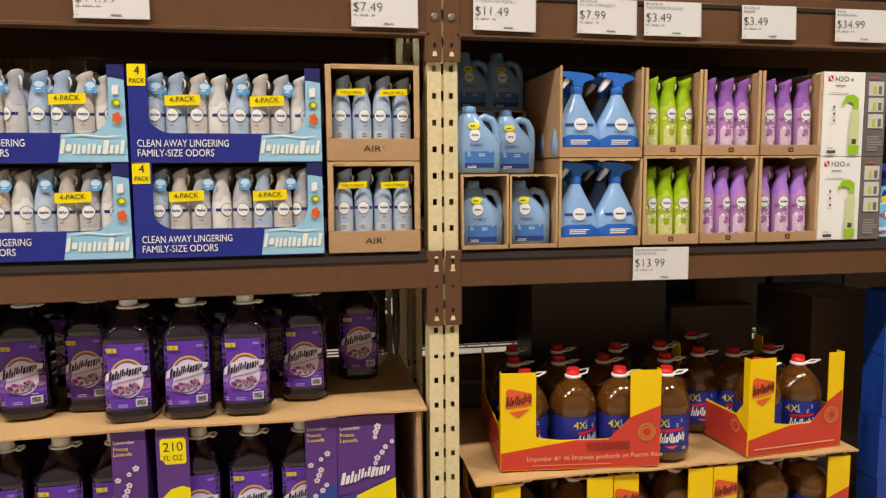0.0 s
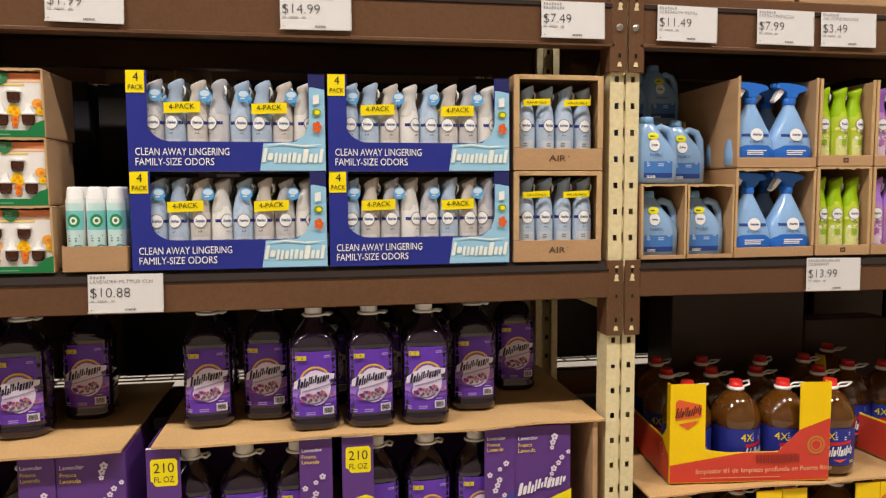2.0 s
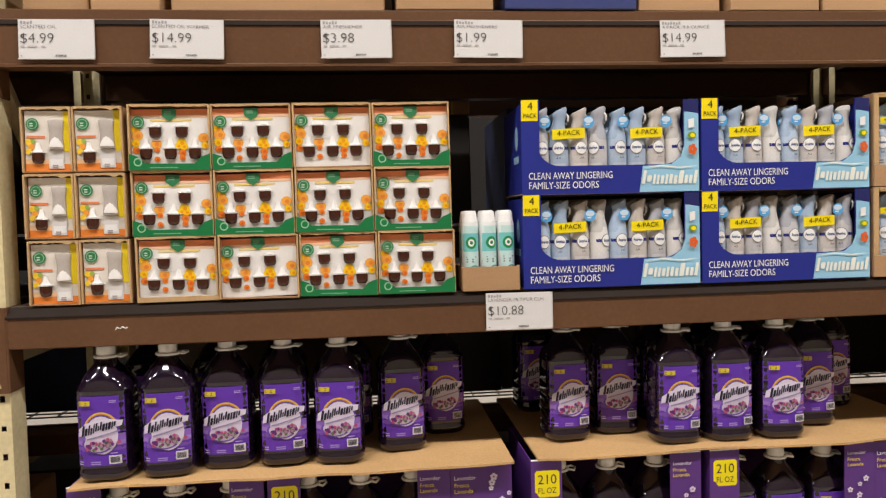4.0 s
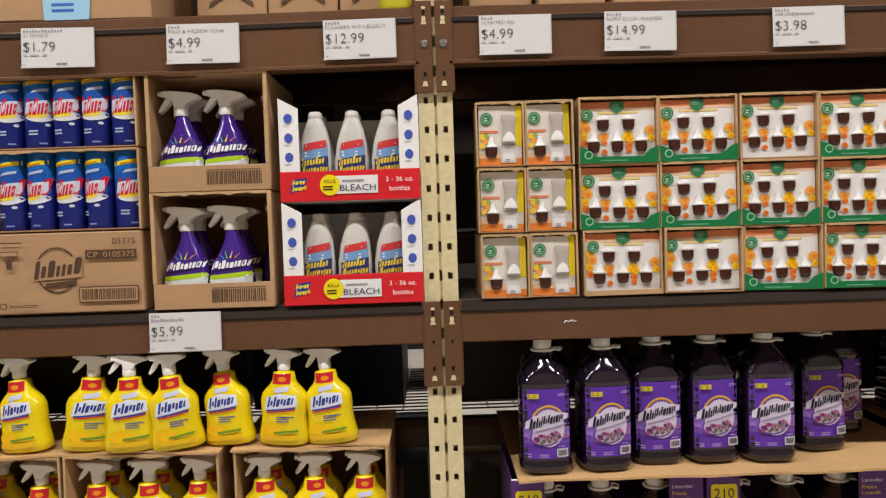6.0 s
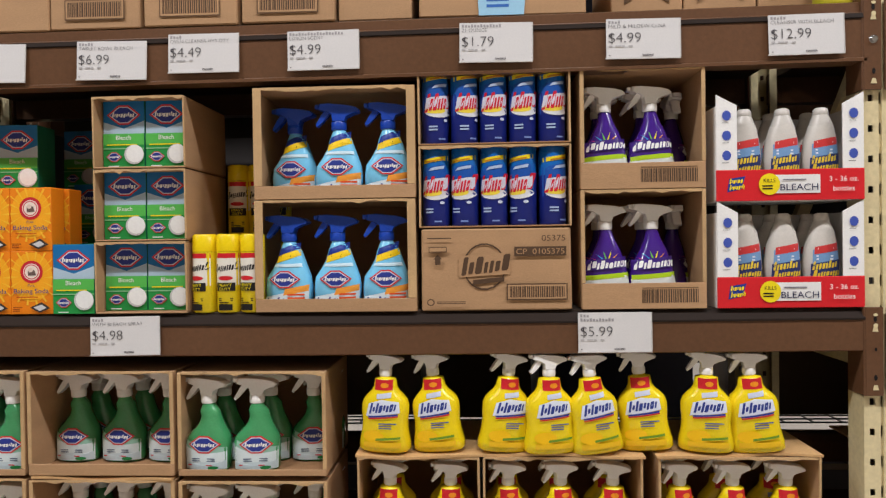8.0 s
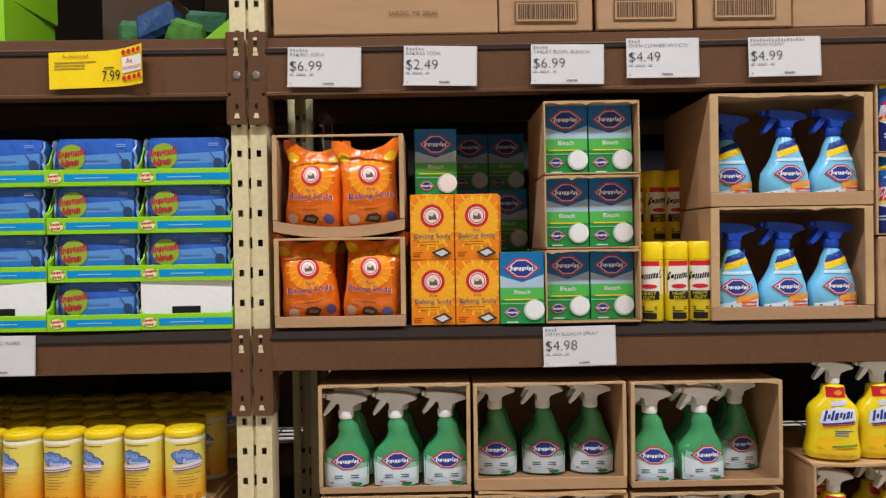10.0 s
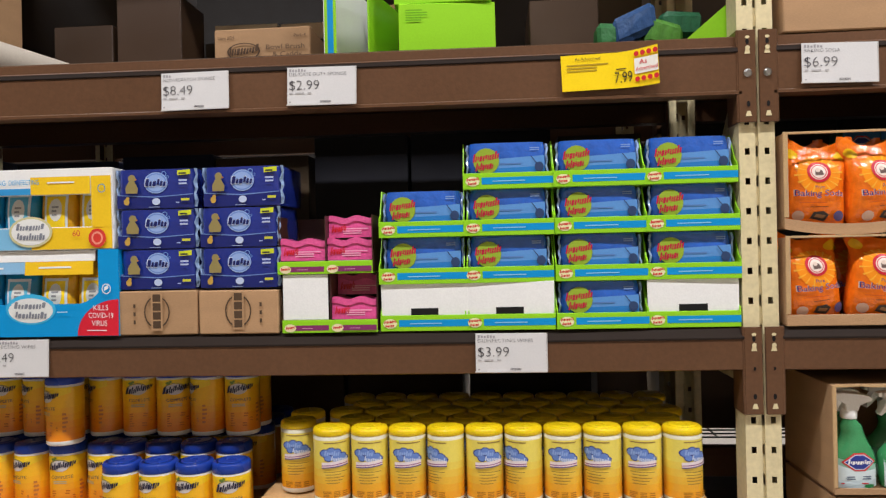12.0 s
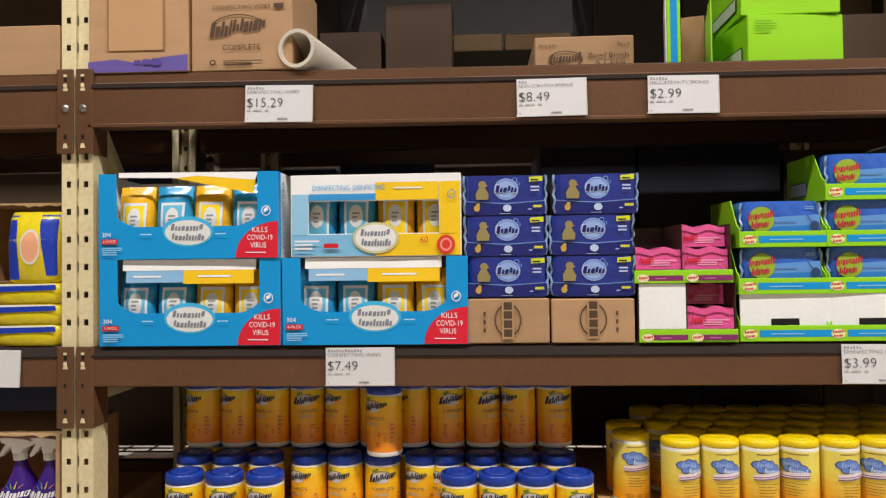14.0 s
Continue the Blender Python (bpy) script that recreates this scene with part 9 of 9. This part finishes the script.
def mesh_bag():
    t = thing("sponge_bag", "crumpled clear bag with green and blue sponges", "bag")
    rnd = random.Random(12)
    for i, col in enumerate(((52, 112, 60), (44, 78, 126), (84, 140, 52), (46, 104, 70))):
        mb = MB()
        mb.box(-0.05, 0.05, -0.035, 0.035, 0, 0.05, mat("bag_sponge_%d" % i, col, 0.5, 0.15, 0.2, 90, 30), 0.01)
        mb.warp(0.012, i * 3.0, 14)
        p = part("sponge", mb, t)
        p.matrix_basis = pose(-0.08 + 0.055 * i, rnd.uniform(0, 0.05), 0.006 + 0.02 * (i % 2), 0, rnd.uniform(-14, 14), rnd.uniform(-30, 30))
    mb = MB()
    lime = ink(150, 214, 30)
    mb.raw([(0.06, -0.03, 0), (0.19, -0.03, 0), (0.19, -0.02, 0.08), (0.06, -0.033, 0), (0.06, -0.026, 0.0), (0.19, -0.026, 0.0), (0.19, -0.016, 0.08)], [(0, 1, 2), (4, 5, 6), (0, 2, 6, 4), (1, 2, 6, 5)], lime)
    part("torn_tray", mb, t, "torn lime card corner")
    return t


mesh_bag().matrix_basis = pose(-5.41, F + 0.14, T0 - top_drop(-5.41)) @ Matrix.Diagonal((1.1, 1.1, 1.5, 1))
# next three cartons: brown darkened so the colour holds the shade back there
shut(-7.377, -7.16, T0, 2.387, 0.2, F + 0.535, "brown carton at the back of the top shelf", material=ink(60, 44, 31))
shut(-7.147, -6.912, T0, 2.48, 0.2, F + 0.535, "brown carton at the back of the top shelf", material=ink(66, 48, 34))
shut(-7.03, -6.42, 2.215, 2.44, 0.4, REAR + 0.22, "carton on the next rack's upper deck, coloured dark for shade", material=ink(52, 42, 34))
# pale boxes added in place of the bright opening to the far aisle
shut(-6.99, -6.72, 2.441, 2.515, 0.3, REAR + 0.23, "flat pale carton whose colour stands for a lit far gap", material=ink(226, 206, 176))
shut(-6.71, -6.44, 2.441, 2.51, 0.3, REAR + 0.23, "flat pale carton whose colour stands for a lit far gap", material=ink(216, 190, 156))
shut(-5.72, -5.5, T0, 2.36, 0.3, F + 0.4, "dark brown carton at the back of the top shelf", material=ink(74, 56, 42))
shut(-5.5, -5.4, T0, T0 + 0.07, 0.1, F + 0.3, "small blue box at the back of the top shelf", material=ink(40, 110, 170))

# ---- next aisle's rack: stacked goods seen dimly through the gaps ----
# carton colours darkened to carry the shade between the two racks
shade_tones = [ink(84, 66, 50), ink(70, 60, 54), ink(40, 48, 80), ink(76, 60, 46), ink(52, 48, 46), ink(96, 80, 62), ink(34, 34, 40)]
rnd = random.Random(21)


def socks_print(a):
    a.text("CREW SOCKS", 0.0, 0.27, 0.034, ink(150, 146, 140), "c", width=0.3)


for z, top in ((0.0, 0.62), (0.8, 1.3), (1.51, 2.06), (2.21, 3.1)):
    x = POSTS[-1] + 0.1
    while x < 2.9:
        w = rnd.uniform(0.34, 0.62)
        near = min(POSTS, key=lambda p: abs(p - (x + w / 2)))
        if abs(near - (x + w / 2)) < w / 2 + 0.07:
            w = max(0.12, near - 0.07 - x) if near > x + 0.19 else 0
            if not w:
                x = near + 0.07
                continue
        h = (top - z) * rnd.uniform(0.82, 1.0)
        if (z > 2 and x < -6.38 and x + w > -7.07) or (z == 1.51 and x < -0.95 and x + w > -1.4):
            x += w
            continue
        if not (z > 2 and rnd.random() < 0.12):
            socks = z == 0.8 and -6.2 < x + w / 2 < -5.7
            # the far upper cartons get a near-black brown, for the deeper shade there
            shut(x, x + w, z + 0.014 if z else 0.0, z + h, rnd.uniform(0.5, 0.8), REAR + 0.2 + rnd.uniform(0, 0.08), "dark carton of socks on the next rack" if socks else "carton stacked on the next rack, coloured dark for shade", socks_print if socks else None, ink(52, 48, 46) if socks else ink(38, 29, 23) if z > 2 and -7.9 < x < -5.6 else rnd.choice(shade_tones))
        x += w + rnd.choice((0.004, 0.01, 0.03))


def strapped_print(a):
    a.text("TECHNO", -0.05, 0.05, 0.028, ink(60, 48, 40), width=0.14)
    a.text("ENJA", -0.05, 0.014, 0.024, ink(60, 48, 40), width=0.09)
    a.rect(-0.072, -0.066, 0.0, 0.112, ink(226, 196, 40))
    a.rect(0.092, 0.098, 0.0, 0.112, ink(226, 196, 40))


# lower carton coloured near black for the shade as well
shut(-1.37, -1.0, 1.524, 1.972, 0.5, REAR + 0.24, "carton stacked on the next rack, coloured dark for shade", material=ink(40, 36, 34))
shut(-1.34, -1.0, 1.975, 2.09, 0.45, REAR + 0.23, "flat brown carton with yellow straps and dark print", strapped_print)
